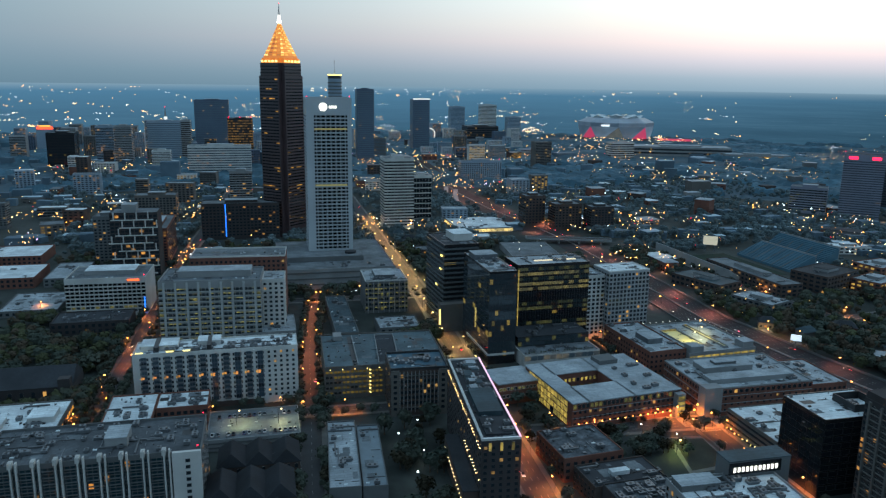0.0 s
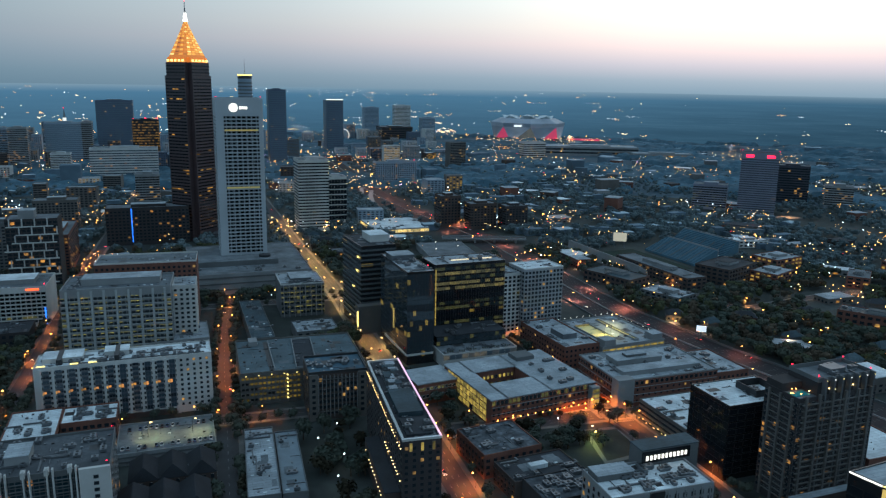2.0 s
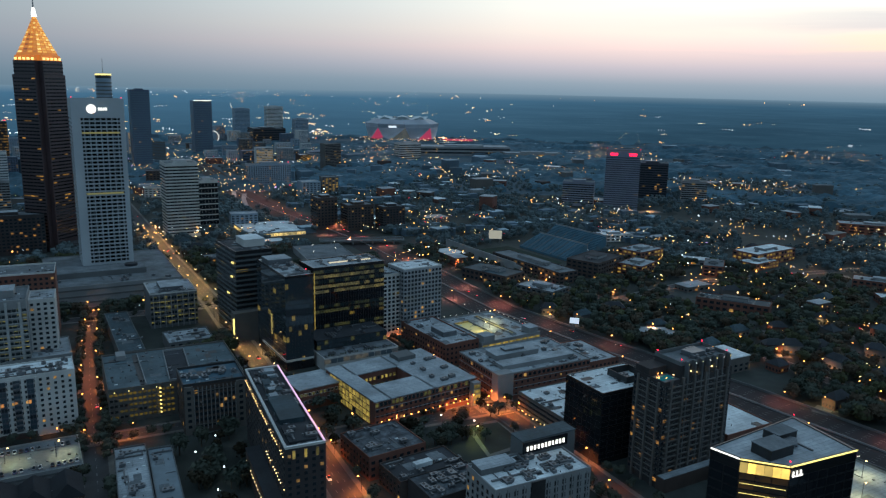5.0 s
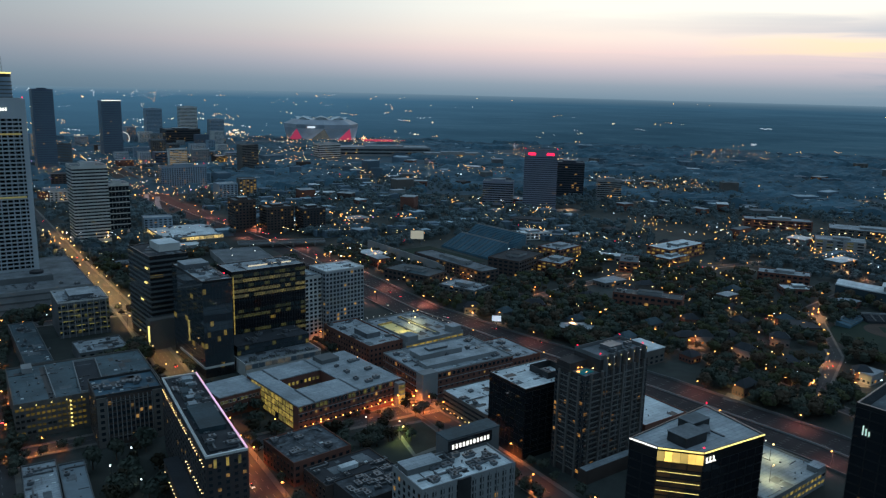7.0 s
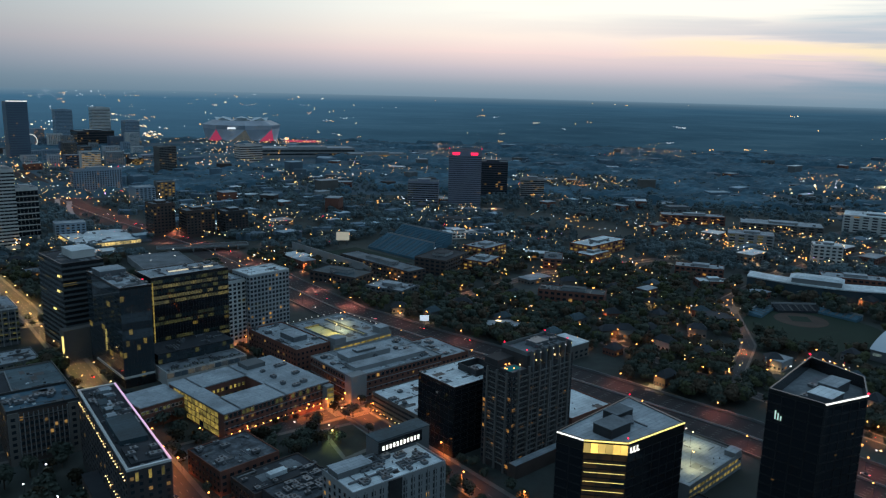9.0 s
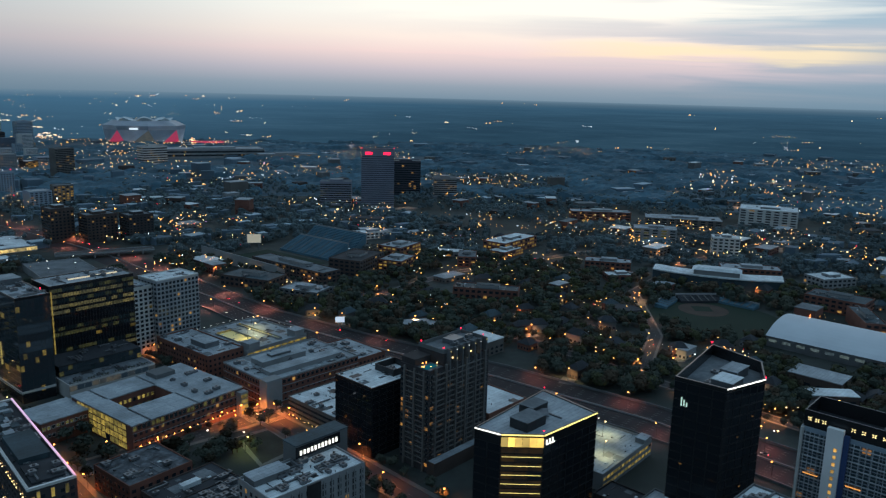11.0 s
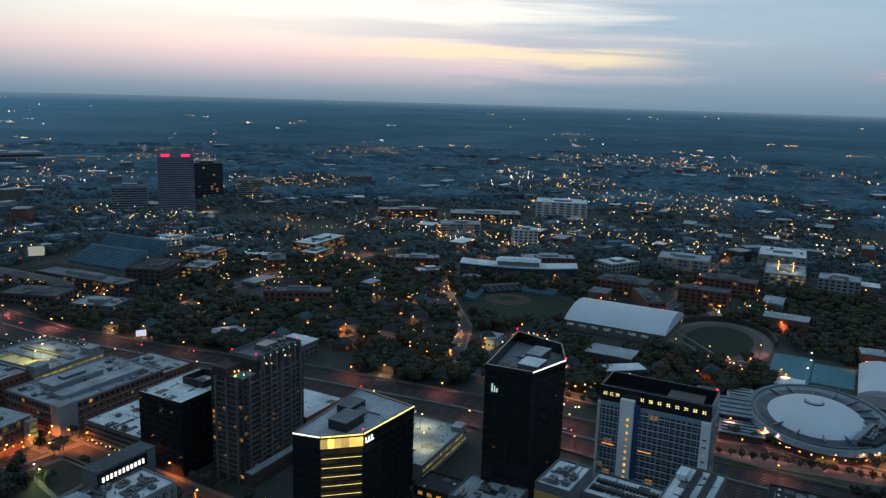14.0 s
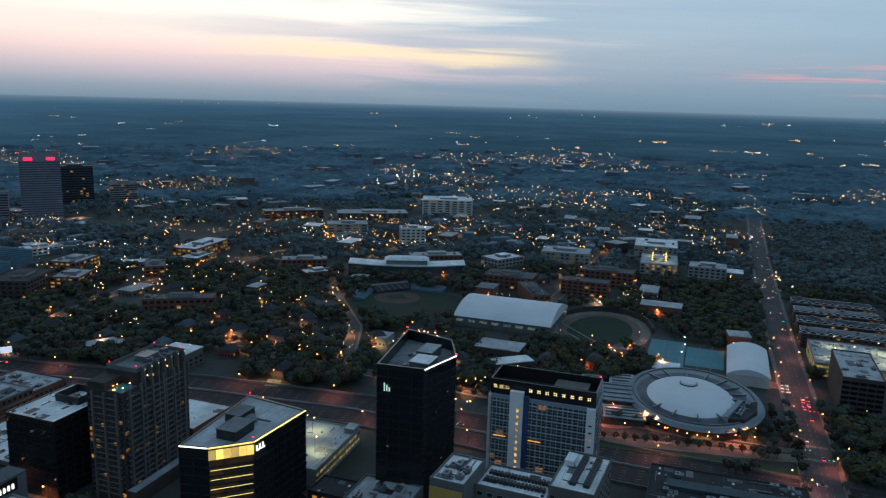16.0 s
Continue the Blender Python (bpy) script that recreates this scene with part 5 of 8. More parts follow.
# dark glass research towers
G_MIX = glass("half_lit_lab_glass", 0.55, lin(180, 190, 125), 0.12, (0.02, 0.032, 0.034), 0.1, 0.9, spec=0.6)
b = building("glass_tower", "tall black glass tower with a pale flat roof", 156, 177, 513, 578, 70, BLACKWALL, ROOF_PALE, 2, 0.8)
G_MIRROR = glass("mirror_glass", 0.04, lin(225, 205, 110), 0.3, (0.028, 0.040, 0.048), 0.05, 0.6, spec=0.9)
grid(b, "e", 10, 16, 6, 69, 0.97, 0.95, DARKMETAL, G_MIRROR, joined=True), grid(b, "n", 9, 16, 6, 69, 0.97, 0.95, DARKMETAL, G_MIRROR)
rooftop(b, 12, 22, ducts=5), penthouse(b, -9, 9, 8, 24, 4, METAL)
part("white_base", Geo().box(-11.2, -10.52, -32.5, 20, 7, 8.4).box(-10.5, 10.5, -33.2, -32.52, 7, 8.4), WHITEWALL, b), beacon(b, 8, -25, 73)
b = building("glass_tower", "black glass laboratory block with yellow-lit floors and a lit roof terrace", 190, 251, 550, 580, 65, BLACKWALL, ROOF_PALE, 2, 0.8)
grid(b, "n", 14, 13, 12, 64, 0.97, 0.62, DARKMETAL, (G_GREEN, G_MIX, G_DARK, G_DARK, G_MIX, G_MIX, G_DARK, G_DARK, G_GREEN, G_GREEN, G_MIX, G_GREEN, G_MIX))
strips(b, "n", 28, 12, 64, 0.05, 0.45, DARKMETAL, "mullion", 0, 61, True)
part("lit_terrace_edge", box(-12, 24, -3, -2.4, 64.2, 66), lamp_mat("terrace_glow", lin(255, 225, 185), 0.6), b), rooftop(b, 8, 23, ducts=3)
part("bright_corner", box(-0.35, 0.35, -0.4, 0, 12, 62), G_ATRIUM, b, at=side_at(b, "n", 1, 0, 0.2))
b = building("glass_podium", "low glass podium with a pale stone base", 180, 240, 500, 546, 10, WHITEWALL, ROOF_GREY, 2, 0.6)
grid(b, "n", 12, 1, 5.5, 9.8, 0.94, 0.8, METAL, glass("podium_glass", 0.6, lin(225, 215, 180), 0.10, (0.10, 0.13, 0.15), 0.15))
part("glass_hall", box(-28, 29, -4, 21, 10.13, 17.5), BLACKWALL, b, "set-back hall of dark reflecting glass"), part("hall_roof", box(-28.4, 29.4, -4.4, 21.4, 17.504, 18.0), ROOF_DARK, b)
join_panes(b, [(pose(-26.6 + k * 3.05, -4.01, 10.6 + r * 3.4), 2.9, 3.1, G_MIRROR if (k * 3 + r) % 7 else G_MIX) for k in range(19) for r in range(2)], DARKMETAL)
rooftop(b, 7, 181, -26, 27, -2, 19, 18.0, 3), rooftop(b, 5, 182, -26, 27, -20, -7, None, 2)
for k in range(6):
    part("planter", Geo().box(-3.2, 3.2, -0.8, 0.8, 10.13, 11.0).blob(-1.6, 0, 11.5, 0.9, 1).blob(0.4, 0, 11.4, 0.8, 1).blob(2.1, 0, 11.5, 0.9, 1), (CONCRETE, LEAF), b, at=pose(-24 + k * 9.4, -21, 0))
b = building("glass_tower", "dark stepped office tower with lit floors", 142, 172, 600, 652, 72, BLACKWALL, ROOF_DARK, 4, 0.8)
grid(b, "e", 4, 16, 6, 71, 0.98, 0.52, GREYWALL, G_MIRROR, joined=True), grid(b, "n", 3, 16, 6, 71, 0.98, 0.52, GREYWALL, G_MIRROR)
strips(b, "n", 16, 6, 71, 0.3, 0.6, mat("dark_grey_band", (0.085, 0.095, 0.10), 0.7, 0.2), "floor_band"), strips(b, "e", 16, 6, 71, 0.3, 0.6, bpy.data.materials["dark_grey_band"], "floor_band")
for u, z in ((6, 62), (9, 50), (20, 34)):
    part("lit_bay", box(-2.5, 2.5, -0.9, -0.6, 0, 1.4), L_GOLD, b, at=side_at(b, "e", 52 - u, z))
penthouse(b, -2, 15, -10, 12, 6, WHITEWALL, ROOF_WHITE), part("garage_plinth", box(-20, 12, -34, -25.2, 0, 24), TAN, b)
part("light_fin", box(-0.5, 0.5, -0.5, 0.5, 3, 20), L_GOLD, b, "tall lit fin", at=pose(-20.6, -33.5, 0))
b = building("apartment_tower", "pale grey apartment tower with a flat white roof", 266, 303, 548, 574, 57, mat("pale_grey_render", (0.27, 0.285, 0.30), 0.85, 0.18, 0.06, 0.7), ROOF_WHITE, 5, 0.8, cap=WHITEWALL)
grid(b, "n", 11, 15, 4, 56, 0.64, 0.6, CONCRETE, G_DIM), grid(b, "e", 6, 15, 4, 56, 0.6, 0.55, GREYWALL, G_DIM, joined=True)
b = building("apartment_tower", "lower pale apartment wing with a dark glass corner", 246, 265.5, 552, 580, 53, WHITEWALL, ROOF_PALE, 5, 0.8)
grid(b, "n", 5, 14, 4, 52, 0.6, 0.6, GREYWALL, G_DARK, joined=True), grid(b, "e", 6, 14, 4, 52, 0.6, 0.5, CONCRETE, G_HOME, joined=True)
b = building("office_block", "square office block with pale piers and a white roof edge", 86, 124, 656, 698, 29, GREYWALL, ROOF_PALE, -1, 1.2, cap=WHITEWALL)
grid(b, "n", 14, 6, 1.6, 27.6, 0.86, 0.46, CONCRETE, G_GREYOFF), grid(b, "n", 14, 6, 2.9, 28.9, 0.8, 0.12, CONCRETE, G_CEIL), strips(b, "n", 8, 0, 29, 0.14, 0.7, CONCRETE, "pier", 0, 38, True)
penthouse(b, -9, 9, -12, 12, 3.4, METAL), rooftop(b, 8, 24, -16, 16, -18, -12)
PALEPIER = mat("pale_stone_pier", (0.33, 0.35, 0.35), 0.85, 0.15, 0.06, 0.7)
b = building("office_block", "wide office block with a grid of yellow-lit windows", -80, -3, 600, 642, 50, CONCRETE, ROOF_GREY, -4, 1.6, cap=CONCRETE)
grid(b, "n", 24, 11, 1.65, 45.65, 0.88, 0.46, CONCRETE, G_GREYOFF), grid(b, "n", 24, 11, 2.85, 46.85, 0.8, 0.12, CONCRETE, G_CEIL), strips(b, "n", 9, 0, 50, 0.2, 0.9, PALEPIER, "pier", 0, 77, True), strips(b, "n", 11, 0.6, 44.6, 0.16, 0.5, PALEPIER, "floor_band")
penthouse(b, -26, 30, -6, 12, 5, CONCRETE), rooftop(b, 6, 25, -36, -28)
b = building("office_wing", "pale office wing with small balconies", -2.5, 15, 612, 640, 46, WHITEWALL, ROOF_PALE, -4)
grid(b, "n", 4, 11, 4, 45, 0.5, 0.5, CONCRETE, G_DIM)
b = building("brick_block", "brown block behind the office block", -62, 18, 665, 700, 54, BRICK, ROOF_GREY, -4, 1.4, cap=WHITEWALL)
grid(b, "n", 20, 12, 4, 52, 0.5, 0.5, BRICK, G_DIM, joined=True)
b = building("office_block", "white office block with ribbon windows and a red rooftop sign", -168, -102, 690, 738, 33, WHITEWALL, ROOF_GREY, -2, 1.4)
grid(b, "n", 17, 8, 3, 30, 0.84, 0.62, WHITEWALL, (G_OFFICE, G_OFFICE, G_DISC, G_DISC, G_DISC, G_DISC, G_DISC, G_DISC))
penthouse(b, -20, 22, -8, 14, 4, CONCRETE, ROOF_WHITE)
part("red_sign", box(-5, 5, -0.4, 0, 0, 1.6), lamp_mat("orange_sign", lin(255, 95, 45), 1.6), b, "glowing red-orange sign bar", at=side_at(b, "n", 56, 31.2))
part("blue_light_line", box(-0.5, 0.5, -0.6, 0, 0, 14), L_BLUE, b, at=side_at(b, "n", 64.5, 2))
beacon(b, 32, -22, 36)


def stepped_flats():
    b = building("apartment_tower", "stepped apartment tower with staggered white frames", -152, -106, 817, 850, 69, DARKBRICK, ROOF_GREY, 0, 1.0)
    grid(b, "n", 10, 17, 3, 68, 0.8, 0.7, GREYWALL, G_HOME)
    for f in range(8):
        o = (0, 5, -3, 4, -5, 2, 6, -2)[f]
        part("white_frame", box(-20 + o, 20 + o * 0.5, -1.6, 0, 0, 1.0), WHITEWALL, b, at=side_at(b, "n", 23, 6 + f * 8))
        for k in range(4):
            part("frame_post", box(-0.5, 0.5, -1.6, 0, 0, 7.0), WHITEWALL, b, at=side_at(b, "n", 6 + k * 11 + o, 7 + f * 8))
    penthouse(b, -12, 2, -10, 6, 8, CONCRETE)


stepped_flats()
slab("grey apartment slab with small windows", -182, -160, 887, 915, 54, GREYWALL, 14, pane=G_DIM, cols=5, share=0.5, ww=0.6)
for x0, x1, y0, y1, h, wl, rf, lb in ((-226, -178, 700, 760, 5, GREYWALL, ROOF_PALE, "low parking roof"), (-300, -222, 800, 860, 10, BRICK, ROOF_WHITE, "low brick flats with white roofs"),
                                      (-330, -240, 900, 960, 10, BRICK, ROOF_WHITE, "low brick flats with white roofs"), (-214, -180, 800, 870, 8, GREYWALL, ROOF_PALE, "low grey hall"),
                                      (52, 70, 577, 685, 9, GREYWALL, ROOF_BLUE, "long low hall with a blue-grey roof"), (88, 122, 586, 616, 8, GREYWALL, ROOF_PALE, "low hall with a pale roof"),
                                      (-20, 22, 596, 640, 7, CONCRETE, ROOF_PALE, "low pale annexe"), (-170, -110, 640, 672, 10, DARKBRICK, ROOF_DARK, "dark low hall")):
    b = building("low_building", lb if len(lb.split()) > 3 else lb + " beside the street", x0, x1, y0, y1, h, wl, rf)
    rooftop(b, 4, int(x0 + y0))
    grid(b, "n", max(3, int((x1 - x0) / 5)), max(1, int(h / 3.5)), 0.8, h, 0.5, 0.55, wl, G_DIM)

G_HALL = glass("lit_room_glass", 1.0, lin(235, 175, 90), 0.5)
G_STRIP = glass("dim_lit_floor_glass", 0.9, lin(190, 150, 70), 0.06)
G_NONE = glass("unlit_black_glass", 0.0, (1.0, 0.8, 0.4), 0.1, (0.011, 0.014, 0.018), 0.06)
# beside the park: dark flat roofs, hotel, black blocks, brown flats
b = building("brick_building", "low brick building with a mottled flat roof", 146, 181, 342, 376, 13, BRICK, MOTTLED, 5, 0.8)
grid(b, "e", 9, 3, 1, 12, 0.5, 0.5, BRICK, G_DIM), grid(b, "n", 8, 3, 1, 12, 0.5, 0.5, BRICK, G_DIM), rooftop(b, 7, 31)
b = building("brick_building", "low brick building with a worn dark roof and white tank", 152, 192, 315, 338, 11, BROWN, ROOF_DARK, 4, 0.8)
grid(b, "e", 6, 3, 1, 10, 0.5, 0.5, BRICK, G_DIM), rooftop(b, 5, 32), part("tank", box(-6, 4, -3, 1, 11.12, 13.4), ROOF_WHITE, b)
b = building("low_building", "low dark building with small bright vents", 157, 192, 290, 314, 13, DARKBRICK, MOTTLED, 3, 0.8)
rooftop(b, 26, 33, ducts=3)


def hotel():
    b = building("hotel", "pale stone hotel wing with a white flat roof", 168, 219, 250, 276, 34, CONCRETE, ROOF_WHITE, -2, 1.2)
    strips(b, "n", 12, 1, 34, 0.14, 0.5, CONCRETE, "pier", 0, 51, True)
    grid(b, "n", 12, 9, 3, 33, 0.5, 0.72, GREYWALL, G_DIM), grid(b, "e", 6, 9, 3, 33, 0.4, 0.6, GREYWALL, G_DIM, joined=True)
    part("dark_bay", box(-3.5, 3.5, -0.8, 0, 0, 35), DARKMETAL, b, at=side_at(b, "n", 22, 0))
    rooftop(b, 22, 34, ducts=8), penthouse(b, -24, -6, 2, 11, 3, GREYWALL, ROOF_PALE)
    s = thing("rooftop_sign", "dark roof screen with glowing white sign bars", "sign", 209, 272, 0, 0)
    part("screen_block", box(-13, 18, 0, 10, 0, 42), GREYWALL, s)
    part("screen_roof", box(-13.2, 18.2, -0.2, 10.2, 42.004, 42.4), ROOF_BLUE, s)
    part("sign_board", box(-13, 13, -0.6, -0.02, 36, 41.4), BLACKWALL, s)
    for k in range(11):
        part("sign_bar", box(-0.5, 0.5, -0.3, 0, 0, 2.1), L_SIGN, s, "glowing white bar", at=pose(-10.5 + k * 2.1, -0.62, 37.4))


hotel()
b = building("office_block", "black glass office block with a white roof and lit floors", 268, 312, 300, 332, 42, BLACKWALL, ROOF_WHITE, 0, 0.7)
grid(b, "e", 8, 10, 3, 41, 0.95, 0.8, DARKMETAL, G_NONE, joined=True), grid(b, "n", 8, 10, 3, 41, 0.95, 0.8, DARKMETAL, G_NONE)
for k, (u, z) in enumerate(((24, 34), (30, 34), (36, 34), (38, 38), (32, 22), (38, 22), (38, 12))):
    part("lit_window", pane_mesh(4.6, 1.0, DARKMETAL, G_ATRIUM), None, b, at=side_at(b, "n", u, z, 0.18))
o, i = rim(16, 16, 0.4)
part("plant_screen", Geo().ring(o, i, 0, 4), DARKMETAL, b, at=pose(8, -2, 42.12)), rooftop(b, 4, 35, 4, 12, -6, 2)
b = building("office_wing", "low grey office wing with ribbon windows and a white roof", 268, 306, 333, 379, 14, TAN, ROOF_WHITE, 0, 0.7)
grid(b, "e", 6, 4, 1, 13.5, 0.98, 0.45, TAN, G_DIM), rooftop(b, 5, 36)
for k in range(11):
    part("wall_lamp", Geo().blob(0, -1.4, 0, 0.42), L_WARM if k % 3 else L_GOLD, b, at=side_at(b, "e", 3 + k * 3.9, 3.2 + (k % 2)))


PIERTAN = mat("grey_brown_pier", (0.125, 0.118, 0.112), 0.9, 0.22, 0.06, 0.7)


def brown_flats():
    b = building("apartment_tower", "tall brown brick apartment tower with balconies and a rooftop pool", 279, 329, 267, 289, 58, DARKBRICK, ROOF_GREY, 1, 1.0)
    grid(b, "n", 14, 18, 3, 57, 0.66, 0.6, CONCRETE, G_HOME), grid(b, "e", 6, 18, 3, 57, 0.6, 0.6, CONCRETE, G_HOME, joined=True)
    strips(b, "n", 6, 0, 60, 0.14, 1.3, PIERTAN, "pier", 0, 50, True), strips(b, "e", 3, 0, 58, 0.16, 1.0, PIERTAN, "pier", 0, 22, True)
    strips(b, "n", 18, 3, 57, 0.2, 0.95, PIERTAN, "balcony_slab", 2, 48), strips(b, "e", 18, 3, 57, 0.18, 0.8, PIERTAN, "balcony_slab", 3, 20)
    part("upper_block", box(-12, 24, -9, 10, 58.13, 65), DARKBRICK, b)
    part("upper_roof", box(-11.5, 23.5, -8.5, 9.5, 65.004, 65.2), ROOF_GREY, b)
    for k in range(7):
        part("crown_pier", box(-0.45, 0.45, -2.6, 0, 3, 67.6), GREYWALL, b, at=pose(-9 + k * 5.2, -9.0, 0))
        part("crown_lamp", Geo().blob(0, -2.6, 66.4, 0.34), L_SIGN if k % 2 else L_GOLD, b, at=pose(-9 + k * 5.2, -9.0, 0))
    part("roof_bay", box(-24.6, -12.2, 0.5, 10.8, 58.13, 62.5), DARKBRICK, b), part("side_wing_roof", box(20, 24.8, -10.8, 10.8, 58.13, 60), BROWN, b)
    o, i = rim(36, 19, 0.4)
    part("upper_parapet", Geo().ring(o, i, 65, 67.2), GREYWALL, b, at=pose(6, 0.5, 0))
    part("plant_room", box(2, 12, -3, 4, 65.21, 68), METAL, b)
    part("pool", box(-23, -14, -7, -2, 58.13, 58.5), POOL, b, "turquoise rooftop pool")
    part("pergola", Geo().box(-24, -13, 3, 10, 62, 62.4).box(-24, -23.5, 3, 3.5, 58.2, 62).box(-13.5, -13, 3, 3.5, 58.2, 62).box(-24, -23.5, 9.5, 10, 58.2, 62), DARKMETAL, b)
    for x, y in ((-11, -8), (23, -8), (-11, 9), (23, 9)):
        beacon(b, x, y, 68.2, 0.5)
    for k in range(9):
        part("terrace_lamp", Geo().blob(0, 0, 0, 0.42), L_WARM, b, at=pose(-9 + k * 3.9, -9.6, 60.5 + (k % 2)))
    r = random.Random(8)
    for k in range(14):
        part("terrace_lamp", Geo().blob(0, 0, 0, 0.4), L_AMBER if k % 3 else L_WARM, b, at=pose(r.uniform(-24, -13), r.uniform(-9, 9), 59.4))
    rooftop(b, 8, 37, -8, 20, -5, 6, 65.21, 3)
    part("podium", box(-26, 26, -17, -11.2, 0, 8), BROWN, b), part("podium_roof", box(-26, 26, -17, -12.4, 8.004, 8.4), ROOF_PALE, b)


brown_flats()
b = building("brick_building", "brick building with a white roof beside the freeway", 335, 372, 270, 330, 16, BRICK, ROOF_WHITE, 0, 0.8)
grid(b, "n", 8, 4, 1, 15, 0.5, 0.4, BRICK, G_DIM)
b = building("parking_deck", "low parking deck with cars beside the freeway", 316, 372, 236, 258, 9, CONCRETE, ROOF_GREY, 0, 1.0)
grid(b, "n", 10, 2, 1, 8.5, 0.85, 0.5, CONCRETE, G_ATRIUM, name="opening")


def poly_tower(name, label, pts, h, wall, pane, roof, lit, bay=5.6, storey=4.2, sunk=0.0, crown=None):
    """A glass tower over any polygon, with panes floor by floor on the sides that face the lens's side of town."""
    cx, cy = sum(p[0] for p in pts) / len(pts), sum(p[1] for p in pts) / len(pts)
    b = thing(name, label, "building", cx, cy)
    q = [(x - cx, y - cy) for x, y in pts]
    inner = [(x * 0.96, y * 0.96) for x, y in q]
    part("body", Geo().prism(q, 0, h - sunk), wall, b)
    part("roof", Geo().prism(inner, h - sunk + 0.004, h - sunk + 0.3), roof, b)
    part("parapet", Geo().ring(q, inner, h - sunk, h + 0.8), wall, b)
    for k in range(len(q)):
        (ax, ay), (bx, by) = q[k], q[(k + 1) % len(q)]
        l, ang = math.hypot(bx - ax, by - ay), math.degrees(math.atan2(by - ay, bx - ax))
        mx, my = (ax + bx) / 2 + cx, (ay + by) / 2 + cy
        nx, ny = (by - ay) / l, -(bx - ax) / l
        if nx * mx + ny * my > -0.15 * math.hypot(mx, my):
            continue
        at = pose(ax, ay, 0, 0, 0, ang)
        n = max(2, round(l / bay))
        for f in range(int((h - 2) / storey)):
            for c in range(n):
                pn = pane
                if k in lit:
                    pn = G_STRIP
                part("window", pane_mesh(l / n * 0.96, storey * 0.9, DARKMETAL, pn, 0.1), None, b, at=at @ pose((c + 0.5) * l / n, 0, 1.5 + f * storey))
        if crown and k in crown:
            part("roof_light", box(0.2, l - 0.2, -0.35, -0.02, h + 0.2, h + 0.75), crown[k], b, "lit roof edge", at=at)
    return b


N1 = [(248, 208), (251, 195), (264, 181), (303, 178), (308, 213)]
b = poly_tower("office_tower", "black glass office tower with a gold-lit corner and lit roof edge", N1, 56, BLACKWALL, G_NONE, ROOF_PALE, (1,), crown={0: L_SIGN, 1: L_GOLD, 2: L_GOLD})
DIM[b.name] = (40, 26, 55.8)
cx, cy = sum(p[0] for p in N1) / 5, sum(p[1] for p in N1) / 5
ang, l = math.degrees(math.atan2(181 - 195, 264 - 251)), math.hypot(13, 14)
at = pose(251 - cx, 195 - cy, 0, 0, 0, ang)
gold = glass("gold_floor_glass", 1.0, lin(255, 222, 125), 2.4, grain=0.05)
for k in range(6):
    part("lit_pane", box(0.05, l / 6 - 0.05, -0.5, -0.3, 51, 55.4), gold, b, "gold lit top floor", at=at @ pose(k * l / 6, 0, 0))
for f in range(11):
    part("light_strip", box(0.6, l - 0.6, -0.45, -0.25, 2 + f * 4.4, 2.13 + f * 4.4), L_GOLD, b, "gold light strip", at=at)
ang2 = math.degrees(math.atan2(178 - 181, 303 - 264))
for k in range(3):
    part("sign_bar", Geo().box(-0.8, 0.8, -0.5, -0.2, 0, 0.6).box(-0.8, -0.2, -0.5, -0.2, 0.6, 2.6), L_SIGN, b, "glowing white bar", at=pose(264 - cx, 181 - cy, 0, 0, 0, ang2) @ pose(2.2 + k * 2.1, 0, 51.6))
penthouse(b, -14, 0, -7, 3, 5, DARKMETAL, ROOF_GREY), penthouse(b, 2, 14, 2, 10, 4.5, DARKMETAL, ROOF_GREY), rooftop(b, 5, 38, -12, 12, -6, 8)
for k in range(5):
    part("duct", Geo().tube(0, 0, 0.8, 0.8, -4, 4, 8), METAL, b, at=pose(4 + k * 1.2, -1 + k, 58, 90, 0, 30))
beacon(b, 264 - cx + 1, 181 - cy + 1, 58.2, 0.5), beacon(b, 308 - cx - 1, 213 - cy - 1, 58.2, 0.5)
b = building("parking_garage", "parking garage with yellow-lit floors and roof beside the tower", 330, 388, 190, 226, 9, CONCRETE, ROOF_PALE, 3, 1.1)
grid(b, "n", 14, 2, 1, 8.6, 0.86, 0.55, CONCRETE, G_ATRIUM, name="opening"), penthouse(b, 20, 28, -18, -12, 3, CONCRETE)
N2 = [(310, 144), (312, 121), (337, 114), (359, 124), (367, 152)]
b = poly_tower("office_tower", "tall black glass tower with a sunk roof and lit edge", N2, 82, BLACKWALL, G_NONE, ROOF_GREY, (), sunk=5.0, crown={1: L_SIGN})
DIM[b.name] = (40, 24, 77.2)
cx, cy = sum(p[0] for p in N2) / 5, sum(p[1] for p in N2) / 5
penthouse(b, -14, -2, -8, 2, 4, METAL, ROOF_WHITE), penthouse(b, 0, 14, -4, 4, 4.5, METAL, ROOF_PALE), rooftop(b, 5, 39, -14, 14, 2, 8)
for u, z, e in ((6, 42, 0), (14, 24, 0), (10, 58, 1), (19, 66, 1), (15, 33, 1), (8, 14, 0)):
    (ax, ay), (bx, by) = N2[e], N2[e + 1]
    part("lit_window", pane_mesh(1.5, 0.9, DARKMETAL, G_HALL), None, b, at=pose(ax - cx, ay - cy, 0, 0, 0, math.degrees(math.atan2(by - ay, bx - ax))) @ pose(u, -0.2, z))
beacon(b, 366 - cx, 152 - cy, 84, 0.6), beacon(b, 337 - cx, 114 - cy, 83.4, 0.5)
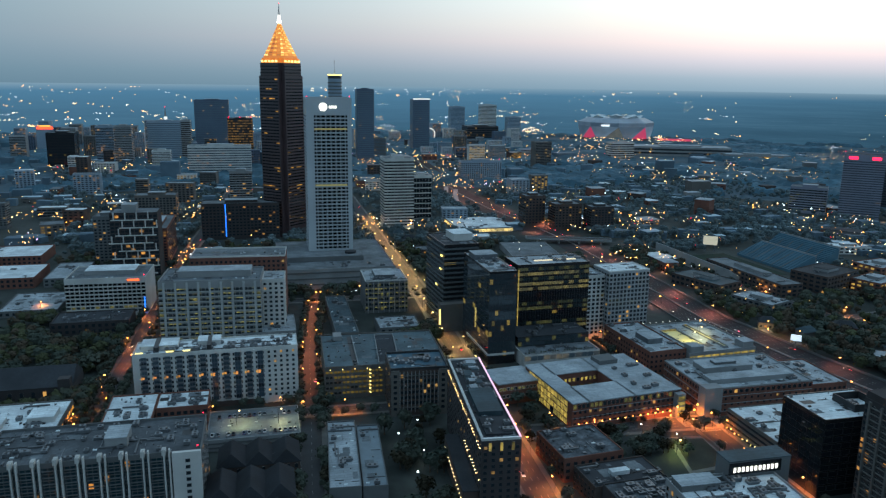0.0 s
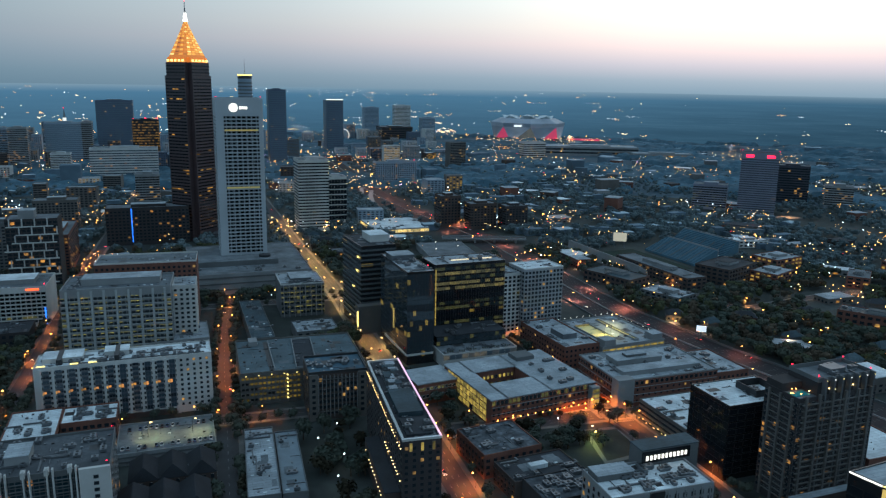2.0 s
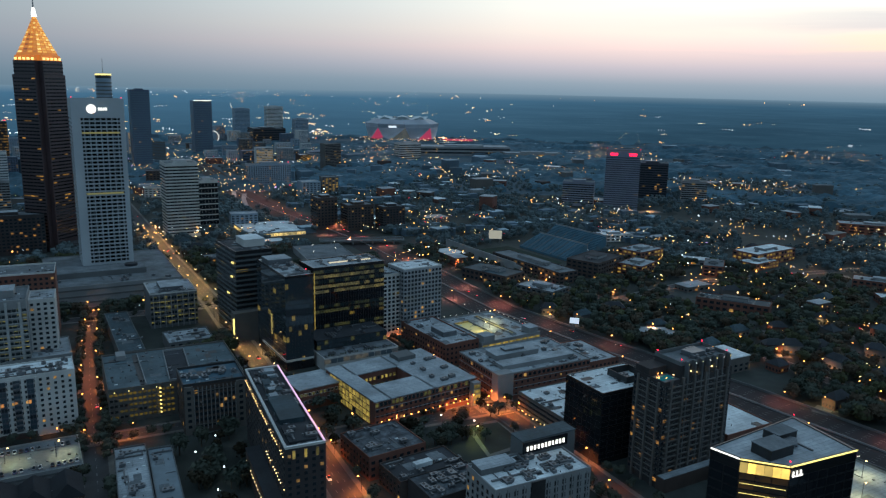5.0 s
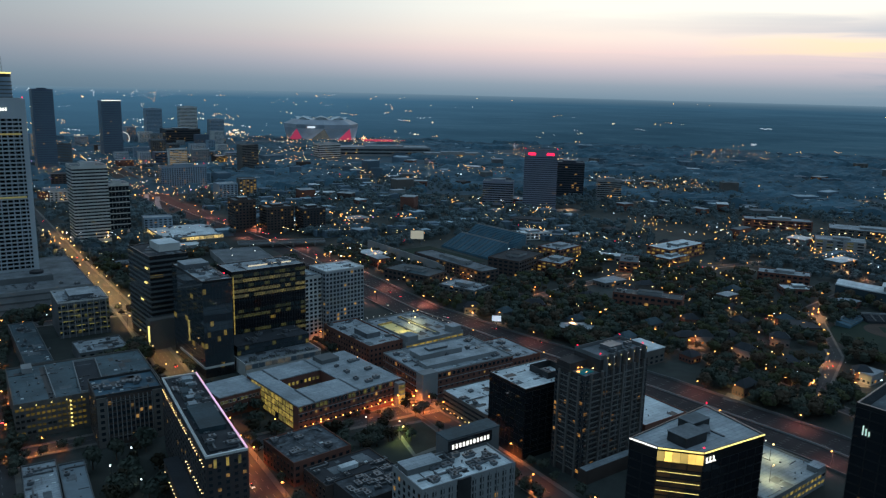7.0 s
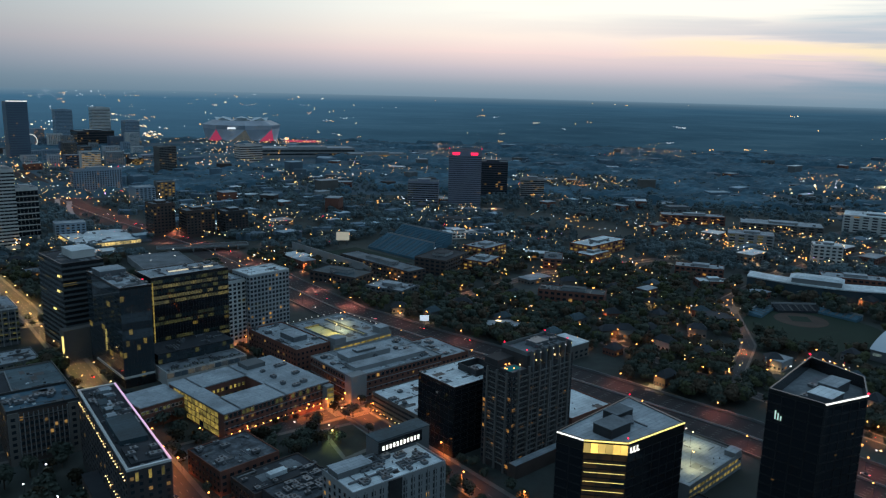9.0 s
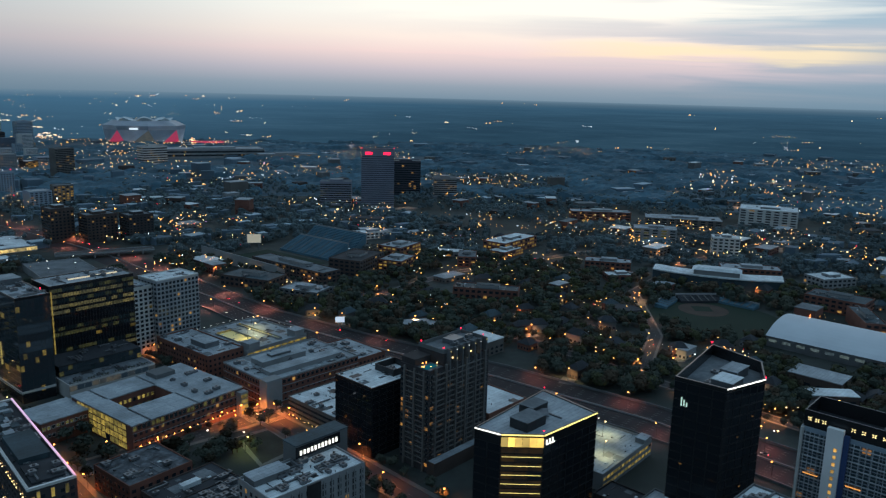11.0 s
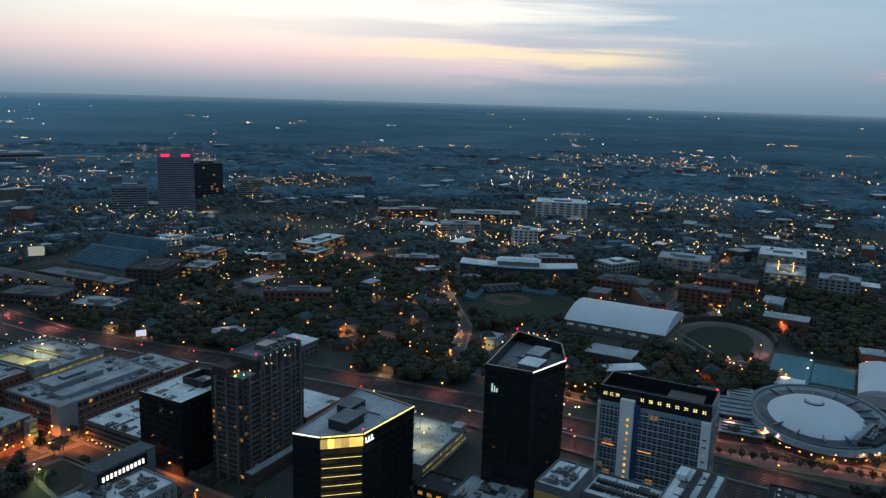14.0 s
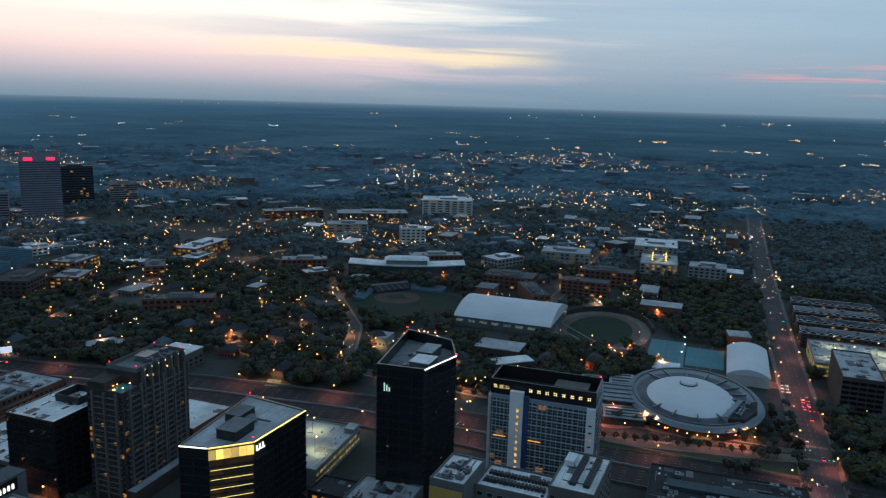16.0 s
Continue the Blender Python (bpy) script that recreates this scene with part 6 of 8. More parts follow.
for k in range(3):
    part("sign_bar", box(-0.25, 0.25, -0.5, -0.2, 0, 4 - k), lamp_mat("pale_sign", lin(190, 225, 205), 0.9), b, at=pose(310 - cx, 144 - cy, 0, 0, 0, math.degrees(math.atan2(-23, 2))) @ pose(4 + k * 1.2, 0, 70))
b = building("low_building", "low restaurant pavilion with bright lamps under its roof", 318, 336, 160, 186, 5, DARKBRICK, ROOF_DARK)
for k in range(4):
    part("lit_window", pane_mesh(3.2, 2.4, DARKMETAL, G_SHOP), None, b, at=side_at(b, "e", 4 + k * 5.5, 1.2))
b = building("low_building", "low flat building with a pale roof", 288, 312, 120, 150, 24, GREYWALL, ROOF_PALE)
rooftop(b, 4, 40)


L_STAR = lamp_mat("star_lamp", lin(255, 222, 150), 2.2)


def blue_tower():
    pier = mat("bright_white_panel", (0.72, 0.73, 0.73), 0.7, 0.1, 0.05, 0.5)
    b = building("apartment_tower", "blue-white apartment tower with a dark crown of glowing stars", 334, 357, 45, 96, 67, HAZE, ROOF_DARK, 1, 0.8)
    grid(b, "e", 12, 20, 3, 66, 0.92, 0.84, DARKMETAL, G_BLUE, 0, 48), grid(b, "n", 6, 20, 3, 66, 0.5, 0.6, METAL, G_BLUE, joined=True)
    strips(b, "e", 20, 3, 66, 0.13, 0.6, PRECAST, "balcony_slab", 0.5, 47)
    strips(b, "e", 5, 3, 66, 0.09, 0.75, PRECAST, "mullion", 1.2, 10.4, True), strips(b, "e", 11, 3, 66, 0.09, 0.75, PRECAST, "mullion", 20, 46.6, True)
    for u in (6, 23):
        part("lit_bar", box(-3, 3, -0.9, -0.62, 0, 0.35), lamp_mat("balcony_glow", (1.0, 0.40, 0.09), 1.0), b, "orange lit bar", at=side_at(b, "e", u, 47, 0))
    part("white_pier", box(-3.2, 3.2, -2.4, 0, 0, 71), pier, b, at=side_at(b, "e", 14, 0)), part("blue_pier", box(-1.1, 1.1, -1.6, 0, 0, 69), mat("blue_panel", (0.035, 0.065, 0.16), 0.5, 0.15), b, at=side_at(b, "e", 18.4, 0))
    for r in range(19):
        part("stair_window", pane_mesh(1.5, 1.9, WHITEWALL, glass("stair_glass", 1.0, lin(255, 205, 110), 1.7) if r == 0 else bpy.data.materials["stair_glass"]), None, b, at=side_at(b, "e", 14.8, 3.4 + r * 3.2, 2.4))
    part("white_end", box(-2.0, 2.0, -1.4, 0, 0, 67.6), pier, b, at=side_at(b, "e", 48.8, 0))
    part("white_end", box(-0.6, 0.6, -1.4, 0, 0, 67.6), WHITEWALL, b, at=side_at(b, "e", 0.7, 0))
    for r in range(16):
        part("window", pane_mesh(1.7, 1.0, WHITEWALL, G_DIM), None, b, at=side_at(b, "e", 48.8, 8 + r * 3.4, 1.4))
    o, i = rim(21, 50, 0.5)
    part("crown_screen", Geo().ring(o, i, 67.3, 75), BLACKWALL, b)
    part("crown_roof", box(-9.9, 9.9, -24.4, 24.4, 68.0, 68.4), ROOF_DARK, b), part("crown_plant", box(-4, 6, -20, -4, 68.41, 73), DARKMETAL, b)
    for k in range(11):
        u = (2.8, 5.8, 8.6)[k] if k < 3 else 20.0 + (k - 3) * 3.9
        for a in range(4):
            part("star_light", Geo().box(0.34, 0.98, -0.2, 0.0, -0.13, 0.13), L_STAR, b, at=side_at(b, "e", u, 71.4, -0.9) @ pose(0, 0, 0, 0, a * 90 + 45, 0))
    beacon(b, 9, -24, 76, 0.5), beacon(b, -10, -24, 72, 0.4)


blue_tower()
b = building("apartment_block", "pale apartment block with a white roof full of air-conditioning rows", 272, 306, 34, 52, 58, TAN, ROOF_WHITE, -3, 1.0)
grid(b, "e", 5, 16, 3, 56, 0.6, 0.6, CONCRETE, G_HOME)
CONDENSER = Geo().box(-0.55, 0.55, -1.3, 1.3, 0.2, 1.5).box(-0.45, 0.45, -1.2, 1.2, 0, 0.2).tube(0, 0, 0.42, 0.42, 1.5, 1.6, 8).mesh("condenser", [DARKMETAL])
for k in range(17):
    for y in (-4.5, 1.0):
        part("condenser", CONDENSER, None, b, at=pose(-11 + k * 1.5, y, 58.12))
grid(b, "n", 7, 16, 3, 56, 0.5, 0.6, CONCRETE, G_HOME, joined=True)
for k in range(3):
    part("ochre_bay", box(-1.6, 1.6, -0.4, 0, 6, 54), bpy.data.materials["ochre_bay_panel"] if k else mat("ochre_bay_panel", (0.30, 0.20, 0.07), 0.8, 0.2), b, at=side_at(b, "e", 3 + k * 6, 0))
part("white_link", box(4, 12, 4, 8, 58.12, 60.5), ROOF_WHITE, b)
b = building("apartment_block", "lower apartment link with a white roof and condenser rows", 271, 291, 52.5, 82, 53, GREYWALL, ROOF_WHITE, -2, 1.0)
grid(b, "e", 7, 15, 3, 52, 0.6, 0.6, CONCRETE, G_HOME)
for k in range(17):
    for x in (-3.5, 2.5):
        part("condenser", CONDENSER, None, b, at=pose(x, -12 + k * 1.5, 53.12, 0, 0, 90))
b = building("apartment_block", "pale apartment wing with a stair head and white roof", 260, 284, 82.5, 97, 58, GREYWALL, ROOF_WHITE, -3, 1.0)
grid(b, "e", 4, 16, 3, 56, 0.6, 0.6, CONCRETE, G_HOME), rooftop(b, 6, 42, ducts=2)
part("orange_wall", box(-7, 7, -0.3, 0, 20, 55.5), mat("ochre_panel", (0.42, 0.27, 0.08), 0.8, 0.2), b, at=side_at(b, "e", 7, 0))
b = building("office_block", "dark brick building with a pale roof by the avenue", 557, 622, -114, -88, 27, BROWN, ROOF_PALE, 0, 1.0)
grid(b, "e", 5, 7, 1, 26, 0.9, 0.6, DARKBRICK, G_DARK), rooftop(b, 3, 47, ducts=1)
b = building("parking_deck", "parking deck with a bright yellow-lit top floor", 635, 700, -150, -80, 11, CONCRETE, ROOF_PALE, 0, 1.0)
grid(b, "s", 12, 3, 0.6, 10.5, 0.88, 0.6, CONCRETE, G_ATRIUM, name="opening"), grid(b, "e", 12, 3, 0.6, 10.5, 0.88, 0.6, CONCRETE, G_ATRIUM, name="opening")
for k in range(4):
    b = building("apartment_block", "brick apartment rows with saw-tooth white roof edges", 712 + k * 38, 736 + k * 38, -150, -76, 13, BROWN, ROOF_DARK if k % 2 else ROOF_GREY, 0, 0.4, cap=WHITEWALL, group="apartment rows by the avenue")
    grid(b, "e", 14, 4, 1, 12.5, 0.5, 0.55, BRICK, G_HOME), grid(b, "s", 5, 4, 1, 12.5, 0.5, 0.55, BRICK, G_HOME), rooftop(b, 4, 50 + k)
    teeth, edge = Geo(), Geo()
    for i in range(11):
        y = -35 + i * 7
        for x in (-9.2,):
            teeth.prism([(x - 2.6, y - 3.3), (x + 2.6, y - 3.3), (x + 2.6, y + 3.3), (x - 2.6, y + 3.3)], 13.45, 15.4, 0, [(x - 2.6, y - 0.2), (x + 2.6, y - 0.2), (x + 2.6, y + 0.2), (x - 2.6, y + 0.2)])
            for s in (-1, 1):
                edge.prism([(x - 2.9, y + s * 3.5 - 0.2), (x - 1.9, y + s * 3.5 - 0.2), (x - 1.9, y + s * 3.5 + 0.2), (x - 2.9, y + s * 3.5 + 0.2)], 13.5, 15.6, 0, [(x - 2.9, y - 0.2), (x - 1.9, y - 0.2), (x - 1.9, y + 0.2), (x - 2.9, y + 0.2)])
    tagged(part("saw_tooth_roof", teeth, ROOF_DARK, b), kind="stuff"), tagged(part("gable_edge", edge, ROOF_WHITE, b, "white gable edges"), kind="stuff")
# ---------------------------------------------------------------- campus beyond the freeway


G_BAND = glass("dull_band_glass", 0.004, lin(255, 205, 125), 0.4, (0.045, 0.058, 0.078), 0.3)
# the tower's grey is lifted and blued to include haze
TOWERGREY = mat("hazed_grey_precast", (0.20, 0.215, 0.27), 0.9, 0.15, 0.03, 0.3)


def red_tower():
    b = building("office_tower", "grey banded office tower with two red glowing signs", 895, 953, 1000, 1045, 100, TOWERGREY, ROOF_DARK, -42, 2.0, "skyscraper")
    grid(b, "n", 8, 24, 4, 92, 0.98, 0.46, TOWERGREY, G_BAND), grid(b, "e", 6, 24, 4, 92, 0.96, 0.46, TOWERGREY, G_BAND)
    for u in (12, 44):
        part("red_sign", box(-6, 6, -0.6, 0, 0, 3.8), L_RED, b, "glowing red sign panel", at=side_at(b, "n", u + 1, 94))
    beacon(b, -28, -21, 105, 0.9), beacon(b, 28, -21, 105, 0.9)


red_tower()
slab("low banded office wing beside the tower", 850, 905, 1065, 1100, 42, TOWERGREY, 9, pane=G_GREYOFF, yaw=-42)
slab("dark office block", 1040, 1100, 1085, 1120, 68, mat("dark_blue_cladding", (0.040, 0.046, 0.062), 0.5, 0.2), 14, pane=G_DIM, yaw=-42)
slab("pale office block", 1095, 1140, 1020, 1055, 38, CONCRETE, 8, pane=G_DIM, yaw=-42)


def grandstand(name, label, x, y, yaw, length, depth, h, seat=None):
    """Banked rows of seats as steps on a concrete frame."""
    b = thing(name, label, "grandstand", x, y, 0, yaw)
    n = 14
    for i in range(n):
        part("seat_tier", box(-length / 2, length / 2, i * depth / n, (i + 1) * depth / n - 0.01, 0, 2 + (h - 2) * (i + 1) / n), seat or SEATS, b)
    part("back_wall", box(-length / 2, length / 2, depth + 0.01, depth + 1.0, 0, h + 1.5), CONCRETE, b)
    for k in range(1, 6):
        part("aisle", Geo().prism([(-0.6, 0), (0.6, 0), (0.6, depth), (-0.6, depth)], 2.3, 2.5, 0, [(-0.6, 0), (0.6, 0), (0.6, depth), (-0.6, depth)]), PAVE, b, at=pose(-length / 2 + k * length / 6, 0, 0.2, math.degrees(math.atan2(h - 2, depth)), 0, 0))
    return b


grandstand("grandstand", "banked blue-grey stadium stand", 568, 766, -86, 90, 34, 16)
grandstand("grandstand", "tall upper stadium stand with a white front rail", 604, 772, -86, 96, 30, 24)
part("front_rail", box(-47, 47, -0.6, -0.2, 3.0, 4.2), WHITEWALL, bpy.data.objects["grandstand.001"])
grandstand("grandstand", "long opposite stadium stand with lit openings", 492, 766, 92, 150, 18, 12, CONCRETE)
single("football_field", box(-55, 55, -28, 28, 0.05, 0.2), TURF, "green football field in the stadium", "field", kind="structure", at=pose(530, 766, 0, 0, 0, -86))
b = thing("scoreboard", "pale scoreboard beside the stadium", "scoreboard", 544, 838, 0, -33)
part("board", box(-8.5, 8.5, -0.5, 0.5, 8, 19), lamp_mat("scoreboard_face", lin(205, 195, 170), 0.45), b), part("post", box(-6, -5, -0.4, 0.4, 0, 8), METAL, b), part("post", box(5, 6, -0.4, 0.4, 0, 8), METAL, b)
b = thing("billboard", "bright white roadside billboard on a post", "billboard", 409, 500, 0, -39)
part("panel", box(-3.9, 3.9, -0.3, 0.3, 6.2, 11.0), lamp_mat("billboard_face", lin(205, 222, 240), 0.8), b), part("post", Geo().tube(0, 0, 0.6, 0.6, 0, 6.1), METAL, b)


def vault(name, label, x0, x1, y0, y1, eaves, rise, wall, roof, span="x"):
    """A hall under a barrel roof; the arch spans along x or y."""
    b = thing(name, label, "hall", (x0 + x1) / 2, (y0 + y1) / 2)
    w, d = x1 - x0, y1 - y0
    part("wall", box(-w / 2, w / 2, -d / 2, d / 2, 0, eaves), wall, b)
    a, l = (w, d) if span == "x" else (d, w)
    arch = [(-a / 2 - 0.5 + (a + 1) * k / 16, eaves + rise * math.sin(math.pi * k / 16) ** 0.8) for k in range(17)]
    g = Geo()
    for (p, q), (r, s) in zip(arch, arch[1:]):
        e = l / 2 + 0.6
        c = [(p, -e, q), (r, -e, s), (r, e, s), (p, e, q)] if span == "x" else [(-e, p, q), (-e, r, s), (e, r, s), (e, p, q)]
        if span != "x":
            c.reverse()
        g.quad(*c)
        lo = [(u, v, eaves) for u, v, _ in c]
        for k in range(4):
            g.quad(lo[k], lo[(k + 1) % 4], c[(k + 1) % 4], c[k])
    part("barrel_roof", g, roof, b)
    DIM[b.name] = (w, d, eaves)
    return b


b = vault("sports_hall", "large sports hall with a white barrel roof", 646, 722, 132, 222, 9, 10, GREYWALL, DOME)
grid(b, "e", 8, 1, 3, 8, 0.6, 0.5, CONCRETE, glass("hall_window", 0.9, lin(150, 185, 205), 0.35)), grid(b, "n", 6, 1, 3, 8, 0.6, 0.5, CONCRETE, G_DIM)
b = vault("tennis_hall", "tennis hall with a pale curved roof", 590, 662, -46, -16, 8, 5, WHITEWALL, DOME, "y")
single("tennis_courts", box(-34, 34, -15, 15, 0.05, 0.12), COURT, "blue-green tennis courts", "tennis court", kind="structure", at=pose(647, 32, 0))
single("tennis_courts", box(-25, 25, -15, 15, 0.05, 0.12), COURT, "blue-green tennis courts", "tennis court", kind="structure", at=pose(645, 1, 0))
g = Geo()
for cx in (618, 632, 646, 660, 674):
    for cy in (25, 40, 1):
        g.ring([(cx - 5.5, cy - 5.2), (cx + 5.5, cy - 5.2), (cx + 5.5, cy + 5.2), (cx - 5.5, cy + 5.2)], [(cx - 5.2, cy - 4.9), (cx + 5.2, cy - 4.9), (cx + 5.2, cy + 4.9), (cx - 5.2, cy + 4.9)], 0.12, 0.15)
single("court_lines", g, PAINT, "white painted tennis court lines", "court lines", kind="stuff")
oval = [(687 + 58 * math.cos(a), 94 + 37 * math.sin(a)) for a in [2 * math.pi * k / 40 for k in range(40)]]
inn = [(687 + 49 * math.cos(a), 94 + 29 * math.sin(a)) for a in [2 * math.pi * k / 40 for k in range(40)]]
single("running_track", Geo().ring(oval, inn, 0.02, 0.12), TRACK, "running track round a green field", "running track", kind="structure")
single("track_apron", Geo().ring([(687 + 67 * math.cos(2 * math.pi * k / 40), 94 + 45 * math.sin(2 * math.pi * k / 40)) for k in range(40)], oval, 0.01, 0.08), PAVE, "paved apron round the running track", "apron", kind="structure")
single("track_field", Geo().prism(inn, 0.02, 0.1), TURF, "green sports field inside the track", "field", kind="structure")
grandstand("grandstand", "small white bleachers beside the track", 628, 70, 100, 40, 8, 5, CONCRETE)


def dome_arena():
    b = thing("arena", "round arena with a white dome and a grey ring roof", "arena", 531, 6, 0, 8)
    k = 48

    def el(a, c, e=0.0, f=0.0):
        return [(e + a * math.cos(2 * math.pi * i / k), f + c * math.sin(2 * math.pi * i / k)) for i in range(k)]
    part("wall", Geo().prism(el(55, 43), 0, 6.5), BROWN, b)
    part("ring_roof", Geo().prism(el(58, 46), 6.504, 9.0, 0, el(56, 44)), ROOF_ARENA, b)
    part("roof_step", Geo().ring(el(53, 41), el(52, 40), 9.004, 9.9), DUCTMETAL, b)
    part("dark_ring", Geo().prism(el(47, 37, -3, 1), 9.004, 11, 0, el(42, 33, -5, 2)), mat("slate_ring_roof", (0.085, 0.105, 0.125), 0.8, 0.3, 0.08, 0.5), b, "dark slate ring roof")
    g = Geo()
    R = [(37.5, 29, 10.8), (34, 26, 12.8), (27, 20.5, 15.0), (18, 13.5, 16.5), (8, 6, 17.2)]
    for a, c, z in R:
        g.v += [(x, y, z) for x, y in el(a, c, -9, 3)]
    for r in range(len(R) - 1):
        for i in range(k):
            g.f.append((r * k + i, r * k + (i + 1) % k, (r + 1) * k + (i + 1) % k, (r + 1) * k + i))
            g.m.append(0)
    g.f.append(tuple((len(R) - 1) * k + i for i in range(k)))
    g.m.append(0)
    part("dome", g.mesh("dome", [DOME], True), None, b, "smooth white dome")
    part("lantern_base", Geo().tube(-2, 4, 6.0, 6.0, 16.0, 17.9, 24), DARKMETAL, b), part("lantern_lid", Geo().tube(-2, 4, 5.4, 4.6, 17.904, 18.9, 24), DOME, b)
    for i in range(18):
        a = 2 * math.pi * i / 18
        if 0.9 < a < 2.2:
            continue
        part("roof_rib", box(30, 47, -0.45, 0.45, 11.2, 12.6), METAL, b, at=pose(-6, 2, 0) @ Matrix.Diagonal((1, 0.78, 1, 1)) @ pose(0, 0, 0, 0, 0, math.degrees(a)))
    # raised dark block for the notch on the north-east side of the ring
    yard = [(-44, -16), (-14, -30), (-8, -40), (-26, -37), (-42, -27)]
    part("plant_yard", Geo().prism(yard, 9.01, 11.6), ROOF_DARK, b), part("plant_yard_edge", Geo().prism([(-46, -12), (-13, -27), (-14, -30), (-45, -16)], 9.01, 13.4), ROOF_ARENA, b)
    q = random.Random(6)
    for i in range(7):
        part("hvac_unit", hvac_mesh(i % 7), None, b, at=pose(-36 + i * 3.6, -23 - i * 1.6 - q.uniform(0, 2), 11.6, 0, 0, -25))
    # low stepped wings to the south
    for x0, x1, y0, y1, h, m in ((-24, 8, 40, 62, 8, ROOF_ARENA), (-34, -6, 62.5, 80, 6.5, ROOF_GREY), (-46, -26, 34, 60, 5, ROOF_ARENA), (10, 34, 40, 56, 6, ROOF_PALE), (-6, 18, 63, 76, 9, ROOF_GREY)):
        part("entrance_wing", box(x0, x1, y0, y1, 0, h), BROWN, b), part("entrance_roof", box(x0 - 0.8, x1 + 0.8, y0 - 0.8, y1 + 0.8, h + 0.004, h + 0.7), m, b)
        for i in range(4):
            part("wing_fin", box(-0.3, 0.3, y0 + 1, y1 - 1, h + 0.71, h + 1.5), DUCTMETAL, b, at=pose(x0 + (i + 0.5) * (x1 - x0) / 4, 0, 0))
    part("lit_front", box(-55.6, -54.8, -6, 6, 1.0, 2.6), G_LIT, b, "lit entrance glass")
    for i in range(22):
        a = math.pi * (0.55 + 0.95 * i / 22)
        part("eaves_lamp", Geo().blob(0, 0, 0, 0.42), L_AMBER if i % 3 else L_WARM, b, at=pose(57 * math.cos(a), 45 * math.sin(a), 4.2))


dome_arena()
b = building("low_building", "dark low building with roof units beside the freeway", 345, 403, -56, 22, 14, DARKBRICK, SLATE, 2, 0.8)
rooftop(b, 16, 66, ducts=6), grid(b, "e", 12, 3, 1, 13, 0.5, 0.5, DARKBRICK, G_DIM), grid(b, "s", 6, 3, 1, 13, 0.5, 0.5, DARKBRICK, G_DIM, joined=True)
part("spine_roof", box(4, 12, -34, 30, 14.13, 16.0), ROOF_BLUE, b)
single("verge", Geo().prism([(449, -56), (457, -56), (452, 56), (442, 56)], 0.02, 0.3), GRASS, "dark grass verge between the freeway and the tree row", "verge", kind="structure")
WARMPAVE = mat("warm_paving", (0.15, 0.125, 0.105), 0.9, 0.25, 0.1, 1.0)
single("tree_walk", ribbon([(453, 58), (457, 30), (462, 0), (466, -28), (472, -56)], 5.5, 0.03, 0.34), WARMPAVE, "paved walk under a row of clipped trees", "walkway", kind="structure")
single("arena_path", ribbon([(486, 84), (487, 60), (483, 41), (481, 20), (478, 0), (476, -18), (478, -34), (484, -55)], 3.2, 0.03, 0.36), WARMPAVE, "curved paved path round the arena", "path", kind="structure")
single("drop_off", Geo().ring([(482 + 11 * math.cos(2 * math.pi * i / 20), 56 + 16 * math.sin(2 * math.pi * i / 20)) for i in range(20)], [(482 + 6 * math.cos(2 * math.pi * i / 20), 56 + 10 * math.sin(2 * math.pi * i / 20)) for i in range(20)], 0.03, 0.3), WARMPAVE, "paved drop-off loop beside the arena", "drive", kind="structure")
for k in range(6):
    single("hedge", Geo().prism([(-1.4, -2.6), (1.4, -2.6), (1.4, 2.6), (-1.4, 2.6)], 0, 2.2, 0, [(-1.1, -2.2), (1.1, -2.2), (1.1, 2.2), (-1.1, 2.2)]), LEAF, "dark clipped hedge block beside the path", "hedge", at=pose(471 + 0.2 * k, 26 - k * 6.2, 0, 0, 0, -6))


def ball_park():
    single("baseball_field", Geo().tube(690, 285, 62, 62, 0.03, 0.1, 40), TURF, "green baseball outfield", "field", kind="structure")
    single("infield", Geo().tube(712, 308, 24, 24, 0.1, 0.16, 32), CLAY, "clay infield of the ball park", "infield", kind="structure")
    single("infield_grass", box(-9, 9, -9, 9, 0.16, 0.2), TURF, "square of infield grass", "infield", kind="structure", at=pose(714, 310, 0, 0, 0, 40))
    grandstand("grandstand", "low curved stand behind home plate", 735, 320, -40, 44, 14, 5, ROOF_DARK)
    grandstand("grandstand", "low stand along the base line", 708, 338, 10, 44, 12, 4, SEATS)
    grandstand("grandstand", "low stand along the base line", 748, 292, -92, 40, 12, 4, SEATS)


ball_park()


def curved_hall():
    b = thing("curved_building", "long curved pale building with a swept roof", "building", 800, 335, 0, -68)
    n, g, r = 18, Geo(), Geo()
    for i in range(n):
        a0, a1 = -0.5 + i / n, -0.5 + (i + 1) / n
        p = [(137 * a0, 52 * a0 * a0), (137 * a1, 52 * a1 * a1), (137 * a1, 52 * a1 * a1 + 24), (137 * a0, 52 * a0 * a0 + 24)]
        g.prism(p, 0, 13)
        o = [(x, y - 2 if k < 2 else y + 2) for k, (x, y) in enumerate(p)]
        r.prism(o, 13.2, 14.4)
    tagged(part("wall", g, G_BLUE, b), kind="stuff"), tagged(part("swept_roof", r, ROOF_WHITE, b), kind="stuff")
    part("upper_hall", box(-24, 24, 4, 20, 14.41, 20), CONCRETE, b), part("upper_roof", Geo().prism([(-26, 1), (26, 1), (26, 23), (-26, 23)], 20.004, 22.4, 0, [(-20, 5), (20, 5), (20, 19), (-20, 19)]), ROOF_WHITE, b)


curved_hall()


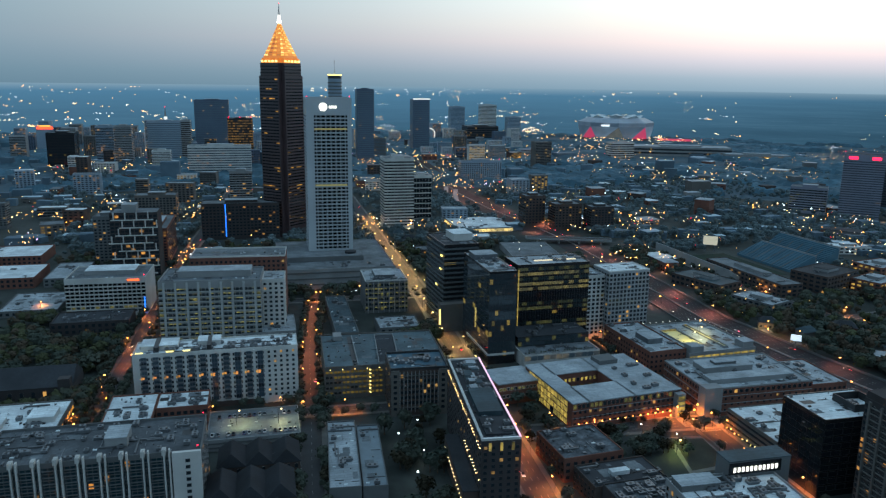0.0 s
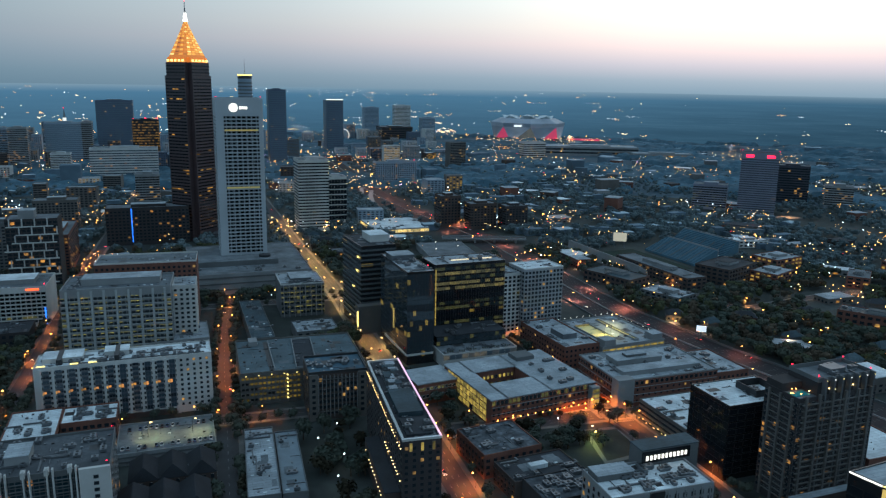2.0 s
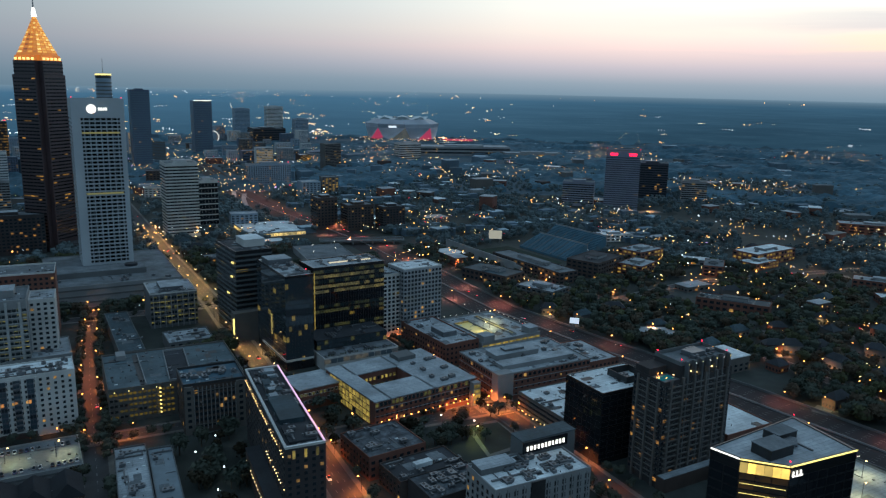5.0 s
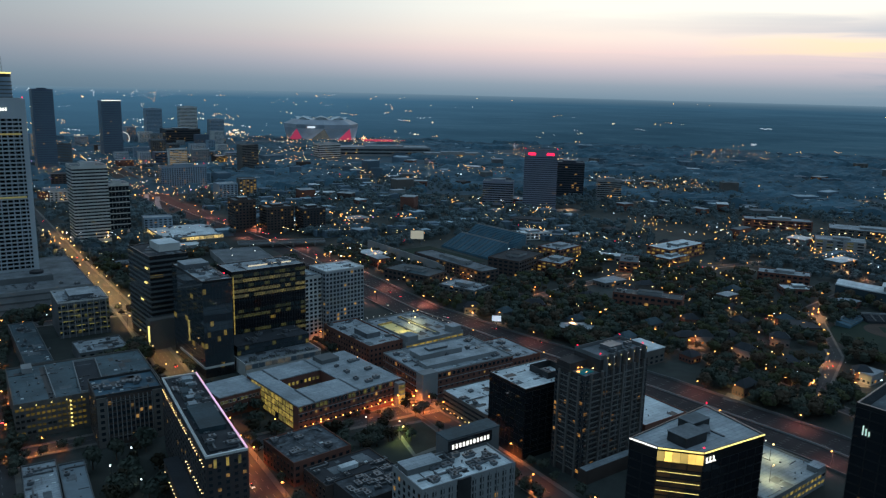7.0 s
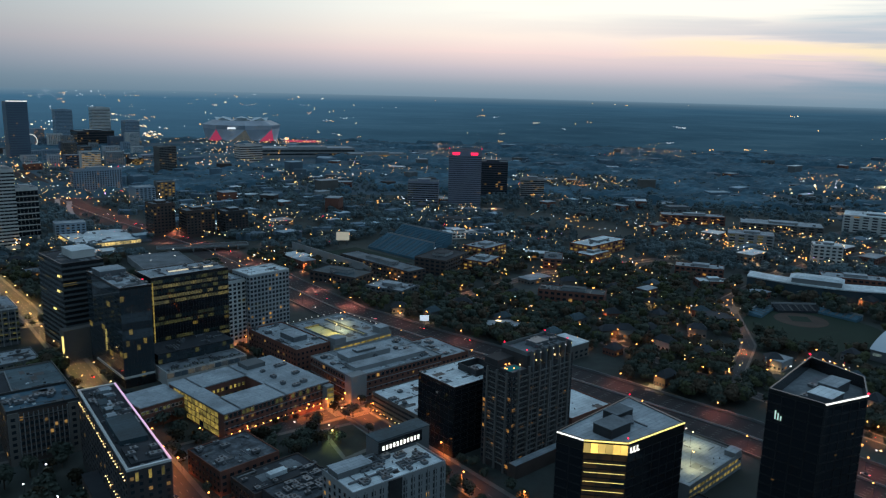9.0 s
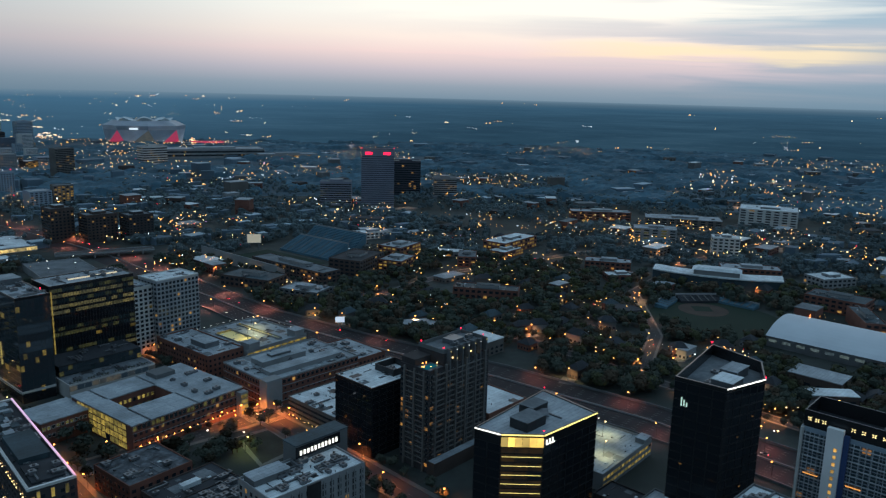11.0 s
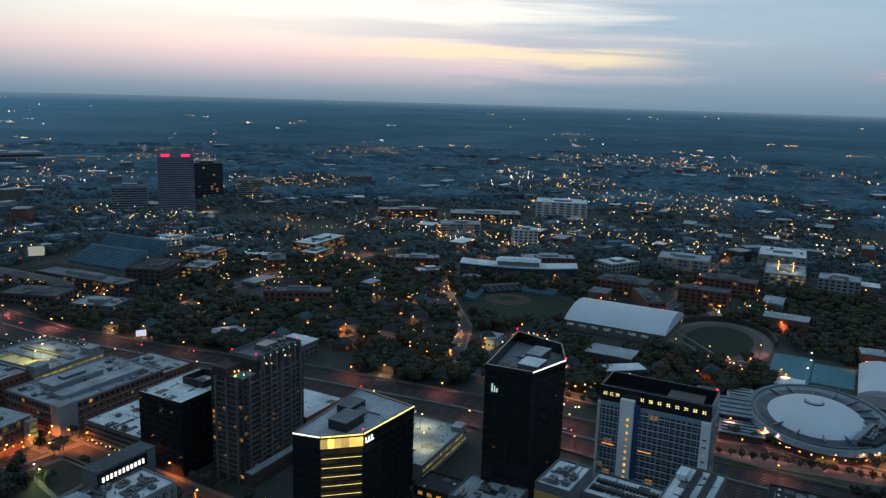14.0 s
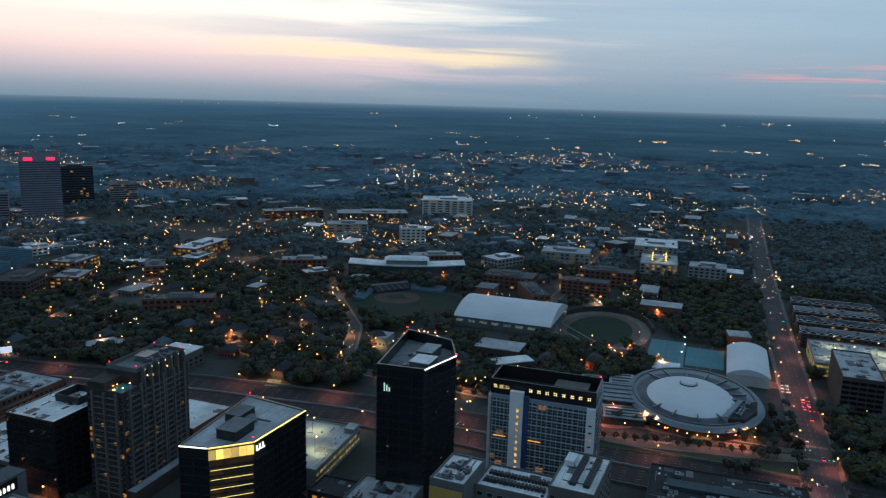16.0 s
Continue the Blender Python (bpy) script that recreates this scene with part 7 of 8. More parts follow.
def campus(label, x, y, w, d, h, yaw=0.0, wall=None, roof=None, pane=None, lit=False, roofed=False):
    b = building("campus_building", label if len(label.split()) > 3 else label + " on the wooded campus", x - w / 2, x + w / 2, y - d / 2, y + d / 2, h, wall or BRICK, roof or ROOF_PALE, yaw, 0.8)
    fl = max(1, int(h / 3.8))
    for s in ("e", "n"):
        run = d if s == "e" else w
        grid(b, s, max(2, int(run / (6 if math.hypot(x, y) < 1100 else 12))), fl, 0.6, h, 0.6, 0.5, wall or BRICK, pane or (G_LIT if lit else G_DIM))
    if roofed:
        part("hip_roof", Geo().prism([(-w / 2 - 0.8, -d / 2 - 0.8), (w / 2 + 0.8, -d / 2 - 0.8), (w / 2 + 0.8, d / 2 + 0.8), (-w / 2 - 0.8, d / 2 + 0.8)], h + 0.9, h + 6, 0,
                                     [(-w / 2 + 5, -0.6), (w / 2 - 5, -0.6), (w / 2 - 5, 0.6), (-w / 2 + 5, 0.6)]), ROOF_BLUE, b)
    else:
        rooftop(b, 3, int(x * 7 + y), ducts=1)
        if w > 24:
            penthouse(b, -w * 0.15, w * 0.2, -d * 0.2, d * 0.2, 3.0, CONCRETE, roof or ROOF_PALE)
    return b


campus("brick gymnasium with a long dark roof beside trees", 586, 482, 66, 22, 11, -58, BRICK, ROOF_BLUE)
campus("lecture hall with tall yellow-lit windows", 800, 620, 80, 34, 15, 6, BRICK, ROOF_WHITE, lit=True)
campus("low hall with a white roof and lit front", 765, 600, 45, 26, 8, 6, BRICK, ROOF_WHITE, lit=True)
PARK = campus("parking garage with bright lit floors", 970, 66, 66, 44, 16, 4, CONCRETE, ROOF_PALE, lit=True)
campus("pale classroom block with a lit upper floor", 985, 185, 44, 62, 14, 6, CONCRETE, ROOF_PALE, pane=G_OFFICE)
campus("long brick residence hall with a pale roof", 815, 214, 34, 56, 14, 0, BRICK, ROOF_BLUE)
campus("brick residence hall", 760, 175, 60, 18, 14, 30, BRICK, ROOF_BLUE, pane=G_HOME)
campus("brick residence hall", 815, 130, 22, 50, 16, 0, BRICK, ROOF_BLUE, pane=G_HOME)
campus("blue-roofed residence hall", 870, 115, 26, 60, 18, 0, BRICK, ROOF_BLUE, pane=G_HOME)
campus("pale recreation centre with lit glass", 1065, 78, 66, 56, 20, 4, CONCRETE, ROOF_WHITE, pane=G_OFFICE)
campus("white laboratory block", 940, 8, 34, 42, 20, 0, CONCRETE, ROOF_PALE)
campus("long low hall with a lit window band", 500, 690, 26, 120, 13, 4, BROWN, ROOF_GREY, pane=G_HOME)
campus("low brick hall with a dark roof", 440, 680, 34, 60, 11, 20, BROWN, ROOF_BLUE)
campus("low pale hall", 455, 610, 30, 44, 8, 20, GREYWALL, ROOF_PALE)
campus("dull brick hall beside the stadium", 565, 660, 60, 40, 18, 22, BROWN, ROOF_DARK)
campus("yellow-lit dining hall", 610, 640, 40, 30, 12, 22, BRICK, ROOF_PALE, lit=True)
campus("lit brick hall", 662, 690, 46, 34, 14, 12, BRICK, ROOF_PALE, lit=True)
campus("white flat-roofed hall", 712, 800, 52, 22, 9, -18, WHITEWALL, ROOF_WHITE)
campus("dark brick row of halls", 690, 600, 40, 22, 12, 40, BRICK, ROOF_GREY)
campus("white angular block", 985, 405, 34, 26, 26, -60, WHITEWALL, ROOF_WHITE)
campus("brick laboratory", 880, 330, 66, 26, 14, -60, BRICK, ROOF_PALE, pane=G_HOME)
campus("pale laboratory", 905, 250, 44, 30, 14, -30, CONCRETE, ROOF_WHITE)
campus("pale office", 1010, 520, 60, 34, 20, -60, CONCRETE, ROOF_PALE, pane=G_OFFICE)
campus("low roofed pavilion", 760, 430, 34, 20, 7, -40, BRICK, ROOF_WHITE)
campus("low roofed hall with lit front", 800, 470, 54, 24, 10, -60, BRICK, ROOF_PALE, pane=G_HOME)
campus("large white hall", 1310, 470, 90, 60, 26, -70, WHITEWALL, ROOF_WHITE)
campus("broad flat hall with a pale roof", 1180, 560, 120, 50, 12, -60, TAN, ROOF_PALE)
campus("long low laboratory", 1120, 680, 100, 30, 14, -50, BRICK, ROOF_PALE)

rnd = random.Random(21)


def in_forest(x, y):
    """The unbroken dark woods on both sides of the avenue."""
    return (696 < x < 905 and -46 < y < 44) or (930 < x < 1780 and y < -82) or (486 < x < 552 and -150 < y < -84) or (620 < x < 700 and y < -160) or (870 < x < 940 and y < -90)



def busy(x, y):
    """Whether a spot is taken by something placed above."""
    for n, (w, d, _) in DIM.items():
        p = SPOT[n]
        if math.hypot(x - p[0], y - p[1]) < 0.55 * max(w, d) + 9:
            return True
    for pts, width in ROADS.values():
        for (x0, y0), (x1, y1) in zip(pts, pts[1:]):
            l2 = (x1 - x0) ** 2 + (y1 - y0) ** 2
            t = max(0, min(1, ((x - x0) * (x1 - x0) + (y - y0) * (y1 - y0)) / l2))
            if math.hypot(x - x0 - t * (x1 - x0), y - y0 - t * (y1 - y0)) < width / 2 + 4.5:
                return True
    for cx, cy, r in ((690, 285, 66), (687, 96, 68), (528, 6, 68), (647, 18, 42), (530, 766, 70), (338, 140, 36), (278, 196, 40), (215, 365, 36), (684, 177, 62), (626, -31, 40), (462, -10, 22), (1290, 2620, 180)):
        if math.hypot(x - cx, y - cy) < r:
            return True
    return False


SPOT = {n: tuple(bpy.data.objects[n].matrix_basis.translation) for n in DIM}


def filler(k, x, y, home=False):
    """Small halls, houses and shops of the flat town beyond."""
    far_off = math.hypot(x, y) > 1150
    w, d, h = rnd.uniform(16, 40), rnd.uniform(12, 26), rnd.uniform(5, 14)
    if far_off:
        w, d, h = w * 1.1, d * 1.1, h * (1.0 if rnd.random() < 0.8 else 1.9)
    wl = rnd.choice((BRICK, BRICK, BROWN, TAN, GREYWALL, CONCRETE))
    house = home or (not far_off and rnd.random() < (0.5 if x < 700 else 0.15))
    if house:
        w, d, h = rnd.uniform(11, 18), rnd.uniform(9, 14), rnd.uniform(5, 8)
    yaw = rnd.choice((0, 0, 90, 8, -30, -50))
    b = thing("house" if house else "low_building", rnd.choice(("brick house with a dark hipped roof among trees", "house with a grey hipped roof among trees")) if house else
              rnd.choice(("low flat-roofed building with a pale roof", "low brick hall with a flat roof", "low shed with a light grey roof")), "house" if house else "building", x, y, 0, yaw)
    part("wall", box(-w / 2, w / 2, -d / 2, d / 2, 0, h), wl, b)
    if house:
        part("roof", Geo().prism([(-w / 2 - 0.7, -d / 2 - 0.7), (w / 2 + 0.7, -d / 2 - 0.7), (w / 2 + 0.7, d / 2 + 0.7), (-w / 2 - 0.7, d / 2 + 0.7)], h + 0.004, h + 4.2, 0,
                                 [(-w / 2 + 4, -0.3), (w / 2 - 4, -0.3), (w / 2 - 4, 0.3), (-w / 2 + 4, 0.3)]), rnd.choice((ROOF_DARK, ROOF_DARK, ROOF_DARK, ROOF_BLUE)), b)
    else:
        part("roof", box(-w / 2 - 0.3, w / 2 + 0.3, -d / 2 - 0.3, d / 2 + 0.3, h + 0.004, h + 0.6), rnd.choice((ROOF_PALE, ROOF_GREY, ROOF_PALE, ROOF_WHITE, ROOF_DARK)), b)
    n = 3 if far_off else 4
    panes = []
    for s in range(4):
        run, off = (w, d) if s % 2 else (d, w)
        for c in range(n):
            for f in range(1 if h < 8 else 2):
                panes.append((pose(0, 0, 0, 0, 0, 90 * s - 90) @ pose(-run / 2 + (c + 0.5) * run / n, -off / 2, 1.2 + f * 3.6), run / n * 0.5, 1.8, G_HOME))
    join_panes(b, panes, wl)


def on_street(x, y):
    return any(math.hypot(x - a, y - b) < 13 for pts, w in ROADS.values() for a, b, _ in along(pts, 6.0))


placed = []
while len(placed) < 190:
    az, r = math.radians(rnd.uniform(-16, 104)), 520 * math.exp(rnd.uniform(0, 1.65))
    x, y = r * math.sin(az), r * math.cos(az)
    if busy(x, y) or any(math.hypot(x - a, y - b) < 24 + r * 0.012 for a, b in placed) or (x < far_side(y) + 8 and y < 900 and y > -40):
        continue
    if in_forest(x, y) or x > 600 and y < -70 and rnd.random() < 0.75:
        continue
    placed.append((x, y))
    filler(len(placed), x, y)
for x, y in ((533, 338), (540, 305), (586, 341), (488, 356), (521, 386), (560, 372), (600, 310), (566, 262), (540, 230), (520, 270), (600, 240), (575, 205), (545, 180), (522, 140), (560, 130),
             (590, 165), (474, 410), (530, 430), (570, 420), (600, 390), (630, 420), (640, 370), (476, 470), (540, 520), (600, 520), (650, 480), (690, 460)):
    if not on_street(x, y):
        placed.append((x, y))
        filler(1, x, y, True)
PLACED = placed

# ---------------------------------------------------------------- trees


def crown_mesh(seed, r=4.6, h=9.5, n=70, leaf=1.5):
    q = random.Random(seed)
    g = Geo()
    lobes = [(q.uniform(-0.45, 0.45) * r, q.uniform(-0.45, 0.45) * r, h * q.uniform(0.5, 0.8), r * q.uniform(0.45, 0.7)) for _ in range(6)]
    for i in range(n):
        cx, cy, cz, cr = lobes[i % 6]
        th, ph = q.uniform(0, 2 * math.pi), math.acos(q.uniform(-0.75, 1))
        k = cr * q.uniform(0.65, 1.12)
        c = Vector((cx + k * math.sin(ph) * math.cos(th), cy + k * math.sin(ph) * math.sin(th), cz + 0.85 * k * math.cos(ph)))
        nrm = (c - Vector((cx, cy, cz))).normalized() + Vector((q.uniform(-0.7, 0.7), q.uniform(-0.7, 0.7), q.uniform(-0.5, 0.9)))
        u = nrm.orthogonal().normalized()
        v = nrm.normalized().cross(u)
        s = leaf * q.uniform(0.6, 1.25)
        g.quad(*[tuple(c + u * a * s + v * b * s) for a, b in ((-0.7, -0.5), (0.6, -0.8), (0.85, 0.55), (-0.5, 0.8))])
    return g


def crown_core(seed, r=4.6, h=9.5):
    """The dense inside of a crown: a lumpy mass of quads in each lobe."""
    q = random.Random(seed)
    quads = []
    lobes = [(q.uniform(-0.45, 0.45) * r, q.uniform(-0.45, 0.45) * r, h * q.uniform(0.5, 0.8), r * q.uniform(0.45, 0.7)) for _ in range(6)]
    for cx, cy, cz, cr in lobes:
        rings = []
        for ph in (0.02, 1.05, 2.2):
            rings.append([(cx + cr * f * math.sin(ph) * math.cos(a), cy + cr * f * math.sin(ph) * math.sin(a), cz + 0.85 * cr * f * math.cos(ph)) for a in (0.3, 1.87, 3.44, 5.01) for f in (q.uniform(0.72, 0.98),)])
        for lo, up in zip(rings, rings[1:]):
            quads += [(lo[j], up[j], up[(j + 1) % 4], lo[(j + 1) % 4]) for j in range(4)]
    return np.array(quads, dtype=np.float32)


def trunk_mesh(seed, h=6.0):
    q = random.Random(seed)
    g = Geo().tube(0, 0, 0.34, 0.2, 0, h, 6)
    for k in range(4):
        a, l = q.uniform(0, 6.28), q.uniform(1.6, 2.8)
        z = h * q.uniform(0.45, 0.8)
        e = (l * math.cos(a), l * math.sin(a))
        g.prism([(-0.12, -0.12), (0.12, -0.12), (0.12, 0.12), (-0.12, 0.12)], z, z + l * 0.9, 0, [(e[0] - 0.05, e[1] - 0.05), (e[0] + 0.05, e[1] - 0.05), (e[0] + 0.05, e[1] + 0.05), (e[0] - 0.05, e[1] + 0.05)])
    return g


CROWNS = [crown_mesh(k, n=170, leaf=1.0).mesh("crown", [LEAF if k % 3 else LEAF2]) for k in range(5)]
TRUNKS = [trunk_mesh(k).mesh("trunk", [BARK]) for k in range(3)]


def tree(x, y, s, k, label="leafy broad street tree with a dark green crown"):
    b = thing("tree", label, "tree", x, y, 0, (k * 73) % 360, "trees of the near streets")
    m = Matrix.Diagonal((s, s, s * (0.9 + 0.05 * (k % 5)), 1))
    part("trunk", TRUNKS[k % 3], None, b, at=m), part("crown", CROWNS[k % 5], None, b, at=m)


trnd = random.Random(5)
spots = []
for nm, side_off in (("a", 9.5), ("b", 7.6), ("c", 11), ("d", 10.5), ("f", 11), ("g", 11)):
    pts, width = ROADS[nm]
    for x, y, a in along(pts, 9.0 if nm in "ab" else 13.0, 5.0):
        if math.hypot(x, y) < 760 and math.hypot(x, y) > 240:
            for s in (-1, 1):
                if trnd.random() < (0.75 if nm in "abg" else 0.4):
                    c, sn = math.cos(math.radians(a)), math.sin(math.radians(a))
                    spots.append((x - s * side_off * sn, y + s * side_off * c, trnd.uniform(0.55, 0.95)))
for n, (x0, x1, y0, y1), s0, s1 in ((34, (64, 97, 322, 434), 0.7, 1.3), (9, (186, 208, 356, 388), 0.7, 1.3), (22, (-165, -112, 545, 640), 0.9, 1.5), (10, (-118, -95, 470, 520), 0.8, 1.3),
                                    (12, (150, 178, 396, 440), 0.7, 1.1), (10, (40, 90, 715, 738), 0.8, 1.2), (10, (-20, 40, 716, 738), 0.8, 1.2)):
    for k in range(n):
        spots.append((trnd.uniform(x0, x1), trnd.uniform(y0, y1), trnd.uniform(s0, s1)))


def inside(x, y, pad=2.0):
    for n, (w, d, _) in DIM.items():
        p = SPOT[n]
        if abs(x - p[0]) < w / 2 + pad and abs(y - p[1]) < d / 2 + pad:
            return True
    return math.hypot(x - 278, y - 196) < 34 or math.hypot(x - 338, y - 132) < 32 or (144 < x < 180 and 446 < y < 476) or (170 < x < 250 and 394 < y < 472)


ROADKEEP = dict(ROADS)
spots = [p for p in spots if not inside(p[0], p[1], 1.2)]
spots.sort(key=lambda p: math.hypot(p[0], p[1]))
for k, (x, y, s) in enumerate(spots[:250]):
    tree(x, y, s, k)
for k in range(17):
    tree(454 + k * 1.05, 55 - k * 6.2, 0.52 + 0.04 * (k % 3), k, "small round clipped tree beside the paved walk")


def on_road(x, y, pad=3.0):
    for pts, width in ROADKEEP.values():
        for (x0, y0), (x1, y1) in zip(pts, pts[1:]):
            l2 = (x1 - x0) ** 2 + (y1 - y0) ** 2
            t = max(0, min(1, ((x - x0) * (x1 - x0) + (y - y0) * (y1 - y0)) / l2))
            if math.hypot(x - x0 - t * (x1 - x0), y - y0 - t * (y1 - y0)) < width / 2 + pad:
                return True
    return False


# yards at random spots, added as pale ground that shows lamp light
yq = random.Random(14)
YARDS = []
for k, (x, y) in enumerate([p for p in PLACED if math.hypot(*p) < 1050][::2]):
    a = math.atan2(-y, -x) + yq.uniform(-0.7, 0.7)
    YARDS.append((x + 14 * math.cos(a), y + 14 * math.sin(a), yq.uniform(8, 17), yq.uniform(7, 12), yq.choice((0, 20, -40, 65))))
YARDS = [p for p in YARDS if not on_road(p[0], p[1], 4.0)][:54]
# lit plazas, lots and street corners of the campus and the town behind it
for x, y in ((598, 687), (670, 516), (731, 497), (860, 539), (635, 350), (629, 379), (475, 385), (606, 248), (1068, 258), (976, 250), (1236, 197), (1249, 152), (1276, 90), (1626, 407), (1482, 237), (1600, 176),
             (1974, 706), (1825, 1030), (1462, 585), (940, 969), (812, 527), (905, 459), (891, 175), (777, 106), (1234, 930), (1140, 968), (1587, 775), (1247, 385), (1690, 378), (1087, 377), (527, 893), (641, 711),
             (-118, 1660), (-60, 1456), (426, 1986), (-320, 2298), (-735, 2743), (-628, 2512), (-320, 1924), (-264, 1119), (178, 2573), (-379, 1814), (-412, 1541), (-206, 1404), (225, 985),
             (645, 379), (690, 367), (1052, 1576), (1570, 1693), (1364, 1865), (1437, 1732), (760, 749), (785, 1380)):
    # yards grow with distance so that their lit patches still show
    far_out = math.hypot(x, y) / 700
    YARDS.append((x, y, yq.uniform(14, 24) * max(1, far_out), yq.uniform(9, 14) * max(1, far_out), yq.choice((0, 20, -40, 65))))


def woods():
    """The many trees beyond the freeway and the far canopy, thinned out with distance."""
    base = []
    for k in range(6):
        base.append([np.concatenate([np.array(crown_mesh(100 + k, n=n, leaf=e).v, dtype=np.float32).reshape(-1, 4, 3), crown_core(100 + k)[:c]]) for n, e, c in ((150, 0.72, 48), (38, 1.0, 48), (8, 1.3, 48))])
    q = np.random.RandomState(4)
    quads, olive, brown, outer, cells = [], [], [], [], {}
    for n, (w, d, _) in DIM.items():
        p = SPOT[n]
        cells.setdefault((int(p[0] // 80), int(p[1] // 80)), []).append((p[0], p[1], 0.62 * max(w, d) + 2))
    for x, y in PLACED:
        cells.setdefault((int(x // 80), int(y // 80)), []).append((x, y, 12.0))
    for x, y, w, d, _ in YARDS:
        cells.setdefault((int(x // 80), int(y // 80)), []).append((x - 2, y - 1, max(11.0, 0.6 * w)))
    open_ground = ((690, 285, 60), (687, 96, 64), (528, 6, 62), (647, 18, 40), (530, 766, 62), (684, 177, 58), (646, 177, 46), (626, -31, 38), (470, 5, 38), (470, -36, 26), (470, 44, 24), (735, 320, 30), (590, 770, 64), (510, 78, 36))
    for nm, off, step in (("a", 8.4, 6.5), ("b", 6.4, 6.0), ("d", 9.6, 10.0), ("e", 8.0, 9.0), ("h", 9.0, 9.0), ("i", 7.5, 11.0)):
        pts, width = ROADS[nm]
        for x, y, a in along(pts, step, 3.0):
            for side in (-1, 1):
                u, v = x - side * (off + q.uniform(-0.6, 1.6)) * math.sin(math.radians(a)), y + side * (off + q.uniform(-0.6, 1.6)) * math.cos(math.radians(a))
                if math.hypot(x, y) > 900 or q.uniform(0, 1) < 0.2 or inside(u, v, 1.0) or (140 < u < 275 and 335 < v < 480):
                    continue
                s, turn = q.uniform(0.62, 1.0), q.uniform(0, 6.28)
                m = np.array([[math.cos(turn), -math.sin(turn), 0], [math.sin(turn), math.cos(turn), 0], [0, 0, 1]]) * s
                quads.append(base[q.randint(6)][0] @ m.T.astype(np.float32) + np.array([u, v, -0.4], dtype=np.float32))
    made = tries = 0
    while made < 13800 and tries < 90000:
        tries += 1
        az = math.radians(q.uniform(-14, 106))
        r = 440 * math.exp(q.uniform(0, 1.52))
        x, y = r * math.sin(az), r * math.cos(az)
        if x < far_side(y) and y < 1050 and y > -45 and made > 520 and (y < 760 and not (x < -190 and y > 480) or inside(x, y, 3.0)):
            continue
        if made <= 520:
            x0, x1, y0, y1 = ((-205, -112, 545, 690), (-205, -112, 545, 690), (62, 96, 322, 436), (-185, -112, 478, 510), (62, 96, 322, 436), (60, 130, 712, 742), (-10, 60, 640, 740), (160, 350, 660, 980), (160, 350, 660, 980), (72, 136, 540, 650), (64, 97, 322, 436), (120, 138, 570, 705))[q.randint(12)]
            x, y = q.uniform(x0, x1), q.uniform(y0, y1)
            r = math.hypot(x, y)
            if inside(x, y, 1.0) or (215 < x < 243 and 345 < y < 385):
                continue
        if not in_forest(x, y) and noise.noise((x * 0.008, y * 0.008, 3.0)) < (-0.30 if r > 700 else -0.17):
            continue
        c = (int(x // 80), int(y // 80))
        if any(math.hypot(x - a, y - b) < e for i in (-1, 0, 1) for j in (-1, 0, 1) for a, b, e in cells.get((c[0] + i, c[1] + j), ())):
            continue
        if any(math.hypot(x - a, y - b) < e for a, b, e in open_ground) or on_road(x, y, 2.0):
            continue
        s = q.uniform(0.8, 1.5)
        a = q.uniform(0, 6.28)
        m = np.array([[math.cos(a), -math.sin(a), 0], [math.sin(a), math.cos(a), 0], [0, 0, 1]]) * s
        v = base[made % 6][0 if r < 640 else 1 if r < 1150 else 2] @ m.T.astype(np.float32) + np.array([x, y, -0.8], dtype=np.float32)
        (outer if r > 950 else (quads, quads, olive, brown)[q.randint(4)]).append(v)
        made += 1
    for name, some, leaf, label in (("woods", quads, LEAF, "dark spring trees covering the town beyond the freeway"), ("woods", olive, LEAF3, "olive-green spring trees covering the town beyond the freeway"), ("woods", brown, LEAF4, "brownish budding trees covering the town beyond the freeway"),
                                     ("outer_woods", outer, FARLEAF, "dark trees of the outer town, tinted blue for haze")):
        v = np.concatenate(some).reshape(-1, 3)
        n = len(v) // 4
        me = bpy.data.meshes.new(name)
        me.vertices.add(len(v)), me.loops.add(len(v)), me.polygons.add(n)
        me.vertices.foreach_set("co", v.ravel())
        me.loops.foreach_set("vertex_index", np.arange(len(v), dtype=np.int32))
        me.polygons.foreach_set("loop_start", np.arange(0, len(v), 4, dtype=np.int32))
        me.materials.append(leaf)
        me.update(calc_edges=True)
        tagged(new(name, me), label, "trees", kind="stuff")


woods()


def far_canopy():
    """Rough tree tops from two kilometres on, as one uneven sheet."""
    g = Geo()
    rings = [1500 + 16 * i for i in range(95)]
    turns = 520
    lo, hi = math.radians(-18), math.radians(108)
    for r in rings:
        for k in range(turns):
            a = lo + (hi - lo) * k / (turns - 1)
            x, y = r * math.sin(a), r * math.cos(a)
            p = noise.noise((x * 0.004, y * 0.004, 1.0)) + 0.5 * noise.noise((x * 0.012, y * 0.012, 5.0))
            h = 9 + 9 * noise.noise((x * 0.035, y * 0.035, 2.0)) + 3 * random.Random(int(x * 13 + y * 7)).random()
            g.v.append((x, y, h if p > -0.12 and r > 1520 else -1.0))
    for i in range(len(rings) - 1):
        for k in range(turns - 1):
            a = i * turns + k
            g.f.append((a, a + turns, a + turns + 1, a + 1))
            g.m.append(0)
    single("far_woods", g, OUTERLEAF, "far dark tree tops between the suburbs, haze in their colour", "woods", kind="stuff")


far_canopy()

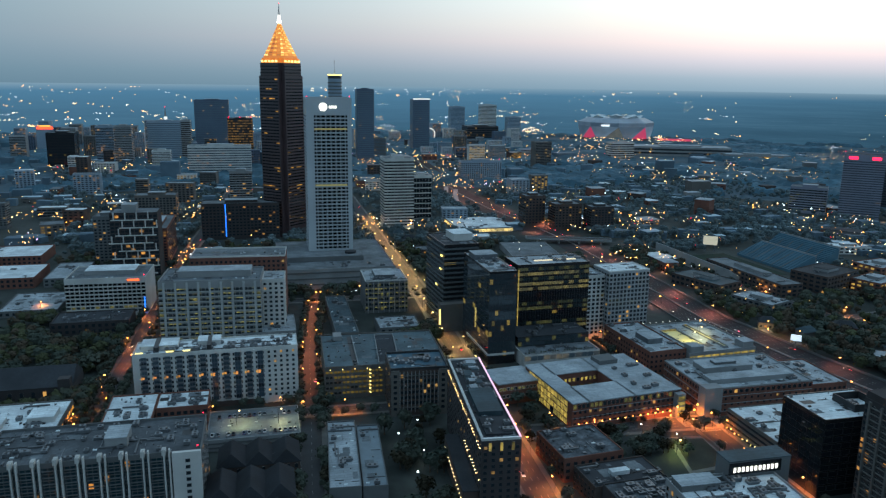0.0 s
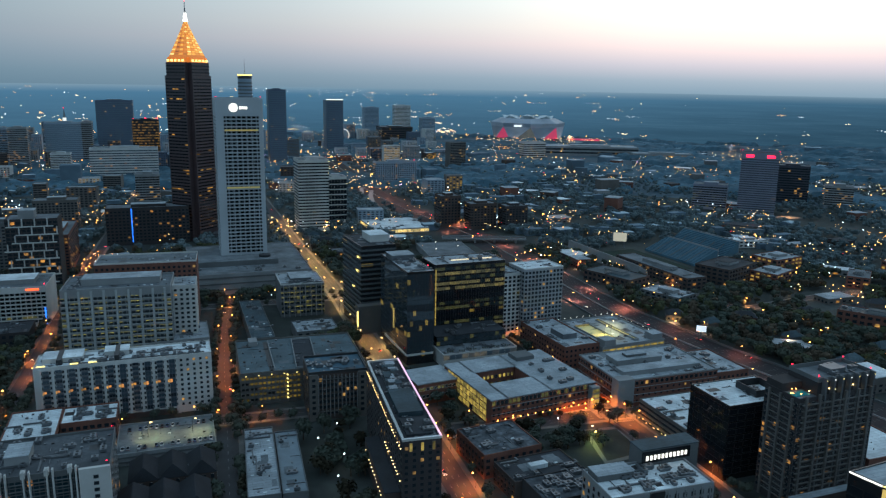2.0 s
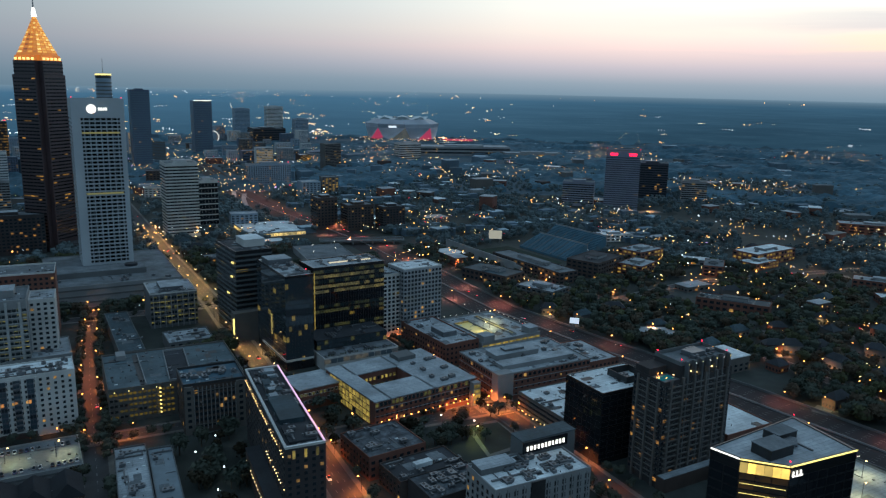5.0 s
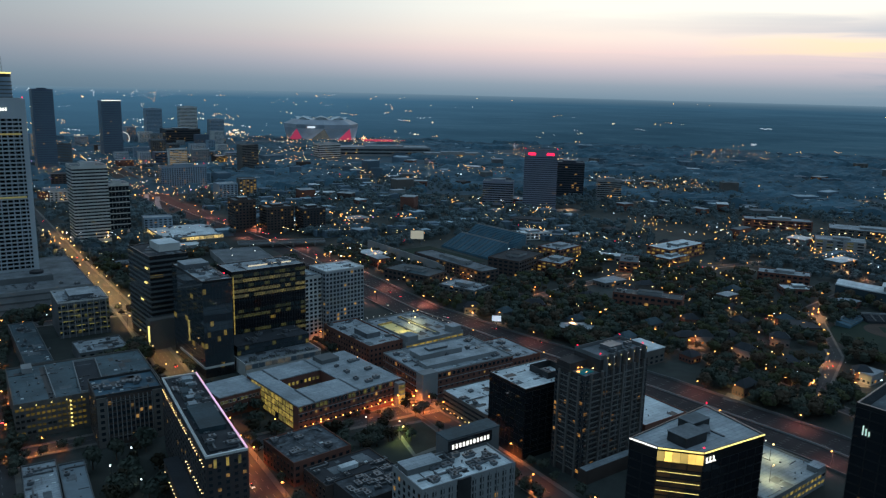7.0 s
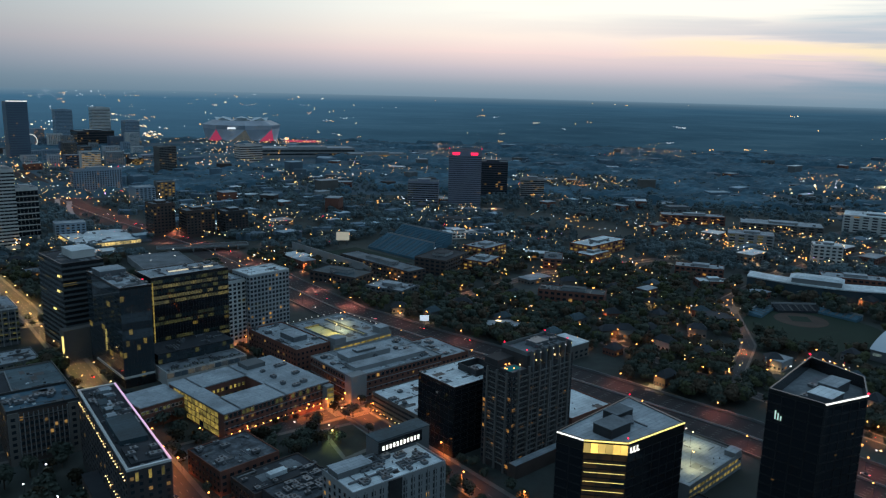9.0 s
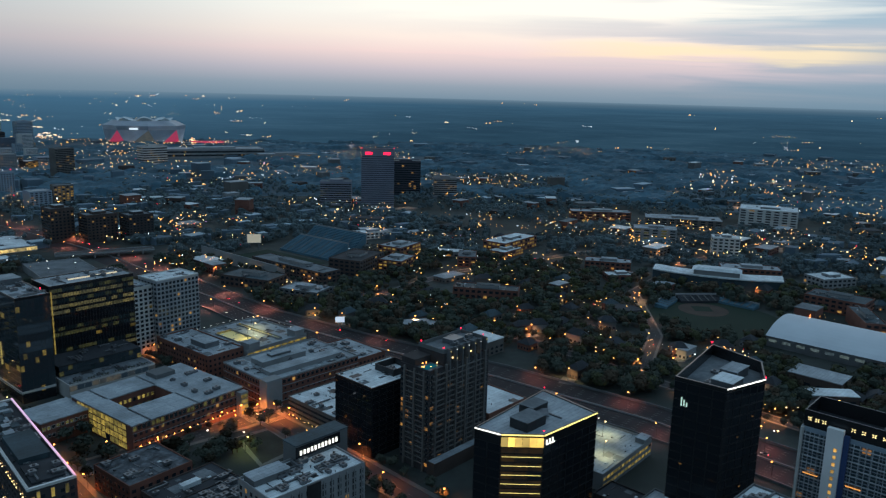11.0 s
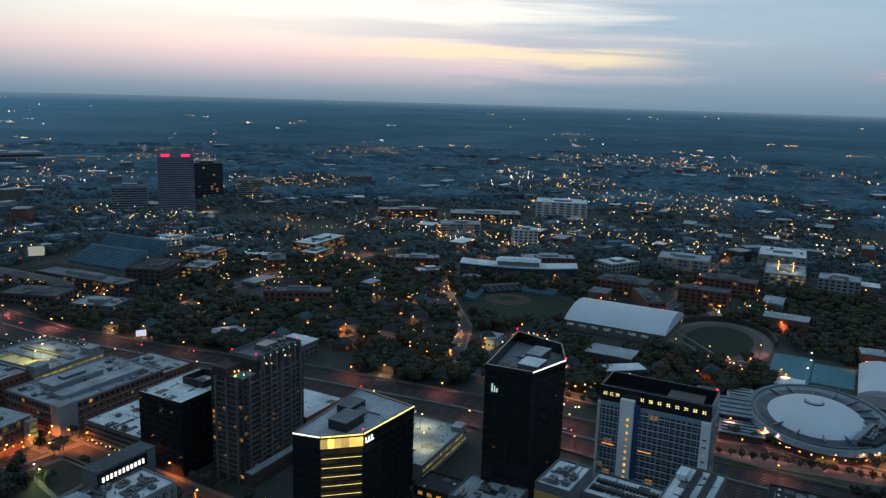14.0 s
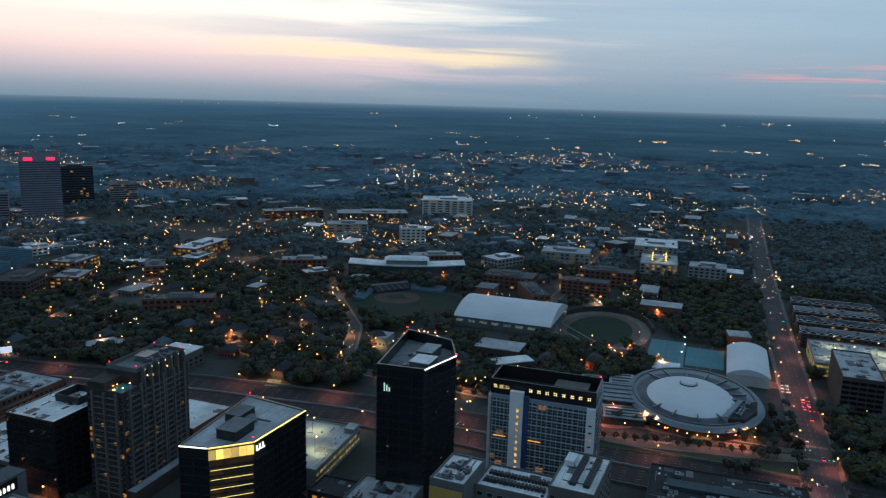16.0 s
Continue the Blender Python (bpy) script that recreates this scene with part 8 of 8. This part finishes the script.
# ---------------------------------------------------------------- street lamps and city lights
POLE = Geo().tube(0, 0, 0.13, 0.08, 0, 9.2, 6).box(0, 1.9, -0.06, 0.06, 9.05, 9.2).mesh("pole", [DARKMETAL])
HEADS = {m.name: Geo().prism([(1.4, -0.3), (2.3, -0.3), (2.3, 0.3), (1.4, 0.3)], 8.75, 9.3, 0, [(1.5, -0.2), (2.2, -0.2), (2.2, 0.2), (1.5, 0.2)]).mesh("lamp_head", [m]) for m in (L_AMBER, L_WARM, L_WHITE)}
FARLAMPS = {m.name: Geo().tube(0, 0, 0.13, 0.08, 0, 9.2, 6).box(0, 1.9, -0.06, 0.06, 9.05, 9.2).prism([(1.4, -0.3), (2.3, -0.3), (2.3, 0.3), (1.4, 0.3)], 8.75, 9.3, 1).mesh("lamp", [DARKMETAL, m]) for m in (L_AMBER, L_WARM, L_WHITE)}
BULBS = {}
for nm, col, pw in (("sodium_lamp", (1.0, 0.235, 0.045), 16500), ("warm_lamp", (1.0, 0.55, 0.17), 24000), ("white_lamp", (0.8, 0.9, 0.75), 500)):
    ld = bpy.data.lights.new(nm, "SPOT")
    ld.energy, ld.color, ld.shadow_soft_size = pw, col, 0.5
    ld.spot_size, ld.spot_blend = math.radians(150), 0.9
    BULBS[nm] = ld
FREEBULB = BULBS["sodium_lamp"].copy()
FREEBULB.energy, FREEBULB.color = 9000, (1.0, 0.30, 0.19)
KERBBULB = BULBS["sodium_lamp"]
ROADBULB = FREEBULB.copy()
ROADBULB.energy, ROADBULB.color, ROADBULB.spot_size = 9500, (1.0, 0.34, 0.22), math.radians(164)


def street_lamp(x, y, a, m=L_AMBER, shine=True):
    b = thing("street_lamp", "street lamp with an orange sodium head" if m is L_AMBER else "street lamp with a warm yellow head", "street lamp", x, y, 0, a, "street lamps")
    if math.hypot(x, y) > 620:
        part("lamp", FARLAMPS[m.name], None, b)
    else:
        part("pole", POLE, None, b), part("lamp_head", HEADS[m.name], None, b)
    if shine:
        bulb = new("bulb", BULBS[m.name])
        bulb.parent = b
        bulb.matrix_basis = pose(1.85, 0, 8.4)


for nm, step, m, near in (("a", 38, L_AMBER, 1000), ("b", 28, L_AMBER, 760), ("c", 22, L_WARM, 1150), ("d", 34, L_AMBER, 640), ("e", 40, L_AMBER, 500), ("f", 24, L_AMBER, 480), ("g", 34, L_AMBER, 760), ("m", 30, L_AMBER, 560), ("h", 60, L_AMBER, 760)):
    pts, width = ROADS[nm]
    BULBS["sodium_lamp"] = FREEBULB if nm in "gm" else KERBBULB
    for k, (x, y, a) in enumerate(along(pts, step, 6.0)):
        if 235 < math.hypot(x, y) < near and not (nm == "g" and x < 300) and not (nm == "b" and y < 432):
            s = 1 if k % 2 else -1
            c, sn = math.cos(math.radians(a)), math.sin(math.radians(a))
            o = width / 2 + 0.7
            street_lamp(x - s * o * sn, y + s * o * c, a - 90 * s, L_AMBER if nm == "c" and y < 430 else m)
NEARBULB, BULBS["sodium_lamp"] = KERBBULB, FREEBULB
for x, y in ((461, 44), (464, 20), (468, -6), (472, -32), (473, 62), (470, 78), (600, 64), (480, 26), (478, -20), (604, -50), (610, 90), (616, 76), (622, 60), (592, 62), (640, 122), (500, 300), (512, 470), (490, 640), (770, 560), (640, 575), (601, 112), (600, 92), (775, 109), (589, 111), (664, 57), (609, 36), (596, -52), (440, 145), (490, 55), (550, 320), (505, 372), (575, 355), (530, 250), (585, 225), (548, 400), (615, 345), (500, 180)):
    street_lamp(x, y, 0, L_AMBER)
CAMPUSBULB = FREEBULB.copy()
CAMPUSBULB.energy, CAMPUSBULB.color = 17000, (1.0, 0.36, 0.12)
BULBS["sodium_lamp"] = CAMPUSBULB
for nm, step in (("i", 62), ("j", 75), ("k", 70), ("l", 75)):
    pts, width = ROADS[nm]
    for x, y, a in along(pts, step, 12.0):
        if math.hypot(x, y) < 1150:
            street_lamp(x - (width / 2 + 0.8) * math.sin(math.radians(a)), y + (width / 2 + 0.8) * math.cos(math.radians(a)), a - 90, L_AMBER)
YARDBULB = CAMPUSBULB.copy()
YARDBULB.energy, YARDBULB.color = 11000, (1.0, 0.62, 0.26)
# one strong added lamp in place of a cluster of street lamps
TOWNBULB = CAMPUSBULB.copy()
TOWNBULB.energy, TOWNBULB.color = 42000, (1.0, 0.45, 0.17)
for k, (x, y, w, d, a) in enumerate(YARDS):
    BULBS["sodium_lamp"] = TOWNBULB if math.hypot(x, y) > 1000 else YARDBULB if k % 3 == 0 else CAMPUSBULB
    single("paved_yard", box(-w / 2, w / 2, -d / 2, d / 2, 0.02, 0.1), PAVE, "paved yard laid to catch lamp light", "yard", kind="structure", at=pose(x, y, 0, 0, 0, a))
    street_lamp(x, y, a, L_AMBER)
BULBS["sodium_lamp"] = NEARBULB
STREETWARM = BULBS["warm_lamp"]
PARKBULB = STREETWARM.copy()
PARKBULB.energy, PARKBULB.color, PARKBULB.spot_size = 5500, (0.86, 1.0, 0.30), math.radians(172)
BULBS["warm_lamp"] = PARKBULB
street_lamp(222, 356.5, 0, L_WARM)
BULBS["warm_lamp"] = STREETWARM
for k, (x, y, s) in enumerate(((221, 374, 1.0), (214, 367, 0.95), (207, 358, 0.9), (216, 360, 0.85), (211, 366, 1.05), (199, 355, 0.8), (228, 383, 0.95), (232, 386, 0.8), (204, 366, 0.8))):
    tree(x, y, s, k, "broad dark park tree beside the lawn")
for k, (x, y) in enumerate(((228, 361), (223, 363), (228, 354), (219, 360))):
    tree(x, y, 0.8, k, "small park tree lit yellow-green by a lamp")
for k, (x, y) in enumerate(((501, -43), (497, -37), (508, -40), (507, -48), (484, -44), (468, -45), (466, -40), (464, -36), (438, -27), (439, -22), (437, -18), (443, -31), (544, -45), (529, -45), (500, -51), (488, -52), (505, -34), (494, -31))):
    tree(x, y, 0.7 + 0.08 * (k % 4), k, "dark tree between the arena and the avenue")
for k in range(8):
    tree(192 + k * 6.2, 405 - k * 1.6, 0.42 + 0.05 * (k % 3), k, "small street tree beside the college front")
for k in range(13):
    street_lamp(432 - k * 2.4, 948 + k * 11, 180, L_WARM, False)
for x, y in ((647, 16), (625, 17), (668, 17), (226, 362), (212, 378), (72, 350), (80, 372), (70, 395), (84, 410)):
    street_lamp(x, y, 90, L_WHITE)
NEARBULB = BULBS["sodium_lamp"]
OUTERBULB = ROADBULB.copy()
OUTERBULB.energy, OUTERBULB.color = 30000, (1.0, 0.32, 0.20)
# lamps added among the lanes to redden the road, for tail-light glow
for k, (x, y, a) in enumerate(along(FREE[2:16], 36, 10)):
    o = 17 if k % 2 else -17
    BULBS["sodium_lamp"] = ROADBULB if math.hypot(x, y) < 700 else OUTERBULB
    street_lamp(x - o * math.sin(math.radians(a)), y + o * math.cos(math.radians(a)), a + 90, L_AMBER)
BULBS["sodium_lamp"] = NEARBULB


single("park_lawn", Geo().prism([(221, 338), (246, 341), (248, 372), (230, 374)], 0.02, 0.14), mat("worn_lawn", (0.040, 0.040, 0.030), 0.95, 0.35, 0.06, 0.6), "worn pale park lawn", "lawn", kind="structure")
single("park_path", Geo().ring([(218, 335), (249, 338), (251, 375), (227, 377)], [(221, 338), (246, 341), (248, 372), (230, 374)], 0.02, 0.2), PAVE, "pale path round the park lawn", "path", kind="structure")
PLAZABULB = NEARBULB.copy()
PLAZABULB.energy = 20000
BULBS["sodium_lamp"] = PLAZABULB
for x, y, a in ((252, 392, 0), (262, 384, 90), (270, 398, 180), (244, 398, 0), (252, 410, 90), (268, 412, 180), (262, 425, 90), (230, 397, 0)):
    street_lamp(x, y, a, L_AMBER)
BULBS["sodium_lamp"] = NEARBULB
ROOFBULB = BULBS["warm_lamp"].copy()
ROOFBULB.energy, ROOFBULB.color = 6500, (1.0, 0.88, 0.40)
for x, y, z in ((310, 490, 14.1), (330, 515, 14.1), (322, 500, 14.1), (350, 200, 9.1), (372, 214, 9.1), (-20, 432, 6.13), (4, 430, 6.13), (660, -110, 11.1), (680, -130, 11.1), (650, -95, 11.1), (684, -98, 11.1), (650, -132, 11.1), (668, -142, 11.1)):
    b = thing("roof_lamp", "lamp post on the parking roof", "lamp post", x, y, z)
    part("pole", POLE, None, b), part("lamp_head", HEADS["warm_lamp"], None, b)
    bulb = new("bulb", ROOFBULB)
    bulb.parent, bulb.matrix_basis = b, pose(1.85, 0, 8.4)


for k in range(10):
    part("deck_lamp", Geo().tube(0, 0, 0.12, 0.12, 0, 4, 6).blob(0, 0, 4.6, 0.8, 1), (DARKMETAL, L_AMBER), PARK, at=pose(-26 + (k // 2) * 12, -8 + (k % 2) * 16, 16.12))
for x, y in ((955, 60), (985, 72)):
    b = thing("roof_lamp", "lamp post on the parking roof", "lamp post", x, y, 16.12)
    part("pole", POLE, None, b), part("lamp_head", HEADS["warm_lamp"], None, b)
    bulb = new("bulb", ROOFBULB)
    bulb.parent, bulb.matrix_basis = b, pose(1.85, 0, 8.4)
far_edge = [2 * math.pi * k / 40 for k in range(-9, 12)]
single("track_wall", ribbon([(687 + 69 * math.cos(a), 94 + 47 * math.sin(a)) for a in far_edge], 1.2, 0, 5), DARKBRICK, "dark curved wall behind the running track", "wall", kind="structure")


def traffic_light(x, y, yaw, lamp):
    """A signal on a post and arm."""
    b = thing("traffic_light", "traffic light on a grey arm over the avenue", "traffic light", x, y, 0.4, yaw, "traffic lights")
    part("post", Geo().tube(0, 0, 0.14, 0.1, 0, 6.8, 6).box(0, 5.2, -0.07, 0.07, 6.6, 6.8), DARKMETAL, b)
    for u in (2.6, 4.9):
        h = part("signal_head", box(u - 0.22, u + 0.22, -0.2, 0.2, 5.6, 6.6), DARKMETAL, b)
        part("signal_lens", Geo().blob(u - 0.05, 0, 5.9, 0.42), lamp, h, "lit signal lens")


for x, y, a, m in ((464, -77, 90, L_TEAL), (474, -58, -90, L_TEAL), (770, -70, 90, L_TEAL), (776, -52, -90, L_RED), (891, -68, 90, L_TEAL), (1020, -66, 90, L_TEAL), (1026, -50, -90, L_RED), (540, -76, 90, L_RED)):
    traffic_light(x, y, a, m)


def crosswalk(x, y, yaw, length, z):
    """Painted bars across a street."""
    g = Geo()
    for k in range(int(length / 1.3)):
        g.box(-1.6, 1.6, -length / 2 + k * 1.3, -length / 2 + k * 1.3 + 0.65, z, z + 0.015)
    single("crosswalk", g, PAINT, "worn white crosswalk bars", "crosswalk", kind="structure", at=pose(x, y, 0, 0, 0, yaw))


for x, y, a, l, z in ((248, 395, -3, 14, 0.1), (270, 392, -3, 14, 0.1), (259, 381, 88, 13, 0.1), (260, 406, 88, 13, 0.1), (474, -67, 0, 18, 0.52), (494, -66, 0, 18, 0.52), (484, -80, 90, 12, 0.47), (143, 450, 90, 14, 0.1), (26, 450, 88, 11, 0.1), (148, 703, 88, 14, 0.1)):
    crosswalk(x, y, a, l, z)


def far_town():
    """Hundreds of small roofs of the far suburbs, too small to pick apart."""
    q = random.Random(33)
    walls, roofs, dark = Geo(), Geo(), Geo()
    n = 0
    while n < 820:
        az, r = math.radians(q.uniform(-17, 106)), 1050 * math.exp(q.uniform(0, 1.04))
        x, y = r * math.sin(az), r * math.cos(az)
        if noise.noise((x * 0.0025, y * 0.0025, 11.0)) < -0.05 - 0.1 * (y > 1500) or on_road(x, y, 12) or in_forest(x, y) or (x > 600 and y < -70 and q.random() < 0.8):
            continue
        n += 1
        big = q.random() < 0.07 and r > 1600
        w, d, h = (q.uniform(26, 60), q.uniform(20, 40), q.uniform(8, 20)) if big else (q.uniform(12, 30), q.uniform(9, 18), q.uniform(5, 10.5))
        if y > 1500 and x < 900 and q.random() < 0.25:
            h *= 2.2
        a = q.choice((0, 0, 0.15, -0.5, -0.8))
        c, s = math.cos(a), math.sin(a)
        poly = [(x + u * c - v * s, y + u * s + v * c) for u, v in ((-w / 2, -d / 2), (w / 2, -d / 2), (w / 2, d / 2), (-w / 2, d / 2))]
        walls.prism(poly, 0, h)
        (roofs if q.random() < 0.27 else dark).prism(poly, h + 0.01, h + 0.8)
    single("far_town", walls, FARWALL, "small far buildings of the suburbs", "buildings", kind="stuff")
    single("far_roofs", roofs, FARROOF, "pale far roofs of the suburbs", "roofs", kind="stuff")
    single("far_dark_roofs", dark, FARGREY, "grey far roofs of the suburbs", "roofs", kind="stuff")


far_town()


OPEN = ((690, 285, 66), (687, 96, 62), (530, 6, 62), (647, 18, 42), (530, 766, 62), (684, 177, 60), (626, -31, 42), (462, -10, 20), (735, 320, 30))


def city_lights():
    """Lamps of the town and the far suburbs, colour by colour, oversized for bloom."""
    q = random.Random(17)
    kinds = [("amber", L_AMBER, 5200), ("warm", L_WARM, 2700), ("white", L_WHITE, 1300), ("red", L_RED, 190), ("violet", L_VIOLET, 34)]
    for nm, m, count in kinds:
        g = Geo()
        n = 0
        while n < count:
            az = math.radians(q.uniform(-17, 106))
            r = (460 * math.exp(q.uniform(0, 1.87)), q.uniform(1300, 3000), q.uniform(480, 1300))[n % 3 if q.random() < 0.7 else 0]
            x, y = r * math.sin(az), r * math.cos(az)
            if (x < far_side(y) + 2 and -40 < y < 700) or (x > 430 and y < -40 and r < 900 and q.random() < 0.9):
                continue
            if any(math.hypot(x - a, y - b) < e for a, b, e in OPEN) or x < far_side(y) and y < 560:
                continue
            if r <= 1400 and q.random() < 0.3 or in_forest(x, y):
                continue
            if r <= 1400 and (noise.noise((x * 0.013, y * 0.013, 2.5)) < 0.12 or (r < 900 and q.random() < 0.2)):
                continue
            if r > 1400 and noise.noise((x * 0.0022, y * 0.0022, 9.0)) + 0.5 * noise.noise((x * 0.008, y * 0.008, 4.0)) < (-0.12 if az < 0.6 else 0.18) + (0.0 if nm == "amber" else 0.06):
                continue
            if nm == "violet" and not (1000 < r < 2100):
                continue
            # balls swell with distance: lens bloom is put into their size
            s = (0.22 + min(r, 2000) * (0.00030 if nm == "amber" else 0.00029)) * (0.24 + 1.5 * q.random() ** 3.2)
            s *= 1.9 if nm == "violet" else 1.0
            g.blob(x, y, q.uniform(5, 9) + (6 if r > 1000 else 0), s)
            n += 1
        tagged(single("city_lights", g, m, nm + " lamps scattered over the town and suburbs", "lamps", kind="stuff"), kind="stuff")
    # crowded lamps round the stadium, the halls before it and the downtown streets
    spread = {"amber": Geo(), "warm": Geo(), "white": Geo(), "red": Geo()}
    for cx, cy, rx, ry, count in ((1290, 2480, 330, 120, 150), (1500, 1800, 300, 90, 110), (1000, 2150, 260, 160, 80), (250, 2250, 420, 320, 190), (-350, 2200, 330, 420, 170), (-700, 2700, 160, 220, 90), (150, 1450, 330, 220, 110), (-250, 1350, 150, 260, 80)):
        for k in range(count):
            a, e = q.uniform(0, 2 * math.pi), q.random() ** 0.6
            kind = q.choice(("amber", "amber", "amber", "warm", "warm", "white", "red" if k % 4 == 0 else "warm"))
            spread[kind].blob(cx + rx * e * math.cos(a), cy + ry * e * math.sin(a), q.uniform(6, 16), (0.45 + 1.1 * q.random() ** 2.4) * cy / 2500)
    for cx, cy in ((2669, 608), (2824, 436), (2539, 483), (2456, 274), (1987, 719), (1666, 789)):
        for k in range(26):
            spread[("white", "white", "warm", "amber")[k % 4]].blob(cx + q.uniform(-190, 190), cy + q.uniform(-70, 70), q.uniform(8, 14), 0.5 + 1.3 * q.random() ** 2)
    for nm, m in (("amber", L_AMBER), ("warm", L_WARM), ("white", L_WHITE), ("red", L_RED)):
        single("city_lights", spread[nm], m, nm + " lamps crowded round the stadium and downtown", "lamps", kind="stuff")
    # strings and clusters of lamps on the far plain, thinning out with distance
    lots = {"amber": Geo(), "pale": Geo(), "cold": Geo()}
    n = 0
    while n < 560:
        az, r = math.radians(q.uniform(-17, 106)), 3010 + 1650 * q.random() ** 2.1
        z = 163.0 * ((r - 3000) / 1850.0) ** 0.8
        south = math.degrees(az) < 34
        if noise.noise((math.degrees(az) * 0.22, z * 0.05, 7.0)) < (-0.12 if south else 0.16):
            continue
        if not south and q.random() < 0.45:
            continue
        n += 1
        kind = q.choice(("amber", "amber", "pale", "pale", "cold"))
        step = q.choice((0.0012, 0.0020, 0.0035))
        for j in range(q.choice((1, 1, 2, 3, 4, 6, 9)) if z < 90 else q.choice((1, 2, 3))):
            dz = q.uniform(-2.0, 2.0)
            lots[kind].blob((r + dz * 4) * math.sin(az + j * step * q.uniform(0.7, 1.3)), (r + dz * 4) * math.cos(az + j * step), z + 3 + dz, 0.6 + 1.5 * q.random() ** 2.0)
    for k in range(60):
        az, r = math.radians(q.choice((q.uniform(-16, 30), q.uniform(3, 20), q.uniform(6, 17)))), q.uniform(4250, 4700)
        lots["cold"].blob(r * math.sin(az), r * math.cos(az), 163.0 * ((r - 3000) / 1850.0) ** 0.8 + 4, q.uniform(0.6, 2.0))
    for nm, col, pw in (("amber", (1.0, 0.50, 0.16), 6.0), ("pale", (1.0, 0.78, 0.46), 5.0), ("cold", (0.86, 0.95, 1.0), 2.8)):
        single("far_lights", lots[nm], lamp_mat("far_lamp_" + nm, col, pw), "tiny " + nm + " lamps on the far plain", "lamps", kind="stuff")


city_lights()

# ---------------------------------------------------------------- cars
CARPAINT = [mat("car_paint_" + n, c, 0.3, 0.1, 0.5, 2.0, spec=0.5) for n, c in (("white", (0.6, 0.6, 0.6)), ("grey", (0.2, 0.21, 0.22)), ("black", (0.02, 0.02, 0.022)), ("red", (0.3, 0.03, 0.03)), ("blue", (0.05, 0.09, 0.2)))]
TYRE = mat("tyre_rubber", (0.02, 0.02, 0.02), 0.9, 0.2, 1, 4)
L_TAIL, L_HEAD = lamp_mat("tail_lamp", (1.0, 0.03, 0.05), 14.0), lamp_mat("head_lamp", (1.0, 0.88, 0.68), 5.0)


def car_proto(k, lit=True):
    b = thing("car", "small car with its lamps lit on the road" if lit else "parked car on the open parking deck", "car", 0, 0, -50)
    body = Geo().prism([(-2.2, -0.88), (2.2, -0.88), (2.25, 0), (2.2, 0.88), (-2.2, 0.88), (-2.25, 0)], 0.3, 0.85)
    part("body", body, CARPAINT[k], b)
    part("cabin", Geo().prism([(-1.5, -0.8), (0.9, -0.8), (0.9, 0.8), (-1.5, 0.8)], 0.854, 1.45, 0, [(-1.1, -0.62), (0.35, -0.62), (0.35, 0.62), (-1.1, 0.62)]), G_DARK, b)
    under = Geo().box(-1.9, 1.9, -0.6, 0.6, 0.16, 0.3)
    for x in (-1.35, 1.35):
        for y in (-0.86, 0.86):
            c = [(x + 0.33 * math.cos(math.pi * i / 5), 0.33 + 0.33 * math.sin(math.pi * i / 5)) for i in range(10)]
            n = len(under.v)
            under.v += [(u, y + s * 0.12, v) for s in (-1, 1) for u, v in c]
            under.f += [(n + i, n + (i + 1) % 10, n + 10 + (i + 1) % 10, n + 10 + i) for i in range(10)] + [tuple(n + i for i in reversed(range(10))), tuple(n + 10 + i for i in range(10))]
            under.m += [0] * 12
    part("underbody", under, TYRE, b, "dark underbody with four tyres")
    for y in (-0.6, 0.6):
        part("tail_lamp", box(-2.35, -2.2, y - 0.22, y + 0.22, 0.6, 0.82), L_TAIL if lit else CARPAINT[3], b), part("head_lamp", box(2.2, 2.35, y - 0.22, y + 0.22, 0.55, 0.78), L_HEAD if lit else CARPAINT[0], b)
    return b


protos = [car_proto(k) for k in range(5)]
standing = [car_proto(k, False) for k in (0, 1, 0, 2, 4)]
cq = random.Random(9)
cars = []
for nm, step in (("freeway", 26), ("a", 44), ("c", 34), ("d", 40), ("g", 26), ("f", 40), ("b", 60)):
    pts, width = ROADS[nm]
    lanes = [-20, -16.4, -12.8, -9.2, -5.6, 5.6, 9.2, 12.8, 16.4, 20] if nm == "freeway" else [-3.4, 3.4]
    for x, y, a in along(pts, step, 9.0):
        if 240 < math.hypot(x, y) < 1300 and cq.random() < (0.6 if nm == "freeway" else 0.3):
            o = cq.choice(lanes)
            c, sn = math.cos(math.radians(a)), math.sin(math.radians(a))
            j = cq.uniform(-8, 8)
            cars.append((x - o * sn + j * c, y + o * c + j * sn, 0.52 if nm == "g" else 0.08, a if o < 0 else a + 180))
for k in range(9):
    cars.append((556 + 6.2 * (k // 2) + (k % 3), -70.5 + 3.5 * (k % 2), 0.52, 0))
for k in range(6):
    cars.append((588 + 7.0 * (k // 2), -58.5 + 3.5 * (k % 2), 0.52, 180))
for k in range(14):
    cars.append((700 + 62 * k, -66.5 if k % 3 else -58, 0.52, 0 if k % 3 else 180))
PARKED = len(cars)
for k in range(34):
    cars.append((-33 + (k % 17) * 2.9, (420, 444)[k // 17], 6.13, 90))
moving, waiting = cars[:PARKED], [c for c in cars[PARKED:] if cq.random() < 0.75]
for group, stock in ((moving, protos), (waiting, standing)):
    for n, (x, y, z, a) in enumerate(group):
        if n < 5:
            stock[n].matrix_basis = pose(x, y, z, 0, 0, a)
        else:
            copy_thing(stock[n % 5], pose(x, y, z, 0, 0, a))
